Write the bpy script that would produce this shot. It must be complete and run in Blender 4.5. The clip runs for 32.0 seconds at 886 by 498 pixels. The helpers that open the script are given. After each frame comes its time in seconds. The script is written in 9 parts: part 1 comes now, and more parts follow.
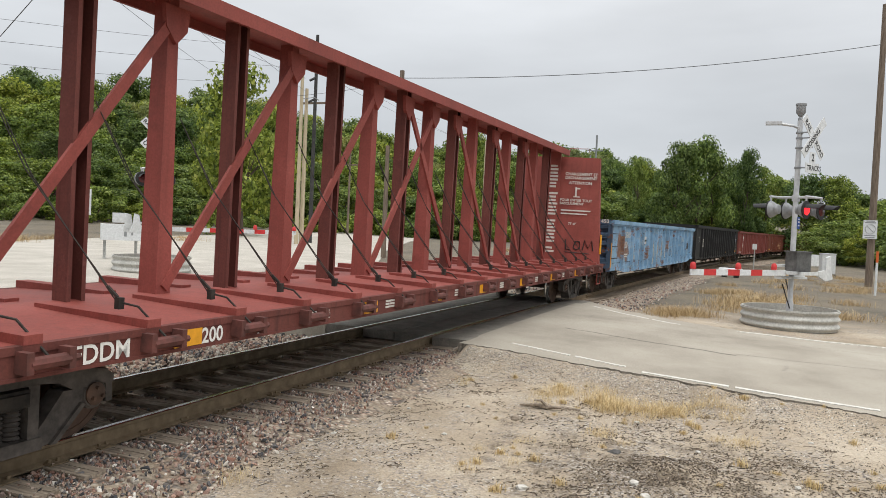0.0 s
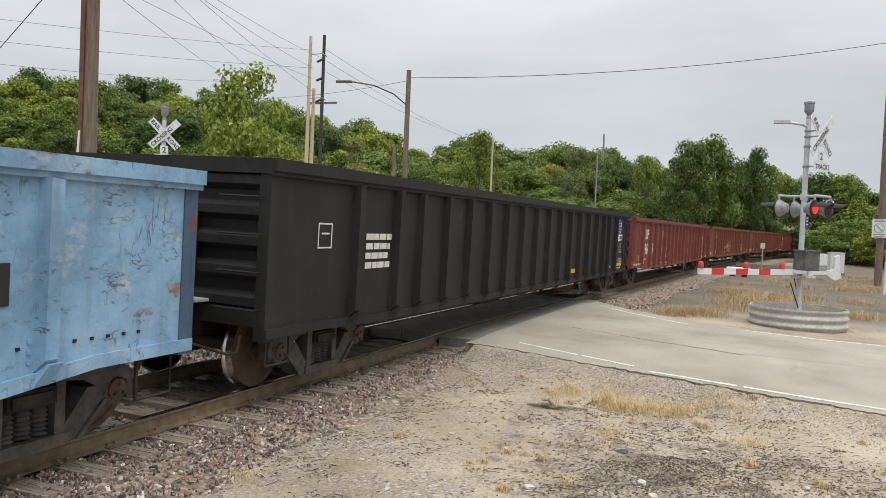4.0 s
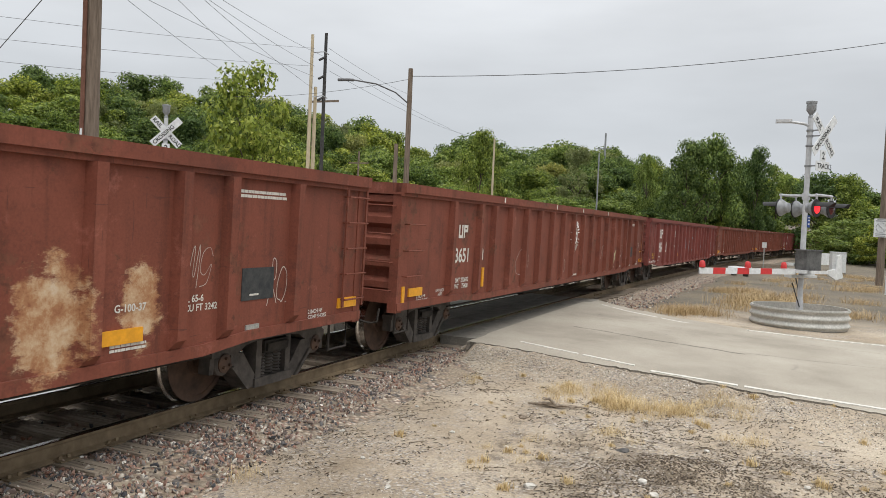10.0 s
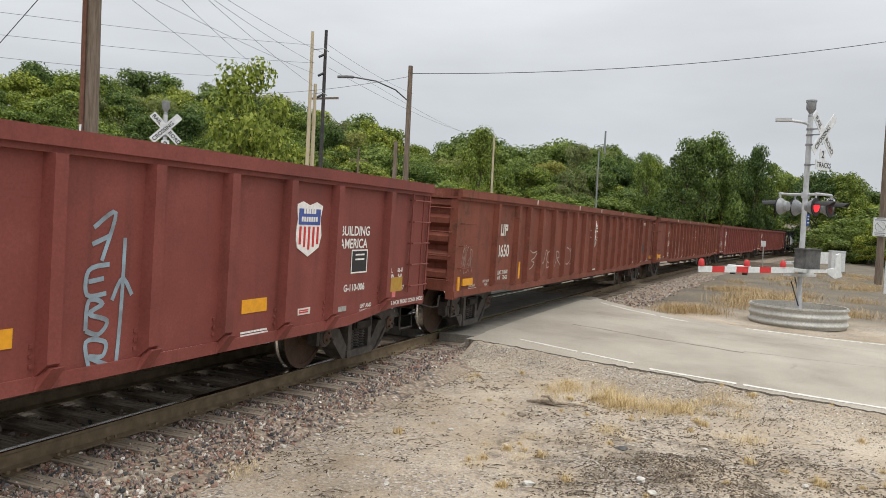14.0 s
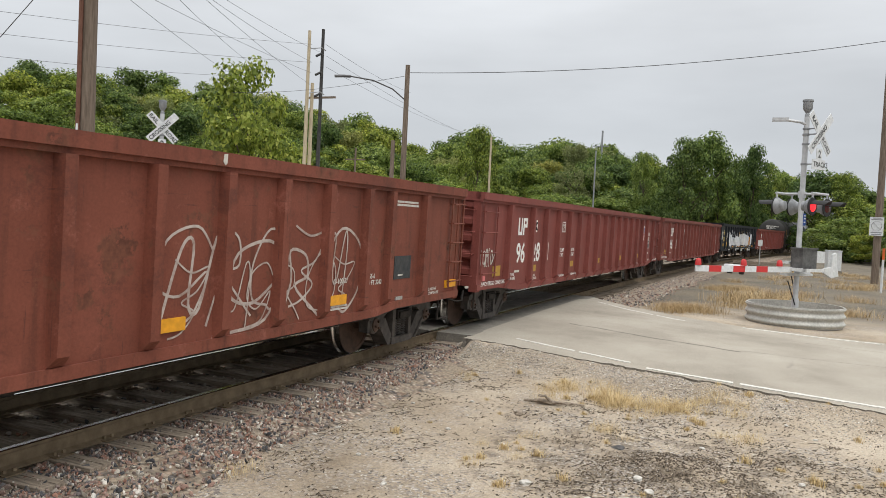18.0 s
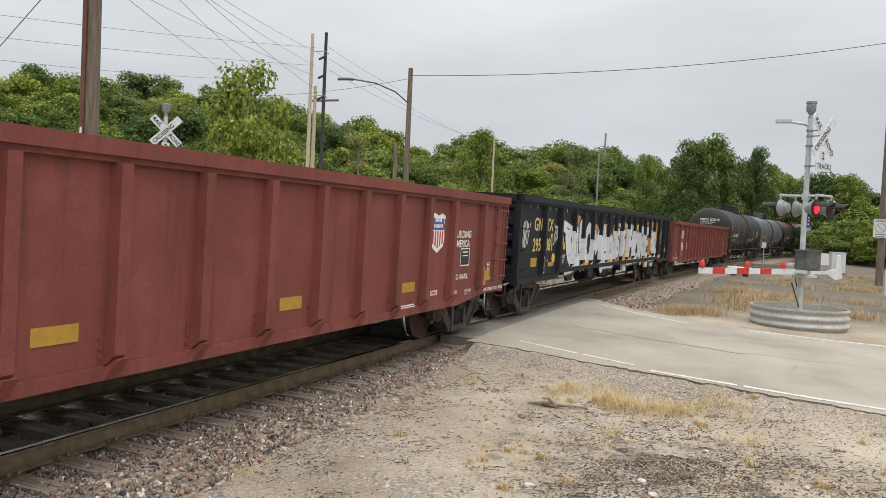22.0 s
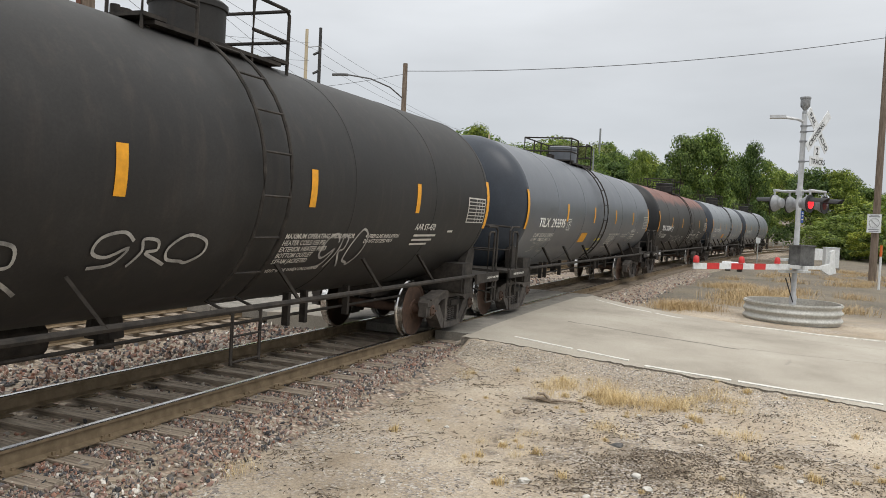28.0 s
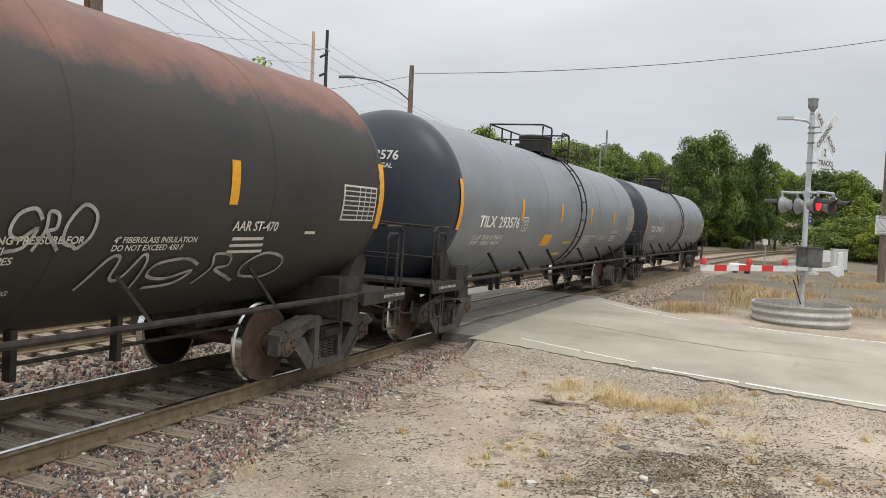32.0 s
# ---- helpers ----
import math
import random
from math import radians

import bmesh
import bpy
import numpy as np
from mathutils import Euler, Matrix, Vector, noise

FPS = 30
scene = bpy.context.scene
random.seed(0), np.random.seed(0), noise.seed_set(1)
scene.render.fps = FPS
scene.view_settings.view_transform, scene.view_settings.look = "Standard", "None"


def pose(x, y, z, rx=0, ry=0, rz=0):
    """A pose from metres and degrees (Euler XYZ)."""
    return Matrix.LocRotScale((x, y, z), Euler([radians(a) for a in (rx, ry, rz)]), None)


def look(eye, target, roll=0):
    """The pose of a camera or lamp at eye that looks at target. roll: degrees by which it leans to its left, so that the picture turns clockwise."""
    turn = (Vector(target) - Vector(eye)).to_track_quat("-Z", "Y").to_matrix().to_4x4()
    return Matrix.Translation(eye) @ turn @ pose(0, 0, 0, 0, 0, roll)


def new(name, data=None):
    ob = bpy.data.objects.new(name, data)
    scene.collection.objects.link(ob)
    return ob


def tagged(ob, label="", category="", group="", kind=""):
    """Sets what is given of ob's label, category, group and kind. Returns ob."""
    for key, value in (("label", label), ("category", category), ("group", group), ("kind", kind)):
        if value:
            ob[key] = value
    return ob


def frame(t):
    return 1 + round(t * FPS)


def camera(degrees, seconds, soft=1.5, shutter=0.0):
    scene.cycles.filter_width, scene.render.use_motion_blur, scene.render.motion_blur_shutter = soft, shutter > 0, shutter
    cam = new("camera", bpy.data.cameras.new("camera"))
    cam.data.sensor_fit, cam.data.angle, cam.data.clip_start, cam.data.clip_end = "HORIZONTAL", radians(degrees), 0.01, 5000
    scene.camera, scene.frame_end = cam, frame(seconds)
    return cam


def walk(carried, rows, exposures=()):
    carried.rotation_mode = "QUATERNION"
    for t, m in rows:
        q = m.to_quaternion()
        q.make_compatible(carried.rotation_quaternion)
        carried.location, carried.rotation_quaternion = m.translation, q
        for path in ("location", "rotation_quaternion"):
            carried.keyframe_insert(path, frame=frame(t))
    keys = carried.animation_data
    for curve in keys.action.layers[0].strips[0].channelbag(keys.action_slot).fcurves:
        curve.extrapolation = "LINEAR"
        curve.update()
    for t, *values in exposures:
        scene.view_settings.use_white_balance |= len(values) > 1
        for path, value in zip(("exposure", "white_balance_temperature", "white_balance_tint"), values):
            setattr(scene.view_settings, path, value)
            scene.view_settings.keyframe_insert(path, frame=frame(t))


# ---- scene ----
cam = camera(59.2, 32.0, soft=0.65)
EYE = (0.000, -5.611, 2.036)
TURNS = [
    (0, 88.198, -2.563, -67.398), (0.5, 88.102, -2.537, -67.362), (1, 88.035, -2.490, -67.282), (1.5, 88.068, -2.367, -67.228),
    (2, 88.149, -2.340, -67.153), (2.5, 88.260, -2.374, -67.099), (3, 88.307, -2.423, -66.998), (3.5, 88.242, -2.462, -66.938),
    (5.5, 87.948, -2.351, -66.788), (6, 88.051, -2.341, -66.686), (6.5, 88.159, -2.320, -66.563), (7, 88.237, -2.343, -66.501),
    (7.5, 88.286, -2.389, -66.518), (8, 88.298, -2.453, -66.610), (8.5, 88.278, -2.511, -66.714), (9, 88.235, -2.550, -66.754),
    (9.5, 88.149, -2.548, -66.792), (10, 88.036, -2.602, -66.787), (10.5, 87.925, -2.580, -66.762), (11, 87.841, -2.527, -66.705),
    (11.5, 87.788, -2.502, -66.629), (12, 87.747, -2.519, -66.574), (12.5, 87.725, -2.559, -66.582), (13, 87.749, -2.594, -66.643),
    (13.5, 87.788, -2.678, -66.726), (14, 87.856, -2.796, -66.831), (14.5, 87.956, -2.885, -66.951), (16.5, 88.126, -2.790, -67.156),
    (17, 88.066, -2.772, -67.119), (17.5, 87.952, -2.776, -67.068), (18, 87.817, -2.814, -67.037), (18.5, 87.738, -2.845, -67.016),
    (19, 87.732, -2.870, -67.003), (19.5, 87.827, -2.822, -66.996), (20, 87.923, -2.832, -66.987), (20.5, 88.007, -2.727, -66.967),
    (21, 88.009, -2.708, -66.920), (21.5, 87.993, -2.720, -66.865), (22, 87.999, -2.710, -66.809), (22.5, 88.053, -2.711, -66.755),
    (23, 88.101, -2.762, -66.741), (23.5, 88.138, -2.753, -66.757), (24, 88.133, -2.749, -66.850), (24.5, 88.088, -2.781, -66.926),
    (25, 88.040, -2.746, -67.011), (25.5, 87.999, -2.714, -67.075), (27.5, 87.779, -2.675, -67.233), (28, 87.701, -2.638, -67.180),
    (28.5, 87.589, -2.616, -67.076), (29, 87.487, -2.665, -66.966), (29.5, 87.431, -2.647, -66.873), (30, 87.432, -2.636, -66.831),
    (30.5, 87.497, -2.635, -66.814), (31, 87.594, -2.587, -66.808), (31.5, 87.710, -2.597, -66.760), (32, 87.822, -2.592, -66.704),
]
walk(cam, [(t, pose(*EYE, a, b, c)) for t, a, b, c in TURNS])

# ---- light ----
world = bpy.data.worlds.new("overcast_sky")
scene.world = world
world.use_nodes = True
wn, wl = world.node_tree.nodes, world.node_tree.links
wn.clear()
w_out = wn.new("ShaderNodeOutputWorld")
w_bg = wn.new("ShaderNodeBackground")
w_sky = wn.new("ShaderNodeTexSky")
w_sky.sky_type = "NISHITA"
w_sky.sun_disc = False
w_sky.sun_elevation, w_sky.sun_rotation = radians(58), radians(200)
w_sky.dust_density, w_sky.air_density = 3.0, 1.0
w_tc = wn.new("ShaderNodeTexCoord")
w_sep = wn.new("ShaderNodeSeparateXYZ")
wl.new(w_tc.outputs["Generated"], w_sep.inputs[0])
# an overcast sky is brightest overhead
w_ramp = wn.new("ShaderNodeValToRGB")
w_ramp.color_ramp.elements[0].position, w_ramp.color_ramp.elements[0].color = 0.0, (5.6, 5.88, 6.2, 1)
w_ramp.color_ramp.elements[1].position, w_ramp.color_ramp.elements[1].color = 0.9, (20.3, 20.3, 20.1, 1)
for at, col in ((0.12, (6.2, 6.5, 6.85, 1)), (0.35, (8.75, 8.95, 9.2, 1))):
    el = w_ramp.color_ramp.elements.new(at)
    el.color = col
wl.new(w_sep.outputs["Z"], w_ramp.inputs["Fac"])
w_map = wn.new("ShaderNodeMapping")
w_map.inputs["Scale"].default_value = (1.2, 1.2, 5.0)
wl.new(w_tc.outputs["Generated"], w_map.inputs["Vector"])
w_noise = wn.new("ShaderNodeTexNoise")
w_noise.inputs["Scale"].default_value, w_noise.inputs["Detail"].default_value, w_noise.inputs["Roughness"].default_value = 1.6, 5.0, 0.5
wl.new(w_map.outputs[0], w_noise.inputs["Vector"])
w_mr = wn.new("ShaderNodeMapRange")
for k, val in (("From Min", 0.3), ("From Max", 0.7), ("To Min", 0.87), ("To Max", 1.12)):
    w_mr.inputs[k].default_value = val
wl.new(w_noise.outputs["Fac"], w_mr.inputs["Value"])
w_mul = wn.new("ShaderNodeVectorMath")
w_mul.operation = "SCALE"
wl.new(w_ramp.outputs["Color"], w_mul.inputs[0])
# the cloud is thinner towards the north
w_dot = wn.new("ShaderNodeVectorMath")
w_dot.operation = "DOT_PRODUCT"
w_dot.inputs[1].default_value = (0.30, 0.95, 0.0)
wl.new(w_tc.outputs["Generated"], w_dot.inputs[0])
w_side = wn.new("ShaderNodeMapRange")
for k, val in (("From Min", -0.2), ("From Max", 1.0), ("To Min", 0.99), ("To Max", 1.12)):
    w_side.inputs[k].default_value = val
wl.new(w_dot.outputs["Value"], w_side.inputs["Value"])
w_both = wn.new("ShaderNodeMath")
w_both.operation = "MULTIPLY"
wl.new(w_mr.outputs["Result"], w_both.inputs[0])
wl.new(w_side.outputs["Result"], w_both.inputs[1])
wl.new(w_both.outputs[0], w_mul.inputs["Scale"])
w_mix = wn.new("ShaderNodeMix")
w_mix.data_type = "RGBA"
w_mix.inputs["Factor"].default_value = 0.93
wl.new(w_sky.outputs["Color"], w_mix.inputs["A"])
wl.new(w_mul.outputs[0], w_mix.inputs["B"])
wl.new(w_mix.outputs["Result"], w_bg.inputs["Color"])
w_bg.inputs["Strength"].default_value = 0.096
wl.new(w_bg.outputs[0], w_out.inputs[0])
sun = new("sun", bpy.data.lights.new("sun", "SUN"))
sun.data.energy, sun.data.angle, sun.data.color = 1.2, radians(25), (1.0, 0.97, 0.92)
sun.matrix_world = look((0, 0, 50), (18, 22, 0))
scene.view_settings.exposure = 0.0

# ---- the line of the track ----
BEND = 654.9
START = 6.0
CANT = 1.06
MID = 0.7525
SPEED = 9.7817


def along(s, y=0.0):
    """The place s metres along the near rail and y metres to its left, and the heading in degrees."""
    a = (s - START) / BEND
    return START + (BEND + y) * math.sin(a), -BEND + (BEND + y) * math.cos(a), -math.degrees(a)


def lateral(x, y):
    """The inverse of along()."""
    a = math.atan2(x - START, y + BEND)
    return START + a * BEND, math.hypot(x - START, y + BEND) - BEND


# ---- mesh building ----
class Form:
    """Gathers the corners and faces of one mesh."""

    def __init__(self):
        self.v, self.f, self.m = [], [], []
        self.mi = 0

    def add(self, verts, faces):
        n = len(self.v)
        self.v.extend(verts)
        self.f.extend([tuple(i + n for i in f) for f in faces])
        self.m.extend([self.mi] * len(faces))
        return self

    def box(self, x0, y0, z0, x1, y1, z1, turn=None):
        p = [(x0, y0, z0), (x1, y0, z0), (x1, y1, z0), (x0, y1, z0), (x0, y0, z1), (x1, y0, z1), (x1, y1, z1), (x0, y1, z1)]
        if turn is not None:
            p = [tuple(turn @ Vector(q)) for q in p]
        return self.add(p, [(0, 3, 2, 1), (4, 5, 6, 7), (0, 1, 5, 4), (1, 2, 6, 5), (2, 3, 7, 6), (3, 0, 4, 7)])

    def bar(self, a, b, w, h, up=(0, 0, 1)):
        """A square bar from a to b, w wide and h high."""
        a, b = Vector(a), Vector(b)
        d = (b - a).normalized()
        s = d.cross(Vector(up))
        s = s.normalized() if s.length > 1e-4 else Vector((1, 0, 0))
        u = s.cross(d)
        p = [tuple(c + s * (w / 2 * i) + u * (h / 2 * j)) for c in (a, b) for i, j in ((-1, -1), (1, -1), (1, 1), (-1, 1))]
        return self.add(p, [(0, 1, 2, 3), (7, 6, 5, 4), (0, 4, 5, 1), (1, 5, 6, 2), (2, 6, 7, 3), (3, 7, 4, 0)])

    def tube(self, pts, r, n=8, cap=True, r2=None):
        """A round rod along the points."""
        pts = [Vector(p) for p in pts]
        rings = []
        last = Vector((0, 0, 1))
        for i, p in enumerate(pts):
            d = (pts[min(i + 1, len(pts) - 1)] - pts[max(i - 1, 0)]).normalized()
            s = d.cross(last)
            if s.length < 1e-3:
                s = d.cross(Vector((1, 0, 0.3)))
            s.normalize()
            u = s.cross(d)
            rad = r if r2 is None else r + (r2 - r) * i / (len(pts) - 1)
            rings.append([tuple(p + (s * math.cos(k * math.tau / n) + u * math.sin(k * math.tau / n)) * rad) for k in range(n)])
        fs = []
        for i in range(len(pts) - 1):
            for k in range(n):
                fs.append((i * n + k, i * n + (k + 1) % n, (i + 1) * n + (k + 1) % n, (i + 1) * n + k))
        if cap:
            fs += [tuple(range(n))[::-1], tuple(range((len(pts) - 1) * n, len(pts) * n))]
        return self.add([q for ring in rings for q in ring], fs)

    def lathe(self, prof, n=24, axis="y", c=(0, 0, 0)):
        """Turns (radius, along) pairs round an axis through c."""
        vs = []
        for r, h in prof:
            for k in range(n):
                a, b = r * math.cos(k * math.tau / n), r * math.sin(k * math.tau / n)
                vs.append({"x": (h, a, b), "y": (a, h, b), "z": (a, b, h)}[axis])
        vs = [(x + c[0], y + c[1], z + c[2]) for x, y, z in vs]
        fs = [(i * n + k, i * n + (k + 1) % n, (i + 1) * n + (k + 1) % n, (i + 1) * n + k) for i in range(len(prof) - 1) for k in range(n)]
        fs += [tuple(range(n)), tuple(range((len(prof) - 1) * n, len(prof) * n))]
        return self.add(vs, fs)

    def plate(self, outline, y0, y1):
        """An outline of (x, z) corners given thickness from y0 to y1."""
        n = len(outline)
        vs = [(x, y0, z) for x, z in outline] + [(x, y1, z) for x, z in outline]
        fs = [tuple(range(n)), tuple(range(n, 2 * n))[::-1]] + [(i, i + n, (i + 1) % n + n, (i + 1) % n) for i in range(n)]
        return self.add(vs, fs)

    def mesh(self, name, mats, smooth=False):
        me = bpy.data.meshes.new(name)
        me.from_pydata(self.v, [], self.f)
        for mat in mats:
            me.materials.append(mat)
        if len(mats) > 1:
            me.polygons.foreach_set("material_index", self.m)
        bm = bmesh.new()
        bm.from_mesh(me)
        bmesh.ops.recalc_face_normals(bm, faces=bm.faces)
        bm.to_mesh(me)
        bm.free()
        if smooth:
            me.shade_smooth()
            me.set_sharp_from_angle(angle=radians(38))
        me.update()
        return me


def part(name, form, mat, parent, label="", smooth=False, at=None):
    """One mesh under a thing or under a part. form may be a Form or a ready mesh."""
    me = form if isinstance(form, bpy.types.Mesh) else form.mesh(name, mat if isinstance(mat, (list, tuple)) else [mat], smooth)
    ob = new(name, me)
    ob.parent = parent
    if at is not None:
        ob.matrix_basis = at
    if label:
        ob["label"] = label
    return ob


def thing(name, m, label, category, group=""):
    ob = new(name)
    ob.empty_display_size = 0.2
    ob.matrix_basis = m
    return tagged(ob, label, category, group)


def solid(name, form, mat, label, category="", group="", kind="", smooth=False, m=None):
    ob = new(name, form.mesh(name, mat if isinstance(mat, (list, tuple)) else [mat], smooth))
    if m is not None:
        ob.matrix_basis = m
    return tagged(ob, label, category, group, kind)


LETTERS = {}


def letters(text, height, mat):
    """A flat mesh of the words, cap height given, standing upright and facing -y, its left bottom corner at the origin."""
    key = (text, height, mat.name)
    if key not in LETTERS:
        cu = bpy.data.curves.new("lettering", "FONT")
        cu.body = text
        cu.size = height / 0.69
        cu.space_line = 0.95
        cu.resolution_u = 3
        cu.offset = height * 0.03
        ob = bpy.data.objects.new("lettering", cu)
        me = bpy.data.meshes.new_from_object(ob)
        me.transform(Matrix.Rotation(radians(90), 4, "X"))
        me.materials.clear()
        me.materials.append(mat)
        bpy.data.objects.remove(ob)
        bpy.data.curves.remove(cu)
        LETTERS[key] = me
    return LETTERS[key]


# ---- materials ----
def shader(name, rough=0.6, metal=0.0):
    mat = bpy.data.materials.new(name)
    mat.use_nodes = True
    nt = mat.node_tree
    bs = nt.nodes["Principled BSDF"]
    bs.inputs["Roughness"].default_value = rough
    bs.inputs["Metallic"].default_value = metal
    return mat, nt.nodes, nt.links, bs


def noise_node(ns, ls, scale, detail=4.0, rough=0.6, stretch=None, coord="Object"):
    tc = ns.new("ShaderNodeTexCoord")
    vec = tc.outputs[coord]
    if stretch:
        mp = ns.new("ShaderNodeMapping")
        mp.inputs["Scale"].default_value = stretch
        ls.new(vec, mp.inputs["Vector"])
        vec = mp.outputs[0]
    nz = ns.new("ShaderNodeTexNoise")
    nz.inputs["Scale"].default_value, nz.inputs["Detail"].default_value, nz.inputs["Roughness"].default_value = scale, detail, rough
    ls.new(vec, nz.inputs["Vector"])
    return nz.outputs["Fac"]


def ramp_node(ns, ls, fac, stops):
    rp = ns.new("ShaderNodeValToRGB")
    els = rp.color_ramp.elements
    els[0].position, els[0].color = stops[0][0], (*stops[0][1], 1)
    els[1].position, els[1].color = stops[-1][0], (*stops[-1][1], 1)
    for at, col in stops[1:-1]:
        els.new(at).color = (*col, 1)
    ls.new(fac, rp.inputs["Fac"])
    return rp.outputs["Color"]


def blend_node(ns, ls, fac, a, b, mode="MIX"):
    mx = ns.new("ShaderNodeMix")
    mx.data_type, mx.blend_type = "RGBA", mode
    for sock, val in ((mx.inputs["Factor"], fac), (mx.inputs["A"], a), (mx.inputs["B"], b)):
        if isinstance(val, (int, float)):
            sock.default_value = val
        elif isinstance(val, tuple):
            sock.default_value = (*val, 1)
        else:
            ls.new(val, sock)
    return mx.outputs["Result"]


def relief(ns, ls, bs, height, strength=0.3, dist=0.02):
    bp = ns.new("ShaderNodeBump")
    bp.inputs["Strength"].default_value, bp.inputs["Distance"].default_value = strength, dist
    ls.new(height, bp.inputs["Height"])
    ls.new(bp.outputs[0], bs.inputs["Normal"])


def blotch(ns, ls, x, z, rx, rz):
    """A ragged stain round a place on an upright side."""
    mp = ns.new("ShaderNodeMapping")
    mp.inputs["Location"].default_value = (-x / rx, 0, -z / rz)
    mp.inputs["Scale"].default_value = (1 / rx, 0, 1 / rz)
    ls.new(ns.new("ShaderNodeTexCoord").outputs["Object"], mp.inputs["Vector"])
    ln = ns.new("ShaderNodeVectorMath")
    ln.operation = "LENGTH"
    ls.new(mp.outputs[0], ln.inputs[0])
    ad = ns.new("ShaderNodeMath")
    ad.operation = "MULTIPLY_ADD"
    ad.inputs[1].default_value = 3.2
    ls.new(noise_node(ns, ls, 3.0, 10, 0.75, (1.0, 1.0, 2.0)), ad.inputs[0])
    ls.new(ln.outputs["Value"], ad.inputs[2])
    mr = ns.new("ShaderNodeMapRange")
    for k, val in (("From Min", 2.75), ("From Max", 2.45), ("To Min", 0.0), ("To Max", 0.95)):
        mr.inputs[k].default_value = val
    ls.new(ad.outputs[0], mr.inputs["Value"])
    return mr.outputs["Result"]


def painted(name, col, dirt, rough=0.55, rust=0.0, rust_col=(0.09, 0.035, 0.018), streak=0.5, grain=0.25, scuff=0.0, gloss=0.28, bleached=()):
    """Weathered paint on steel: cloudy fading, upright streaks of dirt, patches of rust."""
    mat, ns, ls, bs = shader(name, rough)
    bs.inputs["Specular IOR Level"].default_value = gloss
    cloud = noise_node(ns, ls, 0.9, 5, 0.65)
    fade = tuple(min(1, c * 1.22 + 0.008) for c in col)
    dark = tuple(c * 0.8 for c in col)
    base = ramp_node(ns, ls, cloud, [(0.3, dark), (0.52, col), (0.75, fade)])
    run = noise_node(ns, ls, 1.0, 5, 0.6, (7.0, 7.0, 0.45))
    runs = ramp_node(ns, ls, run, [(0.52, (0, 0, 0)), (0.74, (streak, streak, streak))])
    base = blend_node(ns, ls, runs, base, dirt)
    fine = noise_node(ns, ls, 38.0, 3, 0.7)
    specks = ramp_node(ns, ls, fine, [(0.35, (0.86, 0.86, 0.86)), (0.65, (1.06, 1.06, 1.06))])
    base = blend_node(ns, ls, 1.0, base, specks, "MULTIPLY")
    if scuff:
        sm = noise_node(ns, ls, 1.5, 10, 0.78, (1.0, 1.0, 1.3))
        base = blend_node(ns, ls, ramp_node(ns, ls, sm, [(0.52, (0, 0, 0)), (0.68, (scuff, scuff, scuff))]), base, tuple(c * 0.45 + 0.006 for c in col))
        hi = noise_node(ns, ls, 2.3, 10, 0.8)
        base = blend_node(ns, ls, ramp_node(ns, ls, hi, [(0.58, (0, 0, 0)), (0.66, (scuff * 0.6, scuff * 0.6, scuff * 0.6))]), base, tuple(c * 1.5 + 0.035 for c in col))
        for ax in ((1.5, 1.5, 26.0), (22.0, 22.0, 1.2)):
            ln = noise_node(ns, ls, 1.1, 7, 0.72, ax)
            base = blend_node(ns, ls, ramp_node(ns, ls, ln, [(0.63, (0, 0, 0)), (0.68, (scuff * 0.8, scuff * 0.8, scuff * 0.8))]), base, tuple(c * 0.4 + 0.01 for c in col))
    if rust:
        rn = noise_node(ns, ls, 1.7, 8, 0.72)
        rm = ramp_node(ns, ls, rn, [(0.66 - 0.2 * rust, (0, 0, 0)), (0.70 - 0.2 * rust, (1, 1, 1))])
        rc = ramp_node(ns, ls, noise_node(ns, ls, 9.0, 4), [(0.3, rust_col), (0.7, tuple(c * 2.4 for c in rust_col))])
        base = blend_node(ns, ls, rm, base, rc)
    for x, z, rx, rz in bleached:
        tone = ramp_node(ns, ls, noise_node(ns, ls, 3.4, 10, 0.75), [(0.34, (0.24, 0.085, 0.045)), (0.46, (0.38, 0.20, 0.10)), (0.56, (0.52, 0.37, 0.23)), (0.68, (0.60, 0.50, 0.38))])
        base = blend_node(ns, ls, blotch(ns, ls, x, z, rx, rz), base, tone)
    ls.new(base, bs.inputs["Base Color"])
    rr = ns.new("ShaderNodeMapRange")
    rr.inputs["To Min"].default_value, rr.inputs["To Max"].default_value = rough - 0.12, min(1, rough + 0.2)
    ls.new(cloud, rr.inputs["Value"])
    ls.new(rr.outputs[0], bs.inputs["Roughness"])
    dent = noise_node(ns, ls, 1.6, 3, 0.5)
    relief(ns, ls, bs, dent, grain, 0.05)
    return mat


def mottled(name, stops, scale, rough=0.85, metal=0.0, bump=0.4, dist=0.01, detail=6, fine=0.0, stretch=None):
    """Colours that wander over the surface, with a grain of the same size."""
    mat, ns, ls, bs = shader(name, rough, metal)
    bs.inputs["Specular IOR Level"].default_value = 0.3
    nz = noise_node(ns, ls, scale, detail, 0.65, stretch)
    col = ramp_node(ns, ls, nz, stops)
    if fine:
        fn = noise_node(ns, ls, scale * fine, 4, 0.7)
        col = blend_node(ns, ls, 1.0, col, ramp_node(ns, ls, fn, [(0.3, (0.72, 0.72, 0.72)), (0.7, (1.18, 1.18, 1.18))]), "MULTIPLY")
        nz = fn
    ls.new(col, bs.inputs["Base Color"])
    relief(ns, ls, bs, nz, bump, dist)
    return mat


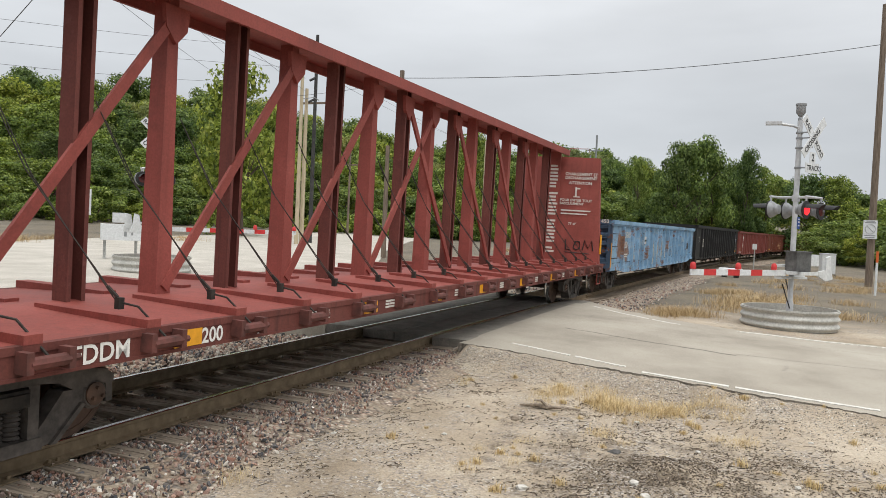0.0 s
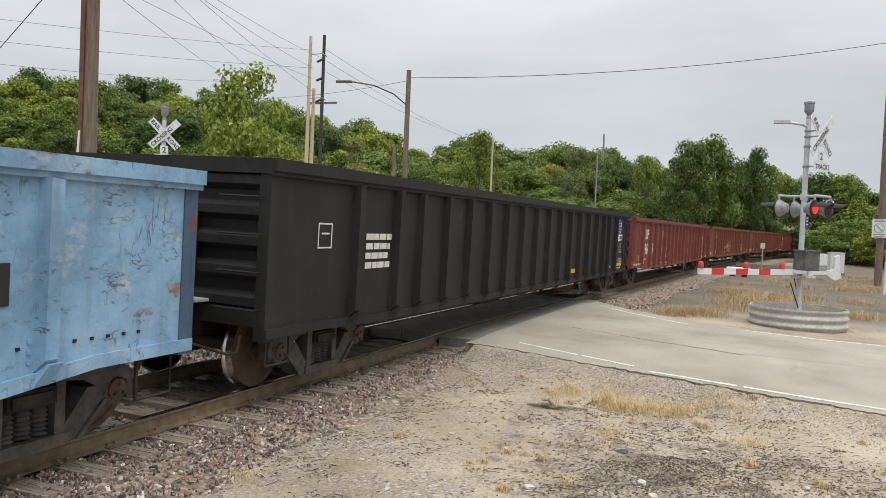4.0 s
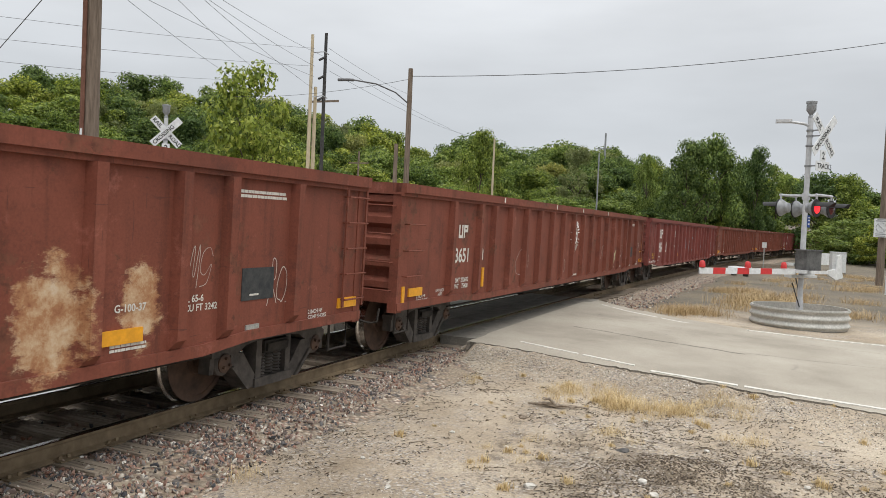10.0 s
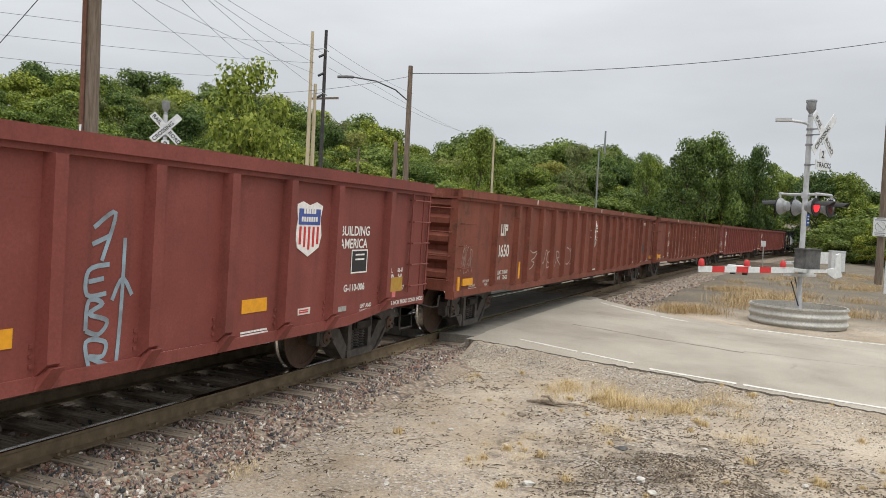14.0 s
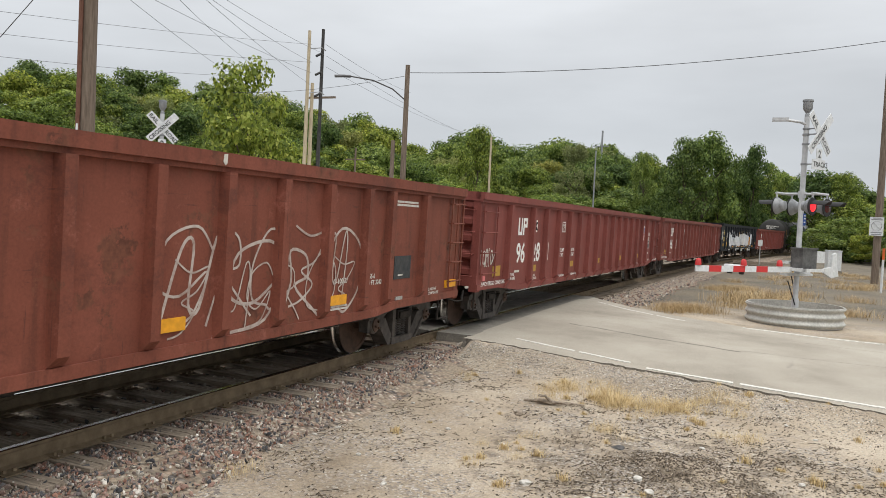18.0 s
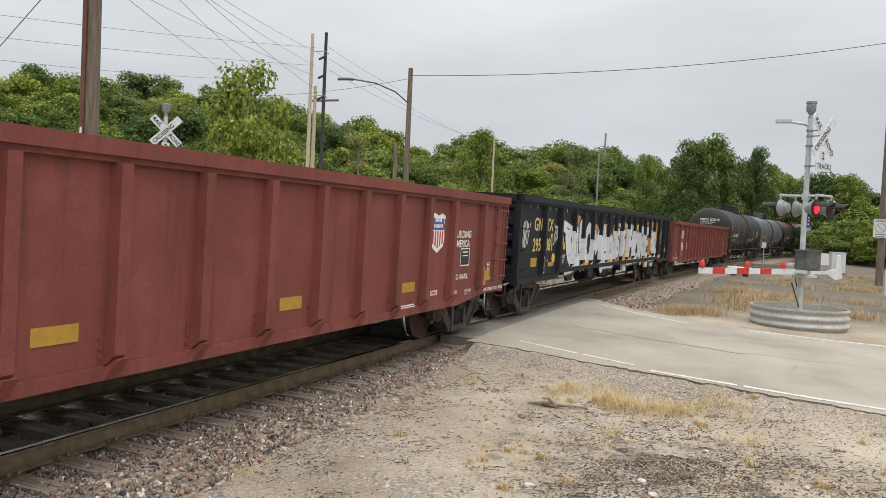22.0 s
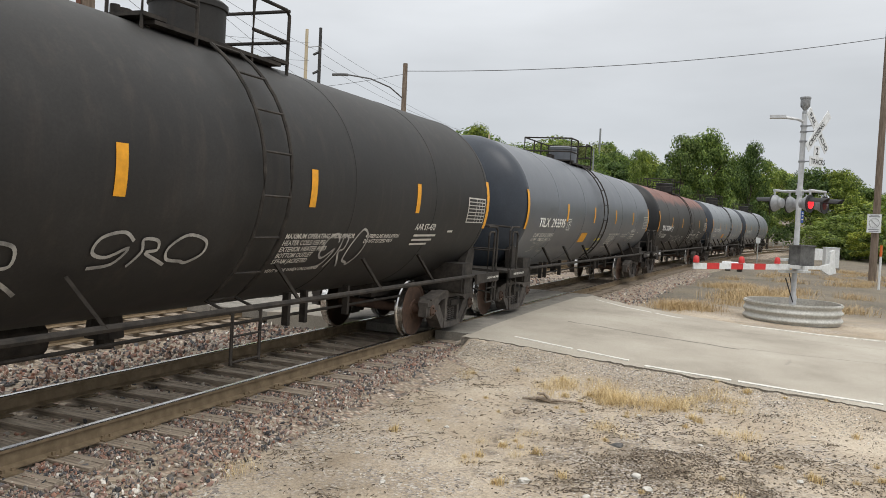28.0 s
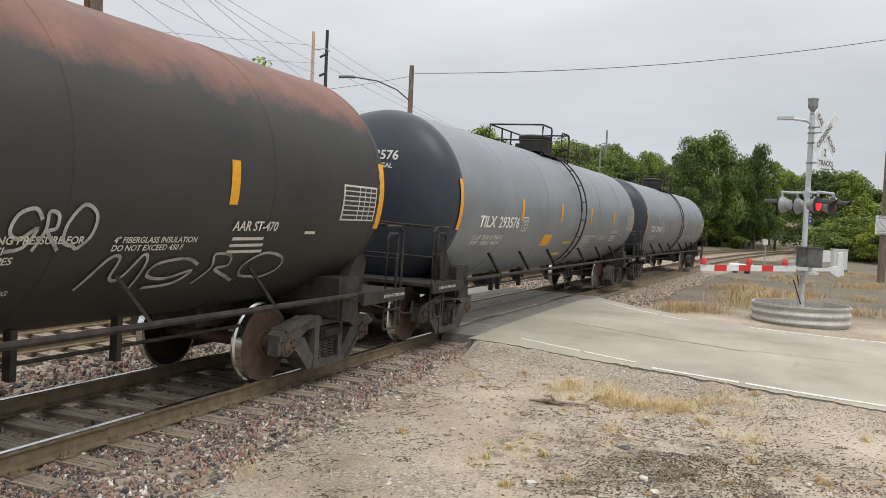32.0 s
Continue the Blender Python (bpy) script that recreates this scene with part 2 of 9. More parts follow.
def plain(name, col, rough=0.5, metal=0.0, glow=0.0):
    mat, ns, ls, bs = shader(name, rough, metal)
    nz = noise_node(ns, ls, 14.0, 4, 0.6)
    ls.new(ramp_node(ns, ls, nz, [(0.3, tuple(c * 0.82 for c in col)), (0.7, tuple(min(1, c * 1.08) for c in col))]), bs.inputs["Base Color"])
    if glow:
        bs.inputs["Emission Color"].default_value = (*col, 1)
        bs.inputs["Emission Strength"].default_value = glow
    return mat


def by_piece(name, stops, rough=0.9, island=True, fine=60.0):
    """Each loose piece takes its own colour."""
    mat, ns, ls, bs = shader(name, rough)
    if island:
        rnd = ns.new("ShaderNodeNewGeometry").outputs["Random Per Island"]
    else:
        rnd = ns.new("ShaderNodeObjectInfo").outputs["Random"]
    col = ramp_node(ns, ls, rnd, stops)
    fn = noise_node(ns, ls, fine, 4, 0.7)
    col = blend_node(ns, ls, 1.0, col, ramp_node(ns, ls, fn, [(0.3, (0.75, 0.75, 0.75)), (0.7, (1.15, 1.15, 1.15))]), "MULTIPLY")
    ls.new(col, bs.inputs["Base Color"])
    relief(ns, ls, bs, fn, 0.3, 0.005)
    return mat


M_RED = painted("oxide_red_paint", (0.205, 0.056, 0.045), (0.07, 0.03, 0.024), 0.6, streak=0.35, scuff=0.3)
M_RED_B = painted("faded_oxide_red_paint", (0.20, 0.058, 0.045), (0.055, 0.028, 0.022), 0.62, streak=0.45, scuff=0.4)

def scraped(name, col, blotches=()):
    """Light paint scraped by scrap metal: broad rust blotches, dark scratches, washed-out clouds."""
    mat, ns, ls, bs = shader(name, 0.62)
    base = ramp_node(ns, ls, noise_node(ns, ls, 1.1, 6, 0.7), [(0.28, tuple(c * 0.62 for c in col)), (0.48, col), (0.7, tuple(c * 1.2 + 0.06 for c in col))])
    run = noise_node(ns, ls, 1.0, 6, 0.65, (6.0, 6.0, 0.6))
    base = blend_node(ns, ls, ramp_node(ns, ls, run, [(0.54, (0, 0, 0)), (0.7, (0.45, 0.45, 0.45))]), base, (0.15, 0.18, 0.21))
    pale = noise_node(ns, ls, 2.2, 9, 0.8, (1.0, 1.0, 1.3))
    base = blend_node(ns, ls, ramp_node(ns, ls, pale, [(0.54, (0, 0, 0)), (0.64, (0.6, 0.6, 0.6))]), base, (0.46, 0.48, 0.46))
    rc = ramp_node(ns, ls, noise_node(ns, ls, 7.0, 6, 0.7), [(0.3, (0.075, 0.032, 0.02)), (0.5, (0.19, 0.082, 0.042)), (0.7, (0.31, 0.19, 0.11))])
    rn = noise_node(ns, ls, 1.25, 10, 0.72, (1.0, 1.0, 1.5))
    base = blend_node(ns, ls, ramp_node(ns, ls, rn, [(0.575, (0, 0, 0)), (0.615, (0.92, 0.92, 0.92))]), base, rc)
    for x, z, rx, rz in blotches:
        base = blend_node(ns, ls, blotch(ns, ls, x, z, rx, rz), base, rc)
    # thin dark scratches that wander
    for sc, ax, w in ((2.2, (1.0, 1.0, 3.0), 0.02), (4.2, (1.0, 1.0, 1.8), 0.025), (1.6, (3.0, 3.0, 1.0), 0.016)):
        ln = noise_node(ns, ls, sc, 3, 0.6, ax)
        line = ramp_node(ns, ls, ln, [(0.5 - w, (0, 0, 0)), (0.5, (1, 1, 1)), (0.5 + w, (0, 0, 0))])
        gate = ramp_node(ns, ls, noise_node(ns, ls, sc * 0.8, 4, 0.7), [(0.53, (0, 0, 0)), (0.62, (0.9, 0.9, 0.9))])
        base = blend_node(ns, ls, blend_node(ns, ls, 1.0, line, gate, "MULTIPLY"), base, (0.045, 0.045, 0.05))
    ls.new(base, bs.inputs["Base Color"])
    relief(ns, ls, bs, noise_node(ns, ls, 2.2, 4, 0.6), 0.5, 0.06)
    return mat


M_SP = painted("rusty_brown_paint", (0.195, 0.060, 0.038), (0.075, 0.028, 0.018), 0.7, rust=0.42, rust_col=(0.085, 0.032, 0.02), streak=0.65, scuff=0.85)
M_SPB = painted("scrubbed_brown_paint", (0.195, 0.060, 0.038), (0.075, 0.028, 0.018), 0.7, rust=0.42, rust_col=(0.085, 0.032, 0.02), streak=0.65, scuff=0.85, bleached=((-3.6, 1.34, 0.34, 0.36), (-2.63, 1.34, 0.38, 0.48), (-1.7, 1.32, 0.36, 0.46), (4.9, 1.2, 0.3, 0.4), (5.78, 1.22, 0.2, 0.36)))
M_FLAT = painted("rose_oxide_paint", (0.27, 0.068, 0.055), (0.10, 0.035, 0.03), 0.65, streak=0.3, scuff=0.4)
M_BLUE = scraped("worn_light_blue_paint", (0.175, 0.32, 0.475), ((-8.5, 1.6, 0.34, 0.5), (-7.45, 1.4, 0.42, 0.32), (-3.6, 1.3, 0.3, 0.3), (1.2, 1.45, 0.35, 0.4)))
M_BLACK = painted("weathered_black_paint", (0.017, 0.017, 0.017), (0.06, 0.055, 0.05), 0.6, streak=0.2, scuff=0.5)
M_NAVY = painted("blue_black_paint", (0.010, 0.012, 0.017), (0.05, 0.048, 0.045), 0.55, streak=0.25, scuff=0.2)
M_TANKB = painted("matt_black_tank_paint", (0.026, 0.025, 0.024), (0.07, 0.055, 0.045), 0.55, streak=0.3, grain=0.08)
M_TANKG = painted("grey_tank_paint", (0.098, 0.108, 0.124), (0.055, 0.058, 0.062), 0.34, streak=0.3, grain=0.05, gloss=0.55)
M_TANKP = painted("pale_grey_tank_paint", (0.19, 0.205, 0.225), (0.10, 0.105, 0.11), 0.36, streak=0.3, grain=0.05, gloss=0.5)
M_TRUCK = mottled("sooty_cast_iron", [(0.3, (0.013, 0.012, 0.011)), (0.7, (0.055, 0.047, 0.04))], 7.0, 0.8, 0.0, 0.4, 0.01)
M_WHEEL = mottled("rust_brown_wheel_steel", [(0.3, (0.05, 0.034, 0.026)), (0.7, (0.135, 0.082, 0.058))], 5.0, 0.7, 0.0, 0.2, 0.005)
M_CAST = mottled("dusty_cast_steel", [(0.3, (0.034, 0.031, 0.029)), (0.7, (0.125, 0.110, 0.098))], 6.0, 0.75, 0.0, 0.3, 0.008)
M_SHINE = plain("polished_rail_head", (0.78, 0.77, 0.75), 0.22, 1.0)
M_RAIL = mottled("rail_steel_brown", [(0.3, (0.12, 0.088, 0.052)), (0.7, (0.245, 0.185, 0.118))], 6.0, 0.8, 0.0, 0.3, 0.005)
M_GALV = mottled("galvanised_steel", [(0.3, (0.36, 0.37, 0.36)), (0.7, (0.55, 0.56, 0.55))], 5.0, 0.45, 0.6, 0.1, 0.004, fine=6.0)
M_ALU = mottled("dull_aluminium", [(0.3, (0.42, 0.43, 0.44)), (0.7, (0.58, 0.59, 0.6))], 6.0, 0.5, 0.3, 0.1, 0.003)
M_WHITE = plain("white_paint", (0.78, 0.77, 0.74), 0.6)
M_OFFWHITE = plain("worn_white_paint", (0.62, 0.60, 0.55), 0.7)
M_YELLOW = plain("amber_reflector", (0.75, 0.34, 0.012), 0.5)
M_OCHRE = plain("dull_yellow_reflector", (0.42, 0.24, 0.03), 0.6)
M_DARK = plain("black_rubber", (0.012, 0.012, 0.012), 0.6)
M_REDP = plain("red_paint", (0.55, 0.03, 0.03), 0.5)
M_REDLAMP = plain("lit_red_lens", (0.9, 0.02, 0.03), 0.3, glow=1.6)
M_POLE = mottled("grey_weathered_pole_wood", [(0.3, (0.10, 0.075, 0.055)), (0.7, (0.24, 0.19, 0.15))], 3.0, 0.9, 0.0, 0.6, 0.02, stretch=(6, 6, 0.5))
M_PALEPOLE = mottled("pale_new_pole_wood", [(0.3, (0.36, 0.30, 0.20)), (0.7, (0.55, 0.47, 0.34))], 3.0, 0.9, 0.0, 0.3, 0.02, stretch=(6, 6, 0.5))
M_WIRE = plain("dark_cable", (0.05, 0.05, 0.055), 0.6)
M_TIE = mottled("weathered_tie_wood", [(0.3, (0.13, 0.105, 0.08)), (0.7, (0.42, 0.35, 0.275))], 2.5, 0.92, 0.0, 0.7, 0.015, stretch=(12, 1.0, 12))
M_INTERIOR = painted("rusty_interior", (0.09, 0.04, 0.028), (0.04, 0.02, 0.015), 0.8)

# ---- ground ----
_rng = np.random.default_rng(7)
LATTICE = _rng.random((256, 256))


def wander(x, y, size):
    """Smooth random height between 0 and 1 on a grid of that size."""
    x, y = np.asarray(x, float) / size, np.asarray(y, float) / size
    i, j = np.floor(x).astype(int), np.floor(y).astype(int)
    u, v = x - i, y - j
    u, v = u * u * (3 - 2 * u), v * v * (3 - 2 * v)
    g = lambda a, b: LATTICE[a % 256, b % 256]
    return g(i, j) * (1 - u) * (1 - v) + g(i + 1, j) * u * (1 - v) + g(i, j + 1) * (1 - u) * v + g(i + 1, j + 1) * u * v


NEAR_EDGE = [(-0.84, 12.78), (-1.81, 12.66), (-2.85, 12.34), (-3.88, 12.19), (-5.3, 11.8), (-6.26, 11.65), (-6.98, 11.42), (-40.0, 11.1)]
FAR_EDGE = [(-0.9, 22.6), (-2.2, 21.1), (-3.6, 20.0), (-5.2, 19.3), (-6.6, 19.15), (-8.0, 19.1), (-40.0, 19.0)]


def edge_at(table, y):
    t = sorted(table)
    return np.interp(y, [a for a, _ in t], [b for _, b in t])


def road_level(y):
    return np.interp(y, [-40, -7.0, -2.0, -0.9], [-0.5, -0.15, -0.04, -0.015])


def ground_z(x, y):
    """The height of the bare ground."""
    x, y = np.asarray(x, float), np.asarray(y, float)
    lat = np.hypot(x - START, y + BEND) - BEND
    prof = np.interp(lat, [-14, -6, -2.2, -1.5, -0.75, 6.9, 7.6, 9.0, 14, 40, 60, 75, 100, 140, 200, 600], [-0.35, -0.30, -0.27, -0.30, -0.34, -0.34, -0.25, 0.0, 0.12, 0.15, 0.9, 3.0, 8.0, 13.0, 16.0, 18.0])
    z = prof + (wander(x, y, 1.3) - 0.5) * 0.05 + (wander(x + 9, y, 0.37) - 0.5) * 0.025 + (wander(x, y + 5, 0.13) - 0.5) * 0.012
    side = (edge_at(NEAR_EDGE, y) - x) * (x < 15) + (x - edge_at(FAR_EDGE, y)) * (x >= 15)
    near = np.where(x < 15, np.clip(1 - np.maximum(side, 0) / 1.2, 0, 1), np.clip(1 - np.maximum(side - 3.0, 0) / 6.0, 0, 1) * np.clip((-2.2 - lat) / 1.5, 0, 1)) * (lat < -0.8)
    # a low crumbly drift of rotted bark
    drift = np.clip(1.25 - np.hypot((x - 7.75) / 1.5, (y + 5.0) / 1.6), 0, 1)
    z = z + drift * (0.015 + 0.045 * wander(x + 3, y, 0.16) * wander(x, y + 7, 0.45))
    level = road_level(y) - np.interp(y, [-5, -3.2, -2.2], [0.024, 0.02, 0.008])
    z = z * (1 - near) + (level + (wander(x, y, 0.2) - 0.5) * 0.015) * near
    z = np.where((side < 0.02) & (lat < -0.5), road_level(y) - 0.12, z)
    return z


def spaced(*runs):
    out = []
    for a, b, step in runs:
        out += list(np.arange(a, b, step))
    return np.array(out + [runs[-1][1]])


def sheet(name, xs, ys, zf, mats):
    gx, gy = np.meshgrid(xs, ys)
    co = np.stack([gx.ravel(), gy.ravel(), zf(gx, gy).ravel()], 1)
    nx, ny = len(xs), len(ys)
    k = (np.arange(ny - 1)[:, None] * nx + np.arange(nx - 1)[None, :]).ravel()
    quads = np.stack([k, k + 1, k + nx + 1, k + nx], 1)
    me = bpy.data.meshes.new(name)
    me.vertices.add(len(co))
    me.vertices.foreach_set("co", co.ravel())
    me.loops.add(quads.size)
    me.loops.foreach_set("vertex_index", quads.ravel())
    me.polygons.add(len(quads))
    me.polygons.foreach_set("loop_start", np.arange(0, quads.size, 4))
    me.update(calc_edges=True)
    for m in mats:
        me.materials.append(m)
    me.shade_smooth()
    return new(name, me)


def earth_material():
    """Sandy dirt with gravel, darker litter, ballast grey along the line and dry grass beyond."""
    mat, ns, ls, bs = shader("sandy_dirt", 0.95)
    geo = ns.new("ShaderNodeTexCoord").outputs["Object"]
    base = ramp_node(ns, ls, noise_node(ns, ls, 0.55, 6, 0.6), [(0.32, (0.235, 0.188, 0.134)), (0.5, (0.36, 0.297, 0.22)), (0.68, (0.45, 0.385, 0.30))])
    grit = noise_node(ns, ls, 26.0, 6, 0.75)
    base = blend_node(ns, ls, 1.0, base, ramp_node(ns, ls, grit, [(0.3, (0.62, 0.61, 0.6)), (0.5, (1, 1, 1)), (0.72, (1.3, 1.28, 1.25))]), "MULTIPLY")
    litter = noise_node(ns, ls, 3.2, 10, 0.82)
    base = blend_node(ns, ls, ramp_node(ns, ls, litter, [(0.57, (0, 0, 0)), (0.66, (0.7, 0.7, 0.7))]), base, (0.13, 0.10, 0.072))
    # a drift of rotted bark and dead leaves
    heap = ns.new("ShaderNodeVectorMath")
    heap.operation = "DISTANCE"
    heap.inputs[1].default_value = (7.7, -4.9, -0.28)
    ls.new(geo, heap.inputs[0])
    hm = ns.new("ShaderNodeMapRange")
    hm.inputs["From Min"].default_value, hm.inputs["From Max"].default_value = 2.6, 0.6
    hm.inputs["To Min"].default_value, hm.inputs["To Max"].default_value = 0.0, 0.13
    ls.new(heap.outputs["Value"], hm.inputs["Value"])
    hs = ns.new("ShaderNodeMath")
    hs.operation = "ADD"
    ls.new(noise_node(ns, ls, 2.4, 10, 0.8), hs.inputs[0])
    ls.new(hm.outputs[0], hs.inputs[1])
    base = blend_node(ns, ls, ramp_node(ns, ls, hs.outputs[0], [(0.58, (0, 0, 0)), (0.66, (0.72, 0.72, 0.72))]), base, ramp_node(ns, ls, noise_node(ns, ls, 30.0, 4, 0.7), [(0.3, (0.04, 0.03, 0.022)), (0.7, (0.15, 0.115, 0.08))]))
    stone = ns.new("ShaderNodeTexVoronoi")
    stone.inputs["Scale"].default_value = 42.0
    ls.new(geo, stone.inputs["Vector"])
    sc = ns.new("ShaderNodeSeparateColor")
    ls.new(stone.outputs["Color"], sc.inputs[0])
    stones = ramp_node(ns, ls, sc.outputs[0], [(0.0, (0.10, 0.09, 0.085)), (0.35, (0.24, 0.21, 0.18)), (0.7, (0.34, 0.30, 0.26)), (1.0, (0.5, 0.47, 0.42))])
    sm = blend_node(ns, ls, 1.0, ramp_node(ns, ls, noise_node(ns, ls, 0.8, 6, 0.7), [(0.44, (0, 0, 0)), (0.6, (1, 1, 1))]), ramp_node(ns, ls, sc.outputs[1], [(0.45, (0, 0, 0)), (0.5, (1, 1, 1))]), "MULTIPLY")
    base = blend_node(ns, ls, sm, base, stones)
    far = ns.new("ShaderNodeVectorMath")
    far.operation = "DISTANCE"
    far.inputs[1].default_value = (8.0, -6.0, 0.0)
    ls.new(geo, far.inputs[0])
    fr = ns.new("ShaderNodeMapRange")
    fr.inputs["From Min"].default_value, fr.inputs["From Max"].default_value = 13.5, 19.0
    ls.new(far.outputs["Value"], fr.inputs["Value"])
    dry = ramp_node(ns, ls, noise_node(ns, ls, 0.35, 7, 0.7), [(0.33, (0.085, 0.075, 0.05)), (0.46, (0.135, 0.115, 0.088)), (0.6, (0.175, 0.145, 0.10)), (0.75, (0.19, 0.165, 0.135))])
    dry = blend_node(ns, ls, 1.0, dry, ramp_node(ns, ls, noise_node(ns, ls, 12.0, 5, 0.7), [(0.3, (0.6, 0.6, 0.6)), (0.7, (1.25, 1.25, 1.25))]), "MULTIPLY")
    base = blend_node(ns, ls, fr.outputs[0], base, dry)
    ls.new(base, bs.inputs["Base Color"])
    bp = ns.new("ShaderNodeBump")
    bp.inputs["Strength"].default_value, bp.inputs["Distance"].default_value = 0.7, 0.012
    ls.new(grit, bp.inputs["Height"])
    bp2 = ns.new("ShaderNodeBump")
    bp2.inputs["Strength"].default_value, bp2.inputs["Distance"].default_value = 0.5, 0.012
    ls.new(stone.outputs["Distance"], bp2.inputs["Height"])
    ls.new(bp.outputs[0], bp2.inputs["Normal"])
    ls.new(bp2.outputs[0], bs.inputs["Normal"])
    return mat


M_EARTH = earth_material()
gx = spaced((-3000, -400, 400), (-400, -40, 30), (-40, 1, 2.0), (1, 3, 0.2), (3, 13.5, 0.06), (13.5, 30, 0.25), (30, 130, 2.0), (130, 400, 15), (400, 3000, 260))
gy = spaced((-3000, -400, 400), (-400, -60, 30), (-60, -12, 2.0), (-12, -7, 0.2), (-7, -0.6, 0.06), (-0.6, 10, 0.25), (10, 60, 1.5), (60, 400, 12), (400, 3000, 260))
tagged(sheet("ground", gx, gy, ground_z, [M_EARTH]), "sandy dirt verge with gravel, litter and dry grass beyond", kind="structure")


def ribbon(form, s0, s1, step, profile, z=0.0):
    """Sweeps a (lateral, height) profile along the track."""
    ss = np.arange(s0, s1 + step * 0.5, step)
    n = len(profile)
    vs = []
    for s in ss:
        for l, h in profile:
            x, y, _ = along(s, l)
            vs.append((x, y, h + z))
    fs = [(i * n + k, i * n + (k + 1) % n, (i + 1) * n + (k + 1) % n, (i + 1) * n + k) for i in range(len(ss) - 1) for k in range(n)]
    fs += [tuple(range(n)), tuple(range((len(ss) - 1) * n, len(ss) * n))]
    return form.add(vs, fs)


# ballast bed under both tracks
def ballast_material():
    mat, ns, ls, bs = shader("grey_ballast", 0.9)
    geo = ns.new("ShaderNodeTexCoord").outputs["Object"]
    vo = ns.new("ShaderNodeTexVoronoi")
    vo.inputs["Scale"].default_value = 17.0
    ls.new(geo, vo.inputs["Vector"])
    sc = ns.new("ShaderNodeSeparateColor")
    ls.new(vo.outputs["Color"], sc.inputs[0])
    col = ramp_node(ns, ls, sc.outputs[0], [(0.0, (0.10, 0.095, 0.095)), (0.3, (0.28, 0.245, 0.22)), (0.5, (0.42, 0.29, 0.22)), (0.75, (0.47, 0.405, 0.335)), (1.0, (0.66, 0.58, 0.49))])
    # shade between the stones, painted as darker colour towards each cell's edge
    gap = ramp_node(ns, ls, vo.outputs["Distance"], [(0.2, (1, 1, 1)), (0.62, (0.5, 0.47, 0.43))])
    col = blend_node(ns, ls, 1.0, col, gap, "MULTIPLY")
    dust = ramp_node(ns, ls, noise_node(ns, ls, 2.3, 8, 0.7), [(0.44, (0, 0, 0)), (0.58, (0.85, 0.85, 0.85))])
    col = blend_node(ns, ls, dust, col, ramp_node(ns, ls, noise_node(ns, ls, 30.0, 4, 0.7), [(0.3, (0.22, 0.175, 0.125)), (0.7, (0.42, 0.35, 0.26))]))
    ls.new(col, bs.inputs["Base Color"])
    inv = ns.new("ShaderNodeMath")
    inv.operation = "SUBTRACT"
    inv.inputs[0].default_value = 1.0
    ls.new(vo.outputs["Distance"], inv.inputs[1])
    relief(ns, ls, bs, inv.outputs[0], 1.0, 0.035)
    return mat


M_BALLAST = ballast_material()
bed = Form()
ribbon(bed, -30, 12.9, 0.5, [(-1.35, -0.32), (-0.75, -0.215), (-0.08, -0.20), (-0.02, -0.235), (2.15, -0.235), (2.9, -0.29), (3.5, -0.29), (3.9, -0.25), (6.6, -0.25), (7.4, -0.36), (7.4, -0.6), (-1.3, -0.6)])
ribbon(bed, -330, -30.0, 3.0, [(-1.35, -0.32), (-0.75, -0.215), (-0.08, -0.20), (-0.02, -0.235), (2.15, -0.235), (2.9, -0.29), (3.5, -0.29), (3.9, -0.25), (6.6, -0.25), (7.4, -0.36), (7.4, -0.6), (-1.3, -0.6)])
ribbon(bed, 22.2, 420, 2.0, [(-2.6, -0.36), (-0.72, -0.215), (-0.08, -0.20), (-0.02, -0.235), (2.15, -0.235), (2.9, -0.29), (3.5, -0.29), (3.9, -0.25), (6.6, -0.25), (7.6, -0.36), (7.6, -0.6), (-2.6, -0.6)])
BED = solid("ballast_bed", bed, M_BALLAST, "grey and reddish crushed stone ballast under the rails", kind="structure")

STONE_STOPS = [(0.0, (0.055, 0.057, 0.063)), (0.2, (0.14, 0.137, 0.14)), (0.34, (0.32, 0.165, 0.115)), (0.5, (0.21, 0.195, 0.18)), (0.64, (0.40, 0.25, 0.19)), (0.8, (0.33, 0.295, 0.255)), (0.94, (0.50, 0.45, 0.38)), (1.0, (0.82, 0.79, 0.73))]
M_STONE = by_piece("crushed_stone", STONE_STOPS, fine=45.0)
M_PIECE = by_piece("single_crushed_stone", STONE_STOPS, island=False, fine=45.0)
M_GRAVEL = by_piece("pale_fine_gravel", [(0.0, (0.15, 0.13, 0.105)), (0.35, (0.31, 0.27, 0.22)), (0.75, (0.46, 0.42, 0.36)), (0.92, (0.62, 0.59, 0.53)), (1.0, (0.82, 0.80, 0.75))], fine=60.0)
M_CLOD = by_piece("dark_bark_crumbs", [(0.0, (0.045, 0.034, 0.026)), (0.5, (0.11, 0.085, 0.06)), (1.0, (0.21, 0.165, 0.115))], fine=50.0)
ICO_V = [Vector(v).normalized() for v in [(0, 0, 1), (0.89, 0, 0.45), (0.28, 0.85, 0.45), (-0.72, 0.53, 0.45), (-0.72, -0.53, 0.45), (0.28, -0.85, 0.45), (0.72, 0.53, -0.45), (-0.28, 0.85, -0.45), (-0.89, 0, -0.45), (-0.28, -0.85, -0.45), (0.72, -0.53, -0.45), (0, 0, -1)]]
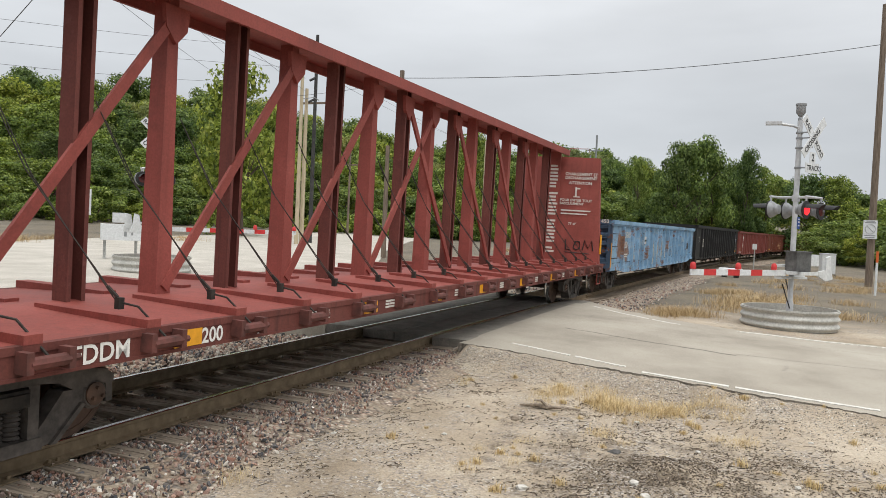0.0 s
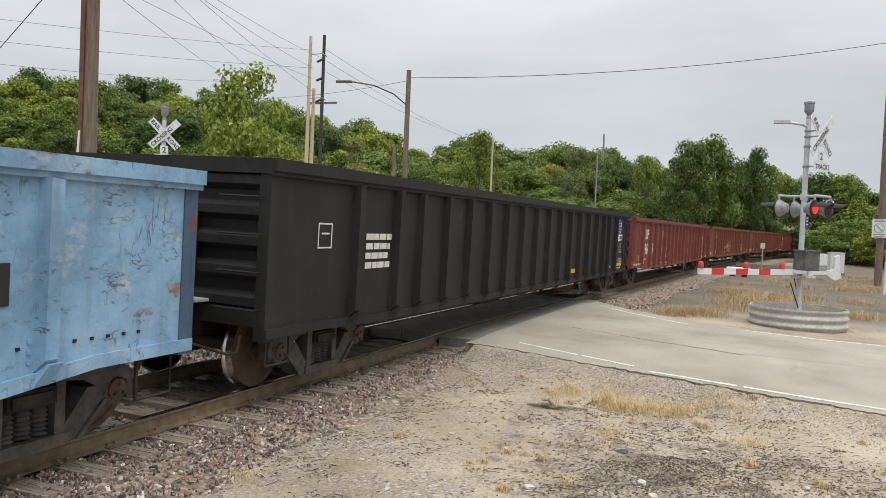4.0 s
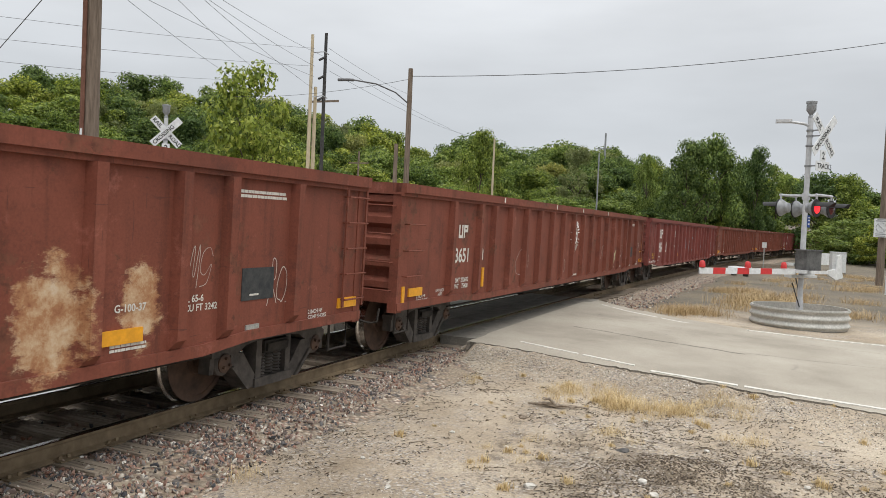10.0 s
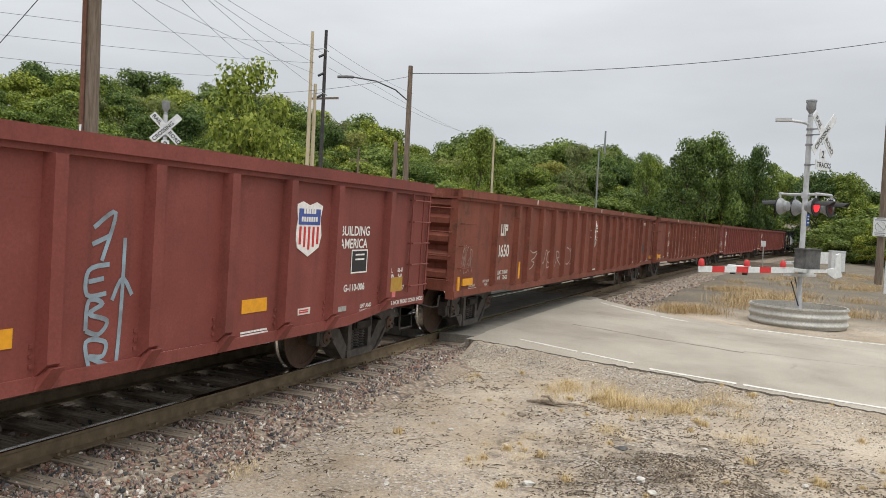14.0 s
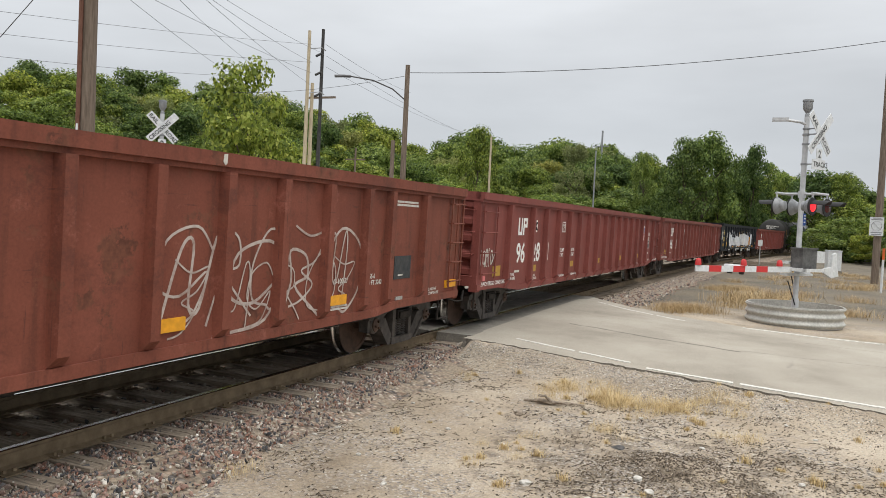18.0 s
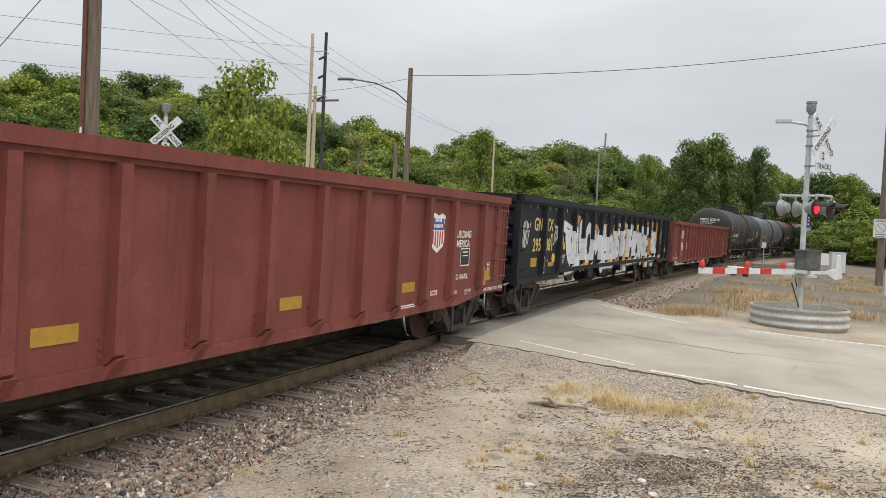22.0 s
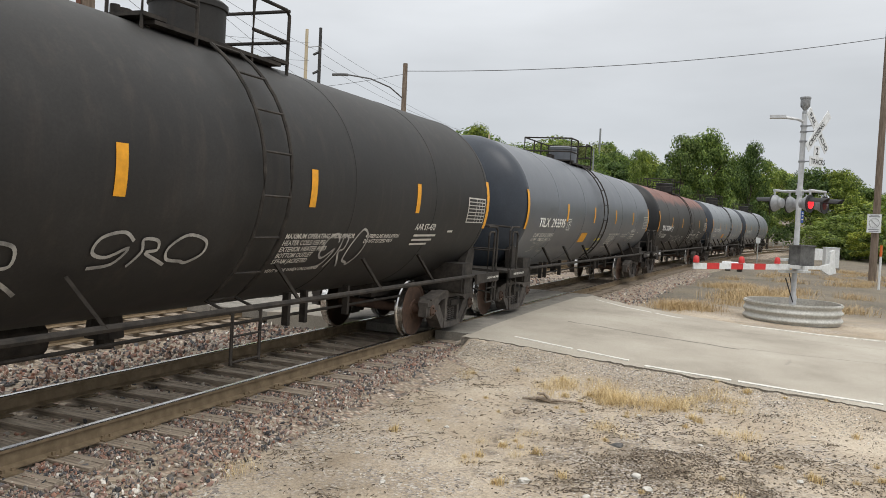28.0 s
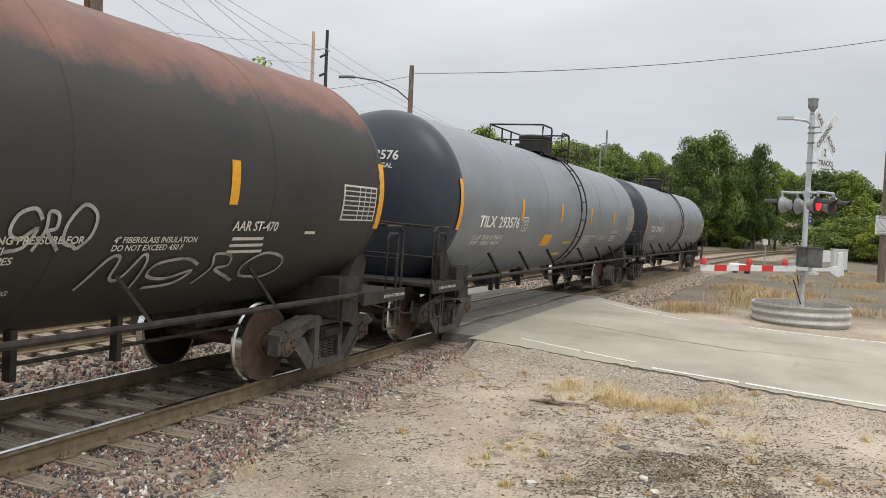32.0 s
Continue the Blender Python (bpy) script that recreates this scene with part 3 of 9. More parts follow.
ICO_F = [(0, 1, 2), (0, 2, 3), (0, 3, 4), (0, 4, 5), (0, 5, 1), (1, 6, 2), (2, 7, 3), (3, 8, 4), (4, 9, 5), (5, 10, 1), (6, 7, 2), (7, 8, 3), (8, 9, 4), (9, 10, 5), (10, 6, 1), (11, 7, 6), (11, 8, 7), (11, 9, 8), (11, 10, 9), (11, 6, 10)]


def pebble(form, rnd, x, y, z, r):
    """One angular stone."""
    turn = Euler((rnd.uniform(0, 6.3), rnd.uniform(0, 6.3), rnd.uniform(0, 6.3))).to_matrix()
    sx, sy, sz = rnd.uniform(0.8, 1.55), rnd.uniform(0.6, 1.05), rnd.uniform(0.3, 0.65)
    vs = []
    for v in ICO_V:
        k = rnd.uniform(0.45, 1.3)
        p = turn @ Vector((v.x * sx * k, v.y * sy * k, v.z * sz * k))
        vs.append((x + p.x * r, y + p.y * r, z + p.z * r))
    form.add(vs, ICO_F)


OCT_F = [(0, 1, 2), (0, 2, 3), (0, 3, 4), (0, 4, 1), (5, 2, 1), (5, 3, 2), (5, 4, 3), (5, 1, 4)]


def crumb(form, rnd, x, y, z, r):
    """One small chip of stone or bark."""
    a_ = rnd.uniform(0, 6.3)
    ca, sa = math.cos(a_), math.sin(a_)
    vs = []
    for px_, py_, pz_ in ((0, 0, 0.7), (1.3, 0, 0), (0, 0.8, 0), (-1.2, 0, 0), (0, -0.9, 0), (0, 0, -0.6)):
        k = r * rnd.uniform(0.6, 1.25)
        qx, qy = px_ + rnd.uniform(-0.3, 0.3), py_ + rnd.uniform(-0.3, 0.3)
        vs.append((x + (qx * ca - qy * sa) * k, y + (qx * sa + qy * ca) * k, z + pz_ * k))
    form.add(vs, OCT_F)


def scatter_stones(name, label, count, place, size, seed, mat=None):
    rnd = random.Random(seed)
    fm = Form()
    for _ in range(count):
        x, y, z = place(rnd)
        (crumb if size[1] < 0.018 else pebble)(fm, rnd, x, y, z, rnd.uniform(*size))
    me = bpy.data.meshes.new(name)
    me.from_pydata(fm.v, [], fm.f)
    me.materials.append(mat or M_STONE)
    return tagged(new(name, me), label, kind="stuff")


TIE_RND = random.Random(5)
TIE_STATIONS = [0.6]
while TIE_STATIONS[-1] < 59.5:
    TIE_STATIONS.append(TIE_STATIONS[-1] + 0.53 + TIE_RND.uniform(-0.03, 0.03))


def over_tie(s, l):
    return l > -0.6 and min(abs(s - q) for q in TIE_STATIONS[:26]) < 0.13


def shoulder(rnd):
    while True:
        s = 2.6 + 10.2 * rnd.random() ** 1.4
        l = -0.06 - rnd.betavariate(1.15, 1.7) * (1.75 - 0.075 * s)
        if over_tie(s, l) and rnd.random() < 0.5:
            continue
        if l < -0.62 and float(wander(s * 1.0, l + 20, 0.35)) < 0.34 and rnd.random() < 0.7:
            continue
        break
    x, y, _ = along(s, l)
    return x, y, float(np.interp(l, [-2.0, -1.35, -0.75, -0.1], [-0.272, -0.295, -0.205, -0.19])) + rnd.uniform(-0.012, 0.01)


def cribs(rnd):
    s, l = rnd.uniform(2.5, 13.0), rnd.uniform(-0.4, 2.3)
    x, y, _ = along(s, l)
    return x, y, -0.23 + rnd.uniform(-0.015, 0.012)


def between_tracks(rnd):
    s, l = rnd.uniform(5, 13.2) if rnd.random() < 0.8 else rnd.uniform(22.5, 32), rnd.uniform(2.1, 4.1)
    x, y, _ = along(s, l)
    return x, y, -0.275 + rnd.uniform(-0.015, 0.012) + 0.04 * min(1, abs(l - 3.2))


def far_shoulder(rnd):
    s = 22.4 + 22 * rnd.random() ** 1.5
    l = -0.6 - rnd.random() * 1.9
    x, y, _ = along(s, l)
    return x, y, float(np.interp(l, [-2.6, -0.72], [-0.35, -0.235])) + rnd.uniform(-0.01, 0.012)


scatter_stones("ballast_stones", "loose crushed ballast stones of grey and reddish brown beside the rail", 9500, shoulder, (0.011, 0.028), 11)


def single_stones():
    """The larger stones that lie loose on top of the shoulder."""
    rnd = random.Random(19)
    shapes = []
    for _ in range(9):
        fm = Form()
        pebble(fm, rnd, 0, 0, 0, 1.0)
        me = bpy.data.meshes.new("ballast_stone")
        me.from_pydata(fm.v, [], fm.f)
        me.materials.append(M_PIECE)
        shapes.append(me)
    for _ in range(280):
        x, y, z = shoulder(rnd)
        k = rnd.uniform(0.022, 0.036)
        part("ballast_stone", rnd.choice(shapes), None, BED, at=Matrix.LocRotScale((x, y, z + 0.012), Euler((0, 0, rnd.uniform(0, 6.3))), (k, k, k)))


single_stones()
scatter_stones("ballast_stones", "loose ballast stones lying between the ties", 1500, cribs, (0.02, 0.04), 12)
scatter_stones("ballast_stones", "loose ballast stones between the two tracks", 2600, between_tracks, (0.022, 0.05), 13)
scatter_stones("ballast_stones", "crushed stone on the shoulder beyond the road", 2600, far_shoulder, (0.025, 0.055), 14)


def dirt_spot(rnd):
    while True:
        x, y = 3.0 + 9.8 * rnd.random(), -1.2 - 6.0 * rnd.random()
        if x < edge_at(NEAR_EDGE, y) - 0.05 and (wander(x, y, 0.9) > 0.42 or rnd.random() < 0.25):
            return x, y, float(ground_z(x, y)) + 0.001


scatter_stones("gravel", "small pale and grey pebbles strewn over the dirt", 9500, dirt_spot, (0.003, 0.011), 15, M_GRAVEL)


def road_gravel(rnd):
    y = -0.95 - 6.0 * rnd.random() ** 1.5
    x = float(edge_at(NEAR_EDGE, y)) - 0.12 - rnd.betavariate(1.1, 2.2) * 1.5
    return x, y, float(ground_z(x, y)) + 0.003


scatter_stones("gravel", "loose grey gravel along the broken road edge", 7500, road_gravel, (0.004, 0.014), 16, M_GRAVEL)


def drift_spot(rnd):
    while True:
        x, y = 7.75 + rnd.gauss(0, 0.75), -5.0 + rnd.gauss(0, 0.8)
        if float(wander(x + 3, y, 0.16)) * 0.5 + float(wander(x, y + 7, 0.45)) * 0.6 > 0.5:
            return x, y, float(ground_z(x, y)) + 0.002


scatter_stones("bark_crumbs", "dark crumbs of rotted bark heaped on the dirt", 3600, drift_spot, (0.004, 0.014), 17, M_CLOD)

# rails, ties and plates
RAIL = [(-0.07, 0), (-0.07, 0.012), (-0.012, 0.032), (-0.009, 0.13), (-0.034, 0.142), (-0.036, 0.168), (-0.026, 0.176), (0.026, 0.176), (0.036, 0.168), (0.034, 0.142), (0.009, 0.13), (0.012, 0.032), (0.07, 0.012), (0.07, 0)]


def rail(name, l, label, s0=-330, s1=420, z=0.0, shiny=True):
    fm = Form()
    n = len(RAIL)
    ribbon(fm, s0, s1, 1.0, [(l + a, b - 0.176) for a, b in RAIL], z)
    fm.m = [1 if shiny and (i < (len(fm.f) - 2) and (i % n) in (5, 6, 7)) else 0 for i in range(len(fm.f))]
    body = solid(name, fm, [M_RAIL, M_SHINE], label, "rail", "rails of the line")
    for s in np.arange(1.9, 70, 11.9):
        if 12.8 < s < 22.6:
            continue
        x, y, h = along(s, l)
        bar_ = part("joint_bar", Form().box(-0.45, -0.036, -0.14, 0.45, -0.012, -0.05).box(-0.45, 0.012, -0.14, 0.45, 0.036, -0.05), M_RAIL, body, "bolted joint bar", at=pose(x, y, z, 0, 0, h))
        for k in range(6):
            part("bolt", Form().tube([(-0.38 + k * 0.152, -0.065, -0.095), (-0.38 + k * 0.152, -0.03, -0.095)], 0.018, 6), M_RAIL, bar_)
    return body


CZ = math.tan(radians(CANT))
rail("rail", 0.035, "steel rail with rust-brown web and polished running surface")
rail("rail", 1.47, "steel rail with rust-brown web and polished running surface", z=1.435 * CZ)
rail("rail", 4.35, "rusty steel rail of the second track", shiny=False)
rail("rail", 5.785, "rusty steel rail of the second track", shiny=False)

tie_form = Form().box(-0.115, -1.3, -0.17, 0.03, 1.3, -0.003).box(0.036, -1.285, -0.17, 0.115, 1.29, 0.0)
plate_form = Form().box(-0.09, -0.16, 0.0, 0.09, 0.16, 0.012).box(-0.06, -0.095, 0.012, -0.03, -0.075, 0.04).box(0.03, 0.075, 0.012, 0.06, 0.095, 0.04).box(0.03, -0.095, 0.012, 0.06, -0.075, 0.04).box(-0.06, 0.075, 0.012, -0.03, 0.095, 0.04)
M_PLATE = M_RAIL


def make_ties():
    rnd = random.Random(5)
    tie_mesh = tie_form.mesh("tie", [M_TIE])
    plate_mesh = plate_form.mesh("tie_plate", [M_PLATE])
    for s in TIE_STATIONS:
        if not 13.2 < s < 22.4:
            x, y, h = along(s, MID)
            t = new("railroad_tie", tie_mesh)
            t.matrix_basis = pose(x, y + rnd.uniform(-0.06, 0.05), -0.180 + 0.72 * CZ - rnd.uniform(0, 0.008), 0, 0, h + rnd.uniform(-1.5, 1.5))
            tagged(t, "weathered grey-brown wooden tie bedded in ballast", "railroad tie", "ties of the track")
            if s < 13.2:
                for l in (-0.7175, 0.7175):
                    part("tie_plate", plate_mesh, None, t, "rusty steel plate with spikes", at=pose(0, l, 0.001))
    s = 4.0
    while s < 45:
        if not 13.2 < s < 22.4:
            x, y, h = along(s, 5.07)
            t = new("railroad_tie", tie_mesh)
            t.matrix_basis = pose(x, y, -0.184, 0, 0, h + rnd.uniform(-1.5, 1.5))
            tagged(t, "weathered wooden tie of the second track", "railroad tie", "ties of the second track")
        s += 0.53


make_ties()

# ---- road ----
def road_material():
    mat, ns, ls, bs = shader("pale_worn_asphalt", 0.9)
    base = ramp_node(ns, ls, noise_node(ns, ls, 0.5, 6, 0.6), [(0.3, (0.26, 0.232, 0.188)), (0.5, (0.345, 0.312, 0.258)), (0.7, (0.41, 0.378, 0.318))])
    fine = noise_node(ns, ls, 55.0, 4, 0.75)
    base = blend_node(ns, ls, 1.0, base, ramp_node(ns, ls, fine, [(0.3, (0.74, 0.74, 0.74)), (0.7, (1.15, 1.15, 1.15))]), "MULTIPLY")
    tar = noise_node(ns, ls, 1.3, 7, 0.6, (0.35, 1.6, 1.0))
    base = blend_node(ns, ls, ramp_node(ns, ls, tar, [(0.66, (0, 0, 0)), (0.72, (0.55, 0.55, 0.55))]), base, (0.14, 0.125, 0.11))
    ls.new(base, bs.inputs["Base Color"])
    relief(ns, ls, bs, fine, 0.35, 0.006)
    return mat


M_ROAD = road_material()
M_CRACK = mottled("dark_broken_asphalt_edge", [(0.3, (0.07, 0.062, 0.053)), (0.7, (0.24, 0.21, 0.175))], 20.0, 0.95, 0.0, 0.8, 0.02)
M_PANEL = mottled("grey_concrete_panel", [(0.3, (0.16, 0.15, 0.13)), (0.7, (0.27, 0.25, 0.22))], 3.0, 0.9, 0.0, 0.4, 0.008, fine=12.0)


def ragged(y, k):
    return (float(wander(y * 1.6, k, 0.5)) - 0.5) * 0.12 + (float(wander(y * 6.0, k + 3, 0.5)) - 0.5) * 0.09 + (float(wander(y * 17.0, k + 6, 0.5)) - 0.5) * 0.045


def road_slab():
    fm = Form()
    ys = list(np.arange(-0.72, -8.0, -0.06)) + list(np.arange(-8.0, -40, -1.0))
    cols = 9
    vs, fs = [], []
    for y in ys:
        a = float(edge_at(NEAR_EDGE, y)) - 0.1 + ragged(y, 1.0)
        b = float(edge_at(FAR_EDGE, y)) + 0.1 + ragged(y, 8.0)
        z = float(road_level(y))
        row = [(a - 0.03, y, z - 0.16)] + [(a + (b - a) * k / (cols - 1), y, z + 0.02 * math.sin(math.pi * k / (cols - 1)) + (0.0 if 0 < k < cols - 1 else -0.012)) for k in range(cols)] + [(b + 0.03, y, z - 0.16)]
        vs += row
    n = cols + 2
    fs = [(i * n + k, i * n + k + 1, (i + 1) * n + k + 1, (i + 1) * n + k) for i in range(len(ys) - 1) for k in range(n - 1)]
    fm.add(vs, fs)
    fm.m = [1 if (i % (n - 1)) in (0, n - 2) else 0 for i in range(len(fs))]
    return solid("road", fm, [M_ROAD, M_CRACK], "pale worn asphalt road with a broken edge", kind="structure")


road_slab()


def stripe(table, shift, y0, y1, w0, seed):
    """A painted edge line, worn away in places."""
    fm = Form()
    y = y0
    rnd = random.Random(seed)
    while y > y1:
        d = 0.09
        w = w0 * rnd.uniform(0.72, 1.08)
        if rnd.random() < 0.95:
            xs = [float(edge_at(table, yy)) + shift for yy in (y, y - d)]
            a, b = float(road_level(y)), float(road_level(y - d))
            k = rnd.uniform(-0.012, 0.012)
            fm.add([(xs[0] - w / 2 + k, y, a + 0.006), (xs[0] + w / 2 + k, y, a + 0.006), (xs[1] + w / 2, y - d, b + 0.006), (xs[1] - w / 2, y - d, b + 0.006),
                    (xs[0] - w / 2 + k, y, a - 0.02), (xs[0] + w / 2 + k, y, a - 0.02), (xs[1] + w / 2, y - d, b - 0.02), (xs[1] - w / 2, y - d, b - 0.02)],
                   [(0, 1, 2, 3), (0, 4, 5, 1), (1, 5, 6, 2), (2, 6, 7, 3), (3, 7, 4, 0)])
        y -= d
    return solid("road_marking", fm, M_OFFWHITE, "worn white edge line painted on the road", kind="structure")


stripe([(-1.5, 13.33), (-3.6, 12.46)], 0.0, -1.5, -3.6, 0.10, 1)
stripe([(-3.9, 12.17), (-6.23, 11.75), (-9.0, 11.42)], 0.0, -3.95, -9.0, 0.11, 2)
stripe(FAR_EDGE, -0.75, -1.3, -3.9, 0.11, 3)
stripe(FAR_EDGE, -0.25, -5.1, -12.0, 0.11, 4)


def road_cracks():
    """Dark seams that wander over the asphalt."""
    rnd = random.Random(8)
    M_SEAM = plain("dark_asphalt_seam", (0.16, 0.142, 0.118), 0.9)
    for x0, y0, x1, y1, w in ((16.1, -1.8, 15.2, -5.2, 0.04), (15.2, -5.2, 15.6, -9.5, 0.012), (18.0, -1.5, 17.2, -8.5, 0.008), (13.3, -2.2, 15.4, -2.9, 0.008)):
        fm = Form()
        n = 26
        a_ = b_ = 0.0
        pts = []
        for k in range(n + 1):
            t = k / n
            a_ += rnd.uniform(-0.035, 0.035)
            pts.append((x0 + (x1 - x0) * t + a_, y0 + (y1 - y0) * t, w * rnd.uniform(0.35, 1.1)))
        vs = []
        for x, y, ww in pts:
            e0, e1 = float(edge_at(NEAR_EDGE, y)), float(edge_at(FAR_EDGE, y))
            z = float(road_level(y)) + 0.02 * math.sin(math.pi * min(1, max(0, (x - e0 + 0.1) / (e1 - e0 + 0.2)))) + 0.002
            vs += [(x - ww, y, z), (x + ww, y, z)]
        fm.add(vs, [(2 * k, 2 * k + 1, 2 * k + 3, 2 * k + 2) for k in range(n)])
        solid("road_crack", fm, M_SEAM, "dark tar-filled crack wandering over the road", kind="structure")


road_cracks()


def crossing_panels():
    """Concrete panels that fill the crossing between and beside the rails."""
    root = thing("crossing_surface", pose(0, 0, 0), "grey concrete crossing panels laid between the rails", "crossing panels")
    s = 13.0
    while s < 22.6:
        for l0, l1, z in ((-0.72, -0.045, -0.012), (0.115, 0.72, 0.0), (0.735, 1.39, 0.01), (1.55, 2.2, 0.024), (3.65, 4.27, -0.01), (4.43, 5.06, -0.01), (5.08, 5.70, -0.01), (5.87, 6.5, -0.01)):
            e = min(s + 2.44, 22.9)
            fm = Form()
            ribbon(fm, s + 0.012, e - 0.012, (e - s - 0.024) / 2, [(l0, z - 0.16), (l0, z - 0.012), (l0 + 0.012, z), (l1 - 0.012, z), (l1, z - 0.012), (l1, z - 0.16)])
            part("panel", fm, M_PANEL, root)
        s += 2.44
    return root


crossing_panels()
mid = Form()
ribbon(mid, 13.0, 22.6, 0.8, [(2.21, -0.3), (2.21, 0.01), (2.9, 0.02), (3.64, -0.005), (3.64, -0.3)])
solid("road", mid, M_ROAD, "strip of asphalt between the two tracks", kind="structure")

# the road and gravel lot across the tracks
lot = Form()
LOT = [(12.4, 7.0), (23.2, 6.6), (29, 9.5), (45, 17), (70, 27), (100, 36), (100, 44), (62, 40), (44, 36), (30, 31), (21, 24.5), (10, 22), (4, 17), (5, 9.5)]
cx, cy = 26, 18


def lot_z(x, y):
    lat = math.hypot(x - START, y + BEND) - BEND
    return float(np.interp(lat, [6.4, 9.0, 14, 40, 60], [-0.02, 0.06, 0.18, 0.21, 1.2]))


grid = []
for ring in range(9):
    for x, y in LOT:
        k = 1 - ring / 9
        px_, py_ = cx + (x - cx) * k, cy + (y - cy) * k
        grid.append((px_, py_, lot_z(px_, py_)))
n = len(LOT)
lot.add(grid + [(cx, cy, lot_z(cx, cy))], [(r * n + k, r * n + (k + 1) % n, (r + 1) * n + (k + 1) % n, (r + 1) * n + k) for r in range(8) for k in range(n)] + [(8 * n + k, 8 * n + (k + 1) % n, 9 * n) for k in range(n)])
lot.add([(x, y, lot_z(x, y) - 0.001) for x, y in LOT] + [(x, y, lot_z(x, y) - 0.4) for x, y in LOT], [(k, (k + 1) % n, (k + 1) % n + n, k + n) for k in range(n)])
M_LOT = mottled("pale_gravel_lot", [(0.3, (0.36, 0.335, 0.29)), (0.7, (0.52, 0.49, 0.44))], 0.6, 0.95, 0.0, 0.3, 0.01, fine=40.0)
solid("lot_pavement", lot, M_LOT, "pale dusty concrete road and gravel lot across the tracks", kind="structure")

# ---- rolling stock ----
# A car's space: its middle at x = 0, its leading end at -x, the track's middle at y = 0, the rail tops at z = 0.
WB = 0.889
MOVERS = []
SPINNERS = []


def truck_meshes():
    out = {}
    fm = Form()
    for x in (-1, 1):
        fm.plate([(0.0, 0.76), (x * 0.45, 0.76), (x * 0.72, 0.70), (x * 1.0, 0.655), (x * 1.09, 0.60), (x * 1.09, 0.53), (x * 0.66, 0.53), (x * 0.52, 0.605), (x * 0.33, 0.63), (0.0, 0.63)], -0.09, 0.09)
        fm.plate([(x * 1.09, 0.53), (x * 1.10, 0.36), (x * 1.03, 0.36), (x * 1.02, 0.53)], -0.07, 0.07)
        fm.plate([(x * 0.77, 0.53), (x * 0.755, 0.38), (x * 0.50, 0.13), (x * 0.33, 0.11), (x * 0.33, 0.25), (x * 0.40, 0.33), (x * 0.565, 0.53)], -0.085, 0.085)
        fm.plate([(x * 0.335, 0.63), (x * 0.235, 0.63), (x * 0.235, 0.11), (x * 0.335, 0.11)], -0.095, 0.095)
        fm.plate([(0.0, 0.10), (x * 0.36, 0.105), (x * 0.36, 0.205), (0.0, 0.205)], -0.11, 0.11)
        # raised rims of the casting
        fm.plate([(x * 0.46, 0.765), (x * 0.73, 0.705), (x * 1.0, 0.66), (x * 0.99, 0.635), (x * 0.72, 0.675), (x * 0.45, 0.735)], -0.12, 0.12)
        fm.plate([(x * 0.775, 0.39), (x * 0.50, 0.12), (x * 0.44, 0.12), (x * 0.735, 0.41)], -0.115, 0.115)
    out["side_frame"] = fm.mesh("side_frame", [M_CAST])
    sp = Form()
    for x in (-0.155, 0.0, 0.155):
        prof = []
        for k in range(15):
            prof.append((0.078 if k % 2 else 0.052, 0.205 + k * 0.0185))
        sp.lathe(prof, 10, "z", (x, 0, 0))
    out["spring_nest"] = sp.mesh("spring_nest", [M_CAST], True)
    bl = Form().box(-0.225, -1.17, 0.475, 0.225, 1.17, 0.615).box(-0.20, -1.20, 0.50, 0.20, 1.20, 0.59).box(-0.28, -0.45, 0.5, 0.28, 0.45, 0.68).lathe([(0.3, 0.68), (0.3, 0.74)], 16, "z")
    out["bolster"] = bl.mesh("bolster", [M_TRUCK])
    ws = Form()
    for sgn in (-1, 1):
        prof = [(0.09, -0.075), (0.15, -0.08), (0.17, -0.035), (0.385, -0.02), (0.39, -0.068), (0.448, -0.068), (0.452, -0.06)]
        k0 = len(ws.f)
        ws.lathe([(r, sgn * (0.7175 - h - 0.01) if False else sgn * (0.7275 + -h)) for r, h in prof], 32, "y")
        ws.mi = 1
        ws.lathe([(0.452, sgn * 0.787), (0.459, sgn * 0.70), (0.485, sgn * 0.685), (0.485, sgn * 0.66), (0.45, sgn * 0.655)], 32, "y")
        ws.mi = 0
        ws.lathe([(0.45, sgn * 0.655), (0.39, sgn * 0.66), (0.37, sgn * 0.70), (0.12, sgn * 0.69)], 32, "y")
        ws.lathe([(0.085, sgn * 0.8), (0.085, sgn * 1.0), (0.10, sgn * 1.0), (0.10, sgn * 1.15), (0.05, sgn * 1.165)], 16, "y")
        for a in range(3):
            ws.lathe([(0.018, sgn * 1.15), (0.018, sgn * 1.19)], 6, "y", (0.055 * math.cos(a * 2.094), 0, 0.055 * math.sin(a * 2.094)))
    ws.lathe([(0.085, -0.7), (0.08, 0.0), (0.085, 0.7)], 14, "y")
    out["wheelset"] = ws.mesh("wheelset", [M_WHEEL, M_SHINE], True)
    out["bearing_adapter"] = Form().lathe([(0.115, 0.0), (0.135, 0.02), (0.135, 0.16), (0.11, 0.18)], 16, "y").box(-0.11, 0.02, 0.08, 0.11, 0.16, 0.14).mesh("bearing_adapter", [M_CAST], True)
    return out


TRUCK = truck_meshes()


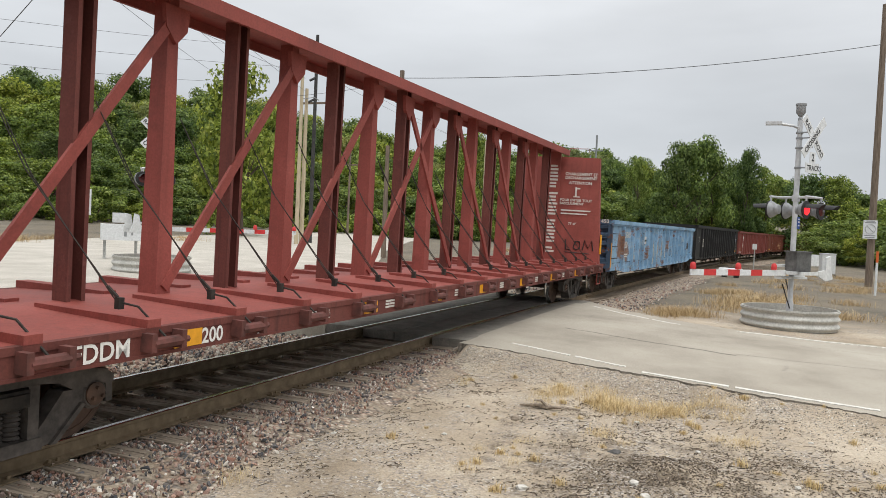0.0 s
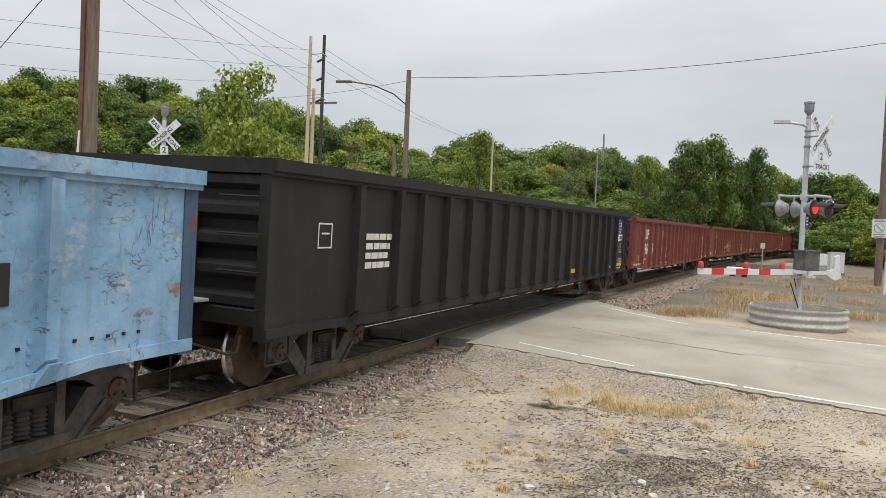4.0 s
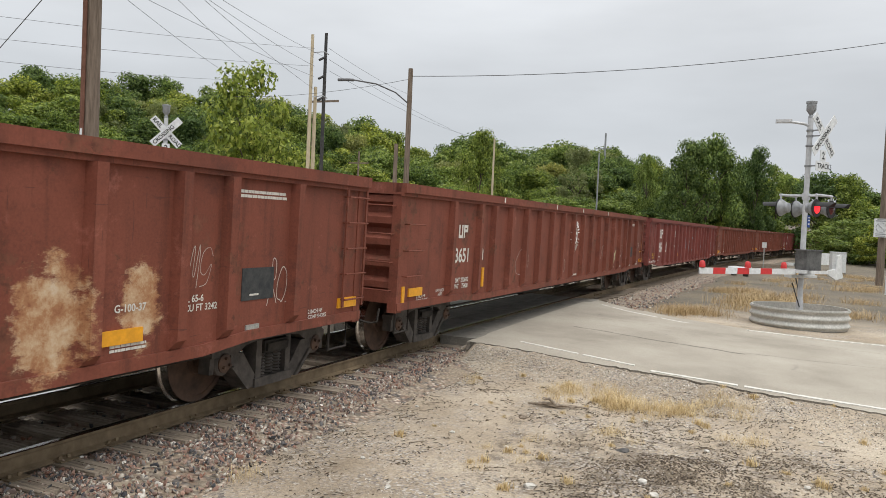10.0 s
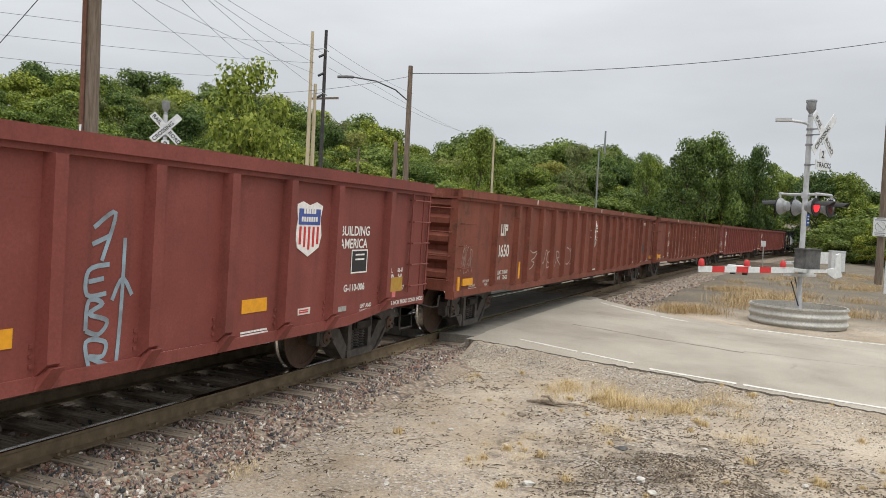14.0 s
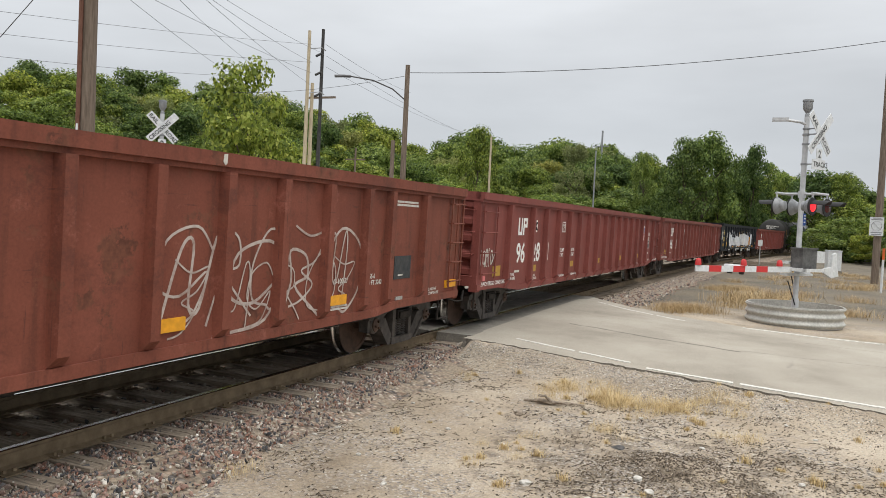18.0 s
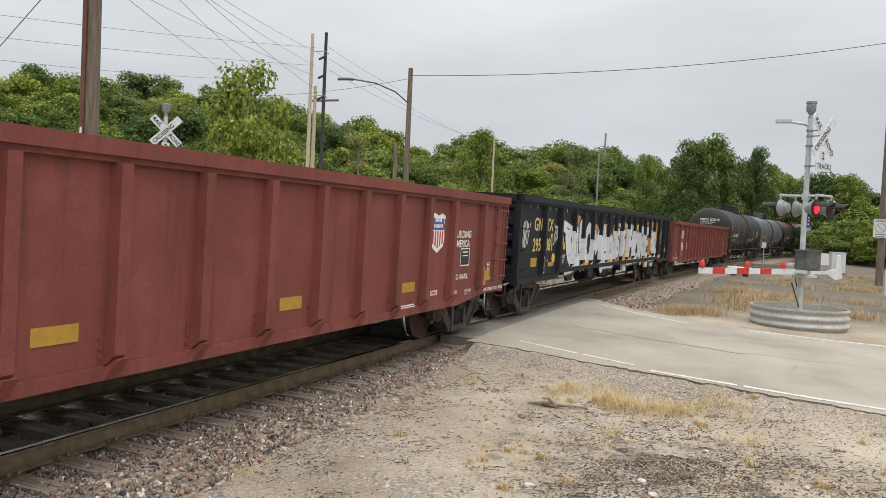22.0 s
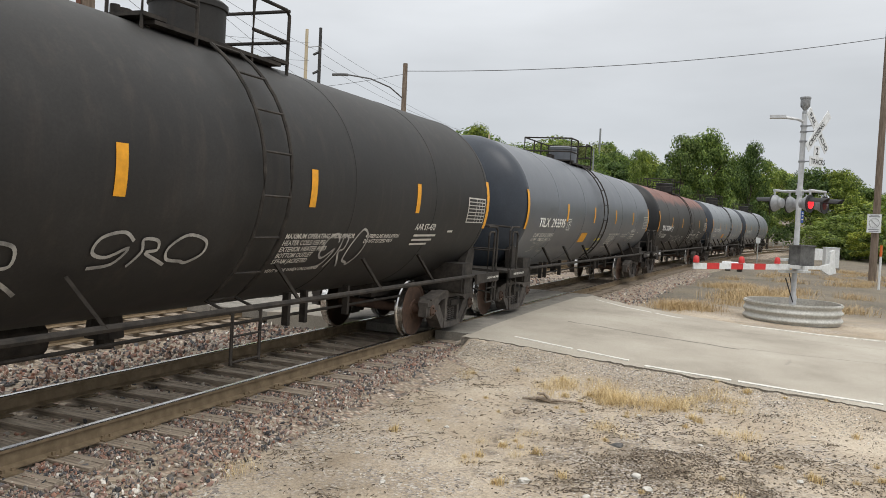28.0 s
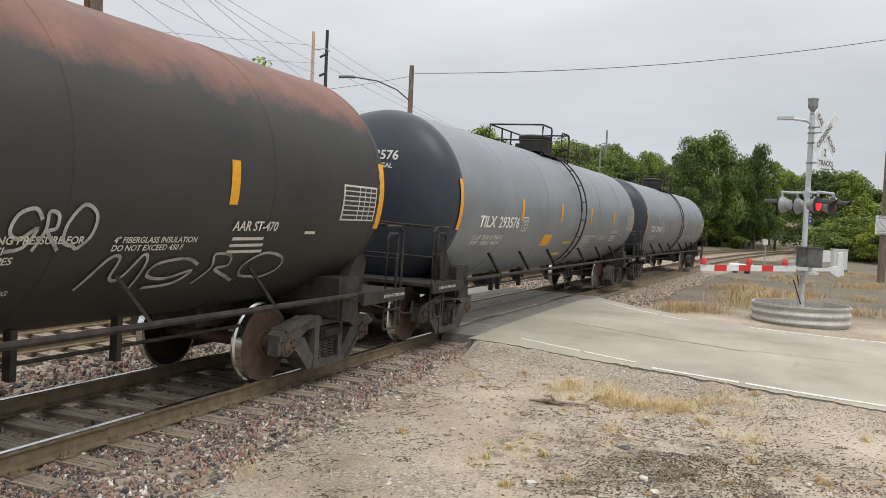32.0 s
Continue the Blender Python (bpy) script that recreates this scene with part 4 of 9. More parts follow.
def add_truck(car, x):
    for sy in (-1, 1):
        part("side_frame", TRUCK["side_frame"], None, car, "cast steel side frame", at=pose(x, sy * 1.045, 0))
        part("spring_nest", TRUCK["spring_nest"], None, car, at=pose(x, sy * 1.045, 0))
        for k in (-WB, WB):
            part("bearing_adapter", TRUCK["bearing_adapter"], None, car, at=pose(x + k, sy * 1.045 - 0.09, 0.457))
    part("bolster", TRUCK["bolster"], None, car, at=pose(x, 0, 0))
    for k in (-WB, WB):
        w = part("wheelset", TRUCK["wheelset"], None, car, "steel wheels with polished treads on one axle", at=pose(x + k, 0, 0.457))
        SPINNERS.append((w, x + k))


def coupler_meshes():
    fm = Form().box(-0.55, -0.09, 0.76, 0.1, 0.09, 0.92).plate([(-0.62, 0.68), (-0.36, 0.68), (-0.36, 0.98), (-0.62, 0.98)], -0.13, 0.15).box(-0.72, -0.13, 0.70, -0.60, -0.02, 0.96).box(-0.70, 0.04, 0.70, -0.58, 0.15, 0.96)
    hose = Form().tube([(-0.3, -0.35, 0.72), (-0.45, -0.34, 0.58), (-0.55, -0.3, 0.36), (-0.62, -0.2, 0.24), (-0.66, -0.05, 0.22)], 0.028, 7)
    lever = Form().tube([(-0.2, -1.35, 0.80), (-0.24, -1.35, 0.62), (-0.30, -1.28, 0.60), (-0.34, -0.5, 0.70), (-0.36, -0.1, 0.85)], 0.016, 6)
    return fm.mesh("coupler", [M_TRUCK]), hose.mesh("brake_hose", [M_DARK], True), lever.mesh("cut_lever", [M_TRUCK], True)


COUPLER, HOSE, LEVER = coupler_meshes()


def add_couplers(car, half, reach=0.0):
    for sgn in (-1, 1):
        turn = Matrix.Identity(4) if sgn < 0 else Matrix.Rotation(math.pi, 4, "Z")
        m = Matrix.Translation((sgn * half, 0, 0)) @ turn
        part("coupler", COUPLER, None, car, at=m)
        part("brake_hose", HOSE, None, car, at=m)
        part("cut_lever", LEVER, None, car, "bent steel uncoupling rod", at=m)


def put_text(car, text, x, z, h, mat, y=-1.578, name="lettering", label=""):
    """Words on the near side, from x, their feet at z."""
    return part(name, letters(text, h, mat), None, car, label, at=pose(x, y, z))


def put_bars(car, x, z, w, h, rows, mat, y=-1.577, gap=0.5, seed=0):
    """Small lettering too fine to read, as bars."""
    rnd = random.Random(seed + int(x * 100))
    fm = Form()
    step = h / max(rows, 1)
    for r in range(rows):
        u = 0.0
        end = w * rnd.uniform(0.75, 1.0)
        while u < end:
            k = min(end - u, rnd.uniform(0.12, 0.3) * h / rows * 6)
            fm.box(x + u, y, z + h - (r + 1) * step + step * 0.2, x + u + k * 0.88, y + 0.003, z + h - r * step - step * 0.15)
            u += k
    return part("stencilled_notes", fm, mat, car)


def put_plate(car, x, z, w, h, mat, name="reflector", y=-1.58, label=""):
    return part(name, Form().box(x, y - 0.004, z, x + w, y + 0.02, z + h), mat, car, label)


def put_mark(car, x, z, w, h, count, mat, y=-1.578, t=0.22):
    """The owner's mark, as plain blocks: a channel open above, then half-high frames on a stem."""
    fm = Form()
    cw = w / count
    for k in range(count):
        a, b = x + k * cw, x + (k + 0.82) * cw
        s = (b - a) * t * 1.25
        fm.box(a, y, z, a + s, y + 0.003, z + h)
        if k % 2 == 0:
            fm.box(b - s, y, z, b, y + 0.003, z + h)
            fm.box(a + s, y, z, b - s, y + 0.003, z + s)
        else:
            fm.box(b - s, y, z + h * 0.45, b, y + 0.003, z + h)
            fm.box(a + s, y, z + h * 0.45, b - s, y + 0.003, z + h * 0.45 + s)
            fm.box(a + s, y, z + h - s, b - s, y + 0.003, z + h)
    return part("owner_mark", fm, mat, car)


def framed_box(car, x, z, w, h, mat, y=-1.578, bars=1, letter=""):
    fm = Form()
    t = 0.018
    fm.box(x, y, z, x + w, y + 0.003, z + t).box(x, y, z + h - t, x + w, y + 0.003, z + h).box(x, y, z + t, x + t, y + 0.003, z + h - t).box(x + w - t, y, z + t, x + w, y + 0.003, z + h - t)
    for k in range(bars):
        fm.box(x + w * 0.25, y, z + h * (0.55 + 0.2 * k), x + w * 0.8, y + 0.003, z + h * (0.62 + 0.2 * k))
    ob = part("stencil_box", fm, mat, car)
    if letter:
        put_text(car, letter, x + w * 0.36, z + h * 0.15, h * 0.34, mat, y)
    return ob


def ladder(car, x0, x1, y, z0, z1, rungs, mat, r=0.012, name="ladder", rails=True):
    fm = Form()
    if rails:
        for x in (x0, x1):
            fm.box(x - 0.02, y - 0.01, z0, x + 0.02, y + 0.01, z1)
    for k in range(rungs):
        z = z0 + (z1 - z0) * (k + 0.3) / (rungs - 0.4)
        fm.tube([(x0, y + 0.06, z), (x0, y - 0.03, z), (x1, y - 0.03, z), (x1, y + 0.06, z)], r, 6)
    return part(name, fm, mat, car)


def gondola(front, rear, paint, posts, label, top=2.52, sill=0.79, belly=0.67, dip=(1.1, 2.3), post_w=0.16, flare=0.0, inside=None, group="gondola cars of the train", end_mat=None, chord=0.13, tab=True, rear_truck=1.38):
    """An open gondola car: sides with posts, ribbed ends, top chord, floor, trucks and couplers. Returns its root and half length."""
    half = (rear - front) / 2
    car = thing("gondola_car", Matrix.Identity(4), label, "gondola car", group)
    MOVERS.append((car, (front + rear) / 2))
    W = 1.50
    a, b = -half, half
    d0, d1 = dip
    outline = [(a, sill), (a + d0, sill), (a + d1, belly), (b - d1, belly), (b - d0, sill), (b, sill), (b, top - 0.02), (a, top - 0.02)]
    for sgn in (-1, 1):
        part("side_wall", Form().plate(outline, sgn * W, sgn * (W - 0.05)), [paint], car)
        ch = Form().box(a - 0.03, sgn * (W - 0.09), top - chord, b + 0.03, sgn * (W + 0.085), top)
        ch.box(a - 0.03, sgn * W, top - chord - 0.05, b + 0.03, sgn * (W + 0.05), top - chord)
        part("top_chord", ch, paint, car)
        lo = Form()
        pts = [(a, sill), (a + d0, sill), (a + d1, belly), (b - d1, belly), (b - d0, sill), (b, sill)]
        for p, q in zip(pts, pts[1:]):
            lo.add([(p[0], sgn * W, p[1]), (q[0], sgn * W, q[1]), (q[0], sgn * W, q[1] + 0.11), (p[0], sgn * W, p[1] + 0.11),
                    (p[0], sgn * (W + 0.03), p[1]), (q[0], sgn * (W + 0.03), q[1]), (q[0], sgn * (W + 0.03), q[1] + 0.11), (p[0], sgn * (W + 0.03), p[1] + 0.11)],
                   [(0, 1, 2, 3), (4, 5, 6, 7), (0, 1, 5, 4), (2, 3, 7, 6), (0, 3, 7, 4), (1, 2, 6, 5)])
        part("side_sill", lo, paint, car)
        for x in posts:
            px_ = a + x
            low = float(np.interp(px_, [p[0] for p in pts], [p[1] for p in pts]))
            y0, y1 = sgn * W, sgn * (W + 0.10)
            w0, w1 = post_w / 2, post_w * 0.36
            zt, zb = top - chord - 0.05, low + 0.10
            fm = Form().add([(px_ - w0, y0, zb), (px_ + w0, y0, zb), (px_ + w0, y0, zt), (px_ - w0, y0, zt), (px_ - w1, y1, zb + 0.10), (px_ + w1, y1, zb + 0.10), (px_ + w1, y1, zt), (px_ - w1, y1, zt)],
                            [(0, 1, 2, 3), (4, 5, 6, 7), (0, 1, 5, 4), (1, 2, 6, 5), (2, 3, 7, 6), (3, 0, 4, 7)])
            if tab:
                q0, q1, zb_, zt_ = sgn * (W + 0.02), sgn * (W + 0.125), low + 0.005, low + 0.17
                fm.add([(px_ - 0.11, q0, zb_), (px_ + 0.03, q0, zb_), (px_ + 0.085, q0, zt_), (px_ - 0.035, q0, zt_), (px_ - 0.10, sgn * (W + 0.045), zb_), (px_ + 0.03, sgn * (W + 0.045), zb_), (px_ + 0.085, q1, zt_), (px_ - 0.035, q1, zt_)],
                       [(0, 1, 2, 3), (4, 5, 6, 7), (0, 1, 5, 4), (1, 2, 6, 5), (2, 3, 7, 6), (3, 0, 4, 7)])
                if sgn < 0:
                    for kb in range(3):
                        fm.box(px_ - w0 - 0.055, -W - 0.014, low + 0.17 + kb * 0.075, px_ - w0 - 0.025, -W, low + 0.20 + kb * 0.075)
            part("side_post", fm, paint, car)
    em = end_mat or paint
    for sgn in (-1, 1):
        x0 = sgn * half
        wall = Form().box(x0 - sgn * 0.10, -W + 0.05, 0.95, x0 - sgn * 0.16, W - 0.05, top - 0.04)
        part("end_wall", wall, em, car)
        for k in range(5):
            z = 1.12 + k * (top - 1.35) / 4
            part("end_rib", Form().add([(x0 - sgn * 0.10, -W + 0.1, z - 0.11), (x0 - sgn * 0.10, W - 0.1, z - 0.11), (x0 - sgn * 0.10, W - 0.1, z + 0.11), (x0 - sgn * 0.10, -W + 0.1, z + 0.11), (x0, -W + 0.14, z - 0.045), (x0, W - 0.14, z - 0.045), (x0, W - 0.14, z + 0.045), (x0, -W + 0.14, z + 0.045)],
                                       [(0, 1, 2, 3), (4, 5, 6, 7), (0, 1, 5, 4), (1, 2, 6, 5), (2, 3, 7, 6), (3, 0, 4, 7)]), em, car)
        part("end_chord", Form().box(x0 - sgn * 0.16, -W, top - chord - 0.03, x0 + sgn * 0.03, W, top + 0.002), em, car)
        for sy in (-1, 1):
            part("corner_post", Form().box(x0 - sgn * 0.16, sy * (W - 0.13), sill - 0.03, x0 + sgn * 0.012, sy * (W + 0.012), top - chord), em, car)
        part("end_sill", Form().box(x0 - sgn * 0.2, -W + 0.02, 0.86, x0 + sgn * 0.01, W - 0.02, 1.05).box(x0 - sgn * 0.5, -0.25, 0.68, x0 + sgn * 0.05, 0.25, 1.02), em, car)
        part("crossover_step", Form().box(x0, -0.75, 1.08, x0 + sgn * 0.2, 0.75, 1.11), M_ALU, car)
        part("placard_board", Form().box(x0 - sgn * 0.0, -0.55, 1.35, x0 + sgn * 0.025, 0.45, 2.05), em, car)
        ladder_x = x0 + sgn * 0.02
        for k in range(4):
            z = 1.05 + k * 0.40
            for ya, yb in ((-1.42, -0.92), (0.92, 1.42)):
                part("ladder_rung", Form().tube([(ladder_x, ya, z), (ladder_x + sgn * 0.09, ya, z), (ladder_x + sgn * 0.09, yb, z), (ladder_x, yb, z)], 0.012, 6), em, car)
        for sy in (-1, 1):
            xs = x0 - sgn * 0.15
            part("sill_step", Form().tube([(xs, sy * 1.42, sill), (xs, sy * 1.42, 0.42), (xs - sgn * 0.42, sy * 1.42, 0.42), (xs - sgn * 0.42, sy * 1.42, sill)], 0.018, 6), M_TRUCK, car)
    part("floor", Form().box(a + 0.14, -W + 0.05, 0.97, b - 0.14, W - 0.05, 1.04), inside or M_INTERIOR, car)
    part("centre_sill", Form().box(a + 0.1, -0.33, 0.62, b - 0.1, 0.33, 0.965), M_TRUCK, car)
    part("brake_gear", Form().tube([(-1.9, -0.75, 0.62), (-0.7, -0.75, 0.62)], 0.2, 12).box(0.2, -1.0, 0.5, 0.75, -0.6, 0.8).tube([(-half + 2.5, -1.2, 0.6), (half - 2.5, -1.2, 0.6)], 0.016, 6).tube([(0.9, -0.9, 0.6), (1.6, -0.95, 0.55)], 0.06, 8), M_TRUCK, car)
    for sgn in (-1, 1):
        add_truck(car, -half + 1.72 if sgn < 0 else half - rear_truck)
    add_couplers(car, half)
    return car, half


UP_POSTS = [1.50] + [2.97 + k * 0.994 for k in range(15)] + [18.27]
SP_POSTS = [1.75, 2.93, 3.64, 4.54] + [5.50 + k * 0.93 for k in range(10)] + [14.80, 15.76, 16.43, 17.57]
BLACK_POSTS = [p * 1.0316 for p in [1.72, 2.8] + [3.52 + k * 0.917 for k in range(14)] + [16.1, 17.15]]
GN_POSTS = [p * 1.0316 for p in [1.53, 2.74, 3.92] + [4.79 + k * 0.935 for k in range(13)] + [17.3, 18.2]]
BLUE_POSTS = [p * 1.0316 for p in [1.51] + [3.05 + k * 0.918 for k in range(15)] + [17.41]]


def red_car(front, number, x_patch=False, paint=None, note="", small_print=True):
    car, half = gondola(front, front + 19.62, paint or M_RED, UP_POSTS, f"oxide red gondola car with white lettering{note}", top=2.575, rear_truck=1.23)
    a = -half
    put_mark(car, a + 2.15, 1.80, 0.62, 0.36, 2, M_WHITE, y=-1.506)
    for text, x in zip(number, (2.10, 3.15, 4.18)):
        put_text(car, text, a + x, 1.24, 0.39, M_WHITE, y=-1.506, name="car_number")
    framed_box(car, a + 5.42, 1.88, 0.28, 0.25, M_WHITE, y=-1.506, bars=0, letter="C")
    put_text(car, "PLATE", a + 5.46, 2.02, 0.055, M_WHITE, y=-1.506)
    put_text(car, "LD LMT\nLT WT", a + 5.27, 1.40, 0.085, M_WHITE, y=-1.506)
    put_text(car, "210100\n 75900", a + 6.27, 1.40, 0.085, M_WHITE, y=-1.506)
    put_text(car, "2 INCH TREAD COND. SHOES", a + 0.17, 0.86, 0.072, M_WHITE, y=-1.534)
    put_text(car, "LIFT AND\nJACK HERE", a + 1.71, 0.97, 0.058, M_WHITE, y=-1.506)
    if small_print:
        put_text(car, "EMPTY LOAD\n7/16\" ADJ. BLOCK", a + 3.08, 0.90, 0.045, M_WHITE, y=-1.506)
        put_text(car, "RELEASE ROD", a + 5.28, 0.80, 0.05, M_WHITE, y=-1.534)
        put_text(car, "RETAINING VALVE", a + 6.37, 0.80, 0.05, M_WHITE, y=-1.534)
    for x in (0.80, 3.07, 6.22, 9.18, 12.22, 15.20, 18.46):
        put_plate(car, a + x, 1.01, 0.42, 0.14 if x > 1 and x < 17 else 0.2, M_OCHRE if (x < 1 or x > 17 or int(front) % 2) else M_YELLOW, y=-1.503)
    put_plate(car, a + 0.31, 0.95, 0.12, 0.09, plain_pink(), "pink_tag", y=-1.503)
    # the shield and slogan near the trailing end
    sx = a + 16.35
    sh = Form().plate([(sx - 0.27, 2.14), (sx - 0.14, 2.18), (sx, 2.14), (sx + 0.14, 2.18), (sx + 0.27, 2.14), (sx + 0.23, 1.98), (sx + 0.27, 1.80), (sx + 0.22, 1.66), (sx, 1.56), (sx - 0.22, 1.66), (sx - 0.27, 1.80), (sx - 0.23, 1.98)], -1.508, -1.50)
    shield = part("shield_emblem", sh, M_WHITE, car, "blue and white shield with red bars")
    bars_ = Form()
    for k in range(5):
        bars_.box(sx - 0.20 + k * 0.09, -1.512, 1.64 + 0.03 * abs(k - 2), sx - 0.16 + k * 0.09, -1.508, 1.90)
    part("emblem_bars", bars_, M_REDP, shield)
    part("emblem_band", Form().box(sx - 0.22, -1.512, 1.92, sx + 0.22, -1.508, 2.10), plain_blue(), shield)
    words = Form()
    for row, n in ((2.045, 5), (1.955, 7)):
        for k in range(n):
            w = 0.34 if n == 7 else 0.26
            u = sx - w / 2 + w * k / n
            words.box(u, -1.515, row, u + w / n * 0.72, -1.512, row + 0.055)
    part("emblem_blocks", words, M_WHITE, shield)
    put_text(car, "BUILDING\nAMERICA", a + 17.06, 1.80, 0.115, M_WHITE, y=-1.506)
    put_plate(car, a + 17.36, 1.32, 0.42, 0.30, M_BLACKSTENCIL, "test_panel", y=-1.503)
    framed_box(car, a + 17.36, 1.32, 0.42, 0.30, M_WHITE, y=-1.509, bars=2)
    put_text(car, "G-110-006", a + 17.21, 1.10, 0.085, M_WHITE, y=-1.506)
    put_text(car, "IL      66-0\nIW     9-0\nIH      5-6\nCU FT 3267", a + 18.49, 1.28, 0.062, M_WHITE, y=-1.506)
    ladder(car, a + 0.10, a + 0.80, -1.55, 0.98, 2.34, 4, paint or M_RED)
    ladder(car, half - 0.62, half - 0.04, -1.55, 0.98, 2.40, 5, paint or M_RED)
    part("car_number", letters("".join(number), 0.08, M_WHITE), None, car, at=Matrix.Translation((a - 0.034, 0.55, 2.42)) @ Matrix.Rotation(radians(-90), 4, "Z"))
    put_bars(car, a + 2.06, 1.02, 0.35, 0.07, 1, M_OFFWHITE, y=-1.51)
    put_plate(car, a + 16.22, 0.90, 0.25, 0.075, M_OFFWHITE, "notice_plate", y=-1.503)
    put_bars(car, a + 16.24, 0.915, 0.21, 0.045, 2, M_REDP, y=-1.509)
    put_plate(car, a + 17.04, 0.86, 0.25, 0.06, M_GALV, "tag_holder", y=-1.512)
    put_text(car, "LIFT AND\nJACK HERE", a + 17.66, 0.86, 0.05, M_WHITE, y=-1.506)
    put_text(car, "2 INCH TREAD COND. SHOES", a + 18.50, 0.83, 0.055, M_WHITE, y=-1.534)
    put_plate(car, a + 18.57, 0.93, 0.11, 0.08, plain_pink(), "pink_tag", y=-1.503)
    put_bars(car, a + 15.2, 0.77, 0.55, 0.06, 2, M_WHITE, y=-1.506)
    put_text(car, "RELEASE ROD", a + 14.12, 0.72, 0.06, M_WHITE, y=-1.506)
    if x_patch:
        pa = part("patch", Form().box(a + 3.06, -1.506, 1.87, a + 3.42, -1.50, 2.13), M_WHITE, car, "white square patch with a black cross")
        part("cross", Form().bar((a + 3.14, -1.507, 1.91), (a + 3.35, -1.507, 2.09), 0.004, 0.06, up=(0, 1, 0)).bar((a + 3.14, -1.508, 2.09), (a + 3.35, -1.508, 1.91), 0.004, 0.06, up=(0, 1, 0)), M_DARK, pa)
    return car, half


M_BLACKSTENCIL = plain("black_stencil", (0.02, 0.02, 0.02), 0.7)
PINKS = []


def plain_pink():
    if not PINKS:
        PINKS.append(plain("pink_sticker", (0.65, 0.18, 0.18), 0.6))
    return PINKS[0]


BLUE_ENAMEL = []


def plain_blue():
    if not BLUE_ENAMEL:
        BLUE_ENAMEL.append(plain("blue_enamel", (0.05, 0.09, 0.32), 0.5))
    return BLUE_ENAMEL[0]




M_SLATE = mottled("worn_slate_panel", [(0.35, (0.025, 0.03, 0.034)), (0.65, (0.06, 0.062, 0.062))], 9.0, 0.7, 0.0, 0.1, 0.002)


def brown_car(front, number, note, paint=M_SP, upright=True):
    car, half = gondola(front, front + 19.15, paint, SP_POSTS, f"rust-brown gondola car with faded lettering{note}", top=2.575, belly=0.70, dip=(2.3, 3.0), sill=0.76, tab=False, rear_truck=1.3)
    a = -half
    put_mark(car, a + 2.11, 1.80, 0.42, 0.22, 2, M_OFFWHITE, y=-1.506)
    put_text(car, number[:4], a + 1.98, 1.40, 0.225, M_OFFWHITE, y=-1.506, name="car_number")
    put_text(car, number[4:], a + 2.95, 1.40, 0.225, M_OFFWHITE, y=-1.506, name="car_number")
    put_text(car, "LD LMT 210600\nLT WT    75400", a + 1.90, 1.06, 0.075, M_OFFWHITE, y=-1.506)
    part("car_number", letters(number, 0.09, M_OFFWHITE), None, car, at=Matrix.Translation((a - 0.034, 0.2, 2.42)) @ Matrix.Rotation(radians(-90), 4, "Z"))
    # round emblem: a ring, a bar and a sunburst
    em = Form()
    cx_, cz_ = a + 9.49, 1.86
    for k in range(26):
        if k % 13 in (0,):
            continue
        t = k * math.tau / 26
        em.bar((cx_ + 0.30 * math.cos(t), -1.512, cz_ + 0.30 * math.sin(t)), (cx_ + 0.385 * math.cos(t), -1.512, cz_ + 0.385 * math.sin(t)), 0.004, 0.05, up=(0, 1, 0))
    emblem = part("round_emblem", em, M_WHITE, car, "worn white circular emblem")
    ring = Form()
    for k in range(32):
        t0, t1 = k * math.tau / 32, (k + 1) * math.tau / 32
        ring.bar((cx_ + 0.235 * math.cos(t0), -1.512, cz_ + 0.235 * math.sin(t0)), (cx_ + 0.235 * math.cos(t1), -1.512, cz_ + 0.235 * math.sin(t1)), 0.004, 0.02, up=(0, 1, 0))
    for k in range(5):
        w = 0.19 - abs(k - 2) * 0.02
        ring.box(cx_ - w, -1.513, cz_ - 0.15 + k * 0.035, cx_ + w, -1.51, cz_ - 0.135 + k * 0.035)
    ring.box(cx_ - 0.21, -1.514, cz_ + 0.03, cx_ + 0.21, -1.51, cz_ + 0.11)
    part("emblem_ring", ring, M_WHITE, emblem)
    for x in (0.36, 6.33, 9.23, 12.02, 14.93, 18.6):
        if upright and 1 < x < (8 if number == "365021" else 17):
            put_plate(car, a + x - (3.1 if x < 7 else 3.3 if x < 9 else 0.0), 0.93, 0.09, 0.34, M_YELLOW, y=-1.52)
        else:
            put_plate(car, a + x, 0.94, 0.44, 0.12, M_YELLOW, y=-1.52)
    if upright:
        put_plate(car, a + 0.13, 0.86, 0.08, 0.24, M_YELLOW, y=-1.524)
    for x in (4.0, 7.5, 9.9, 12.8):
        part("chord_daub", Form().plate([(a + x, 2.555), (a + x + 0.05, 2.565), (a + x + 0.045, 2.475), (a + x + 0.02, 2.455), (a + x - 0.01, 2.485)], -1.59, -1.585), M_OFFWHITE, car)
    put_bars(car, a + 9.28, 0.85, 0.6, 0.06, 1, M_OFFWHITE, y=-1.54)
    put_plate(car, a + 16.70, 1.17, 0.54, 0.33, M_SLATE, "test_panel", y=-1.503)
    put_bars(car, a + 16.83, 1.21, 0.2, 0.03, 1, M_OFFWHITE, y=-1.509)
    put_bars(car, a + 16.62, 2.20, 0.8, 0.09, 2, M_OFFWHITE, y=-1.503)
    put_text(car, "G-100-37", a + 15.06, 1.20, 0.062, M_OFFWHITE, y=-1.506)
    put_bars(car, a + 15.03, 0.87, 0.5, 0.07, 2, M_OFFWHITE, y=-1.506)
    put_plate(car, a + 16.79, 0.87, 0.22, 0.05, M_GALV, "tag_holder", y=-1.512)
    put_text(car, "2 INCH HF\nCOMP SHOES", a + 17.95, 0.93, 0.045, M_OFFWHITE, y=-1.506)
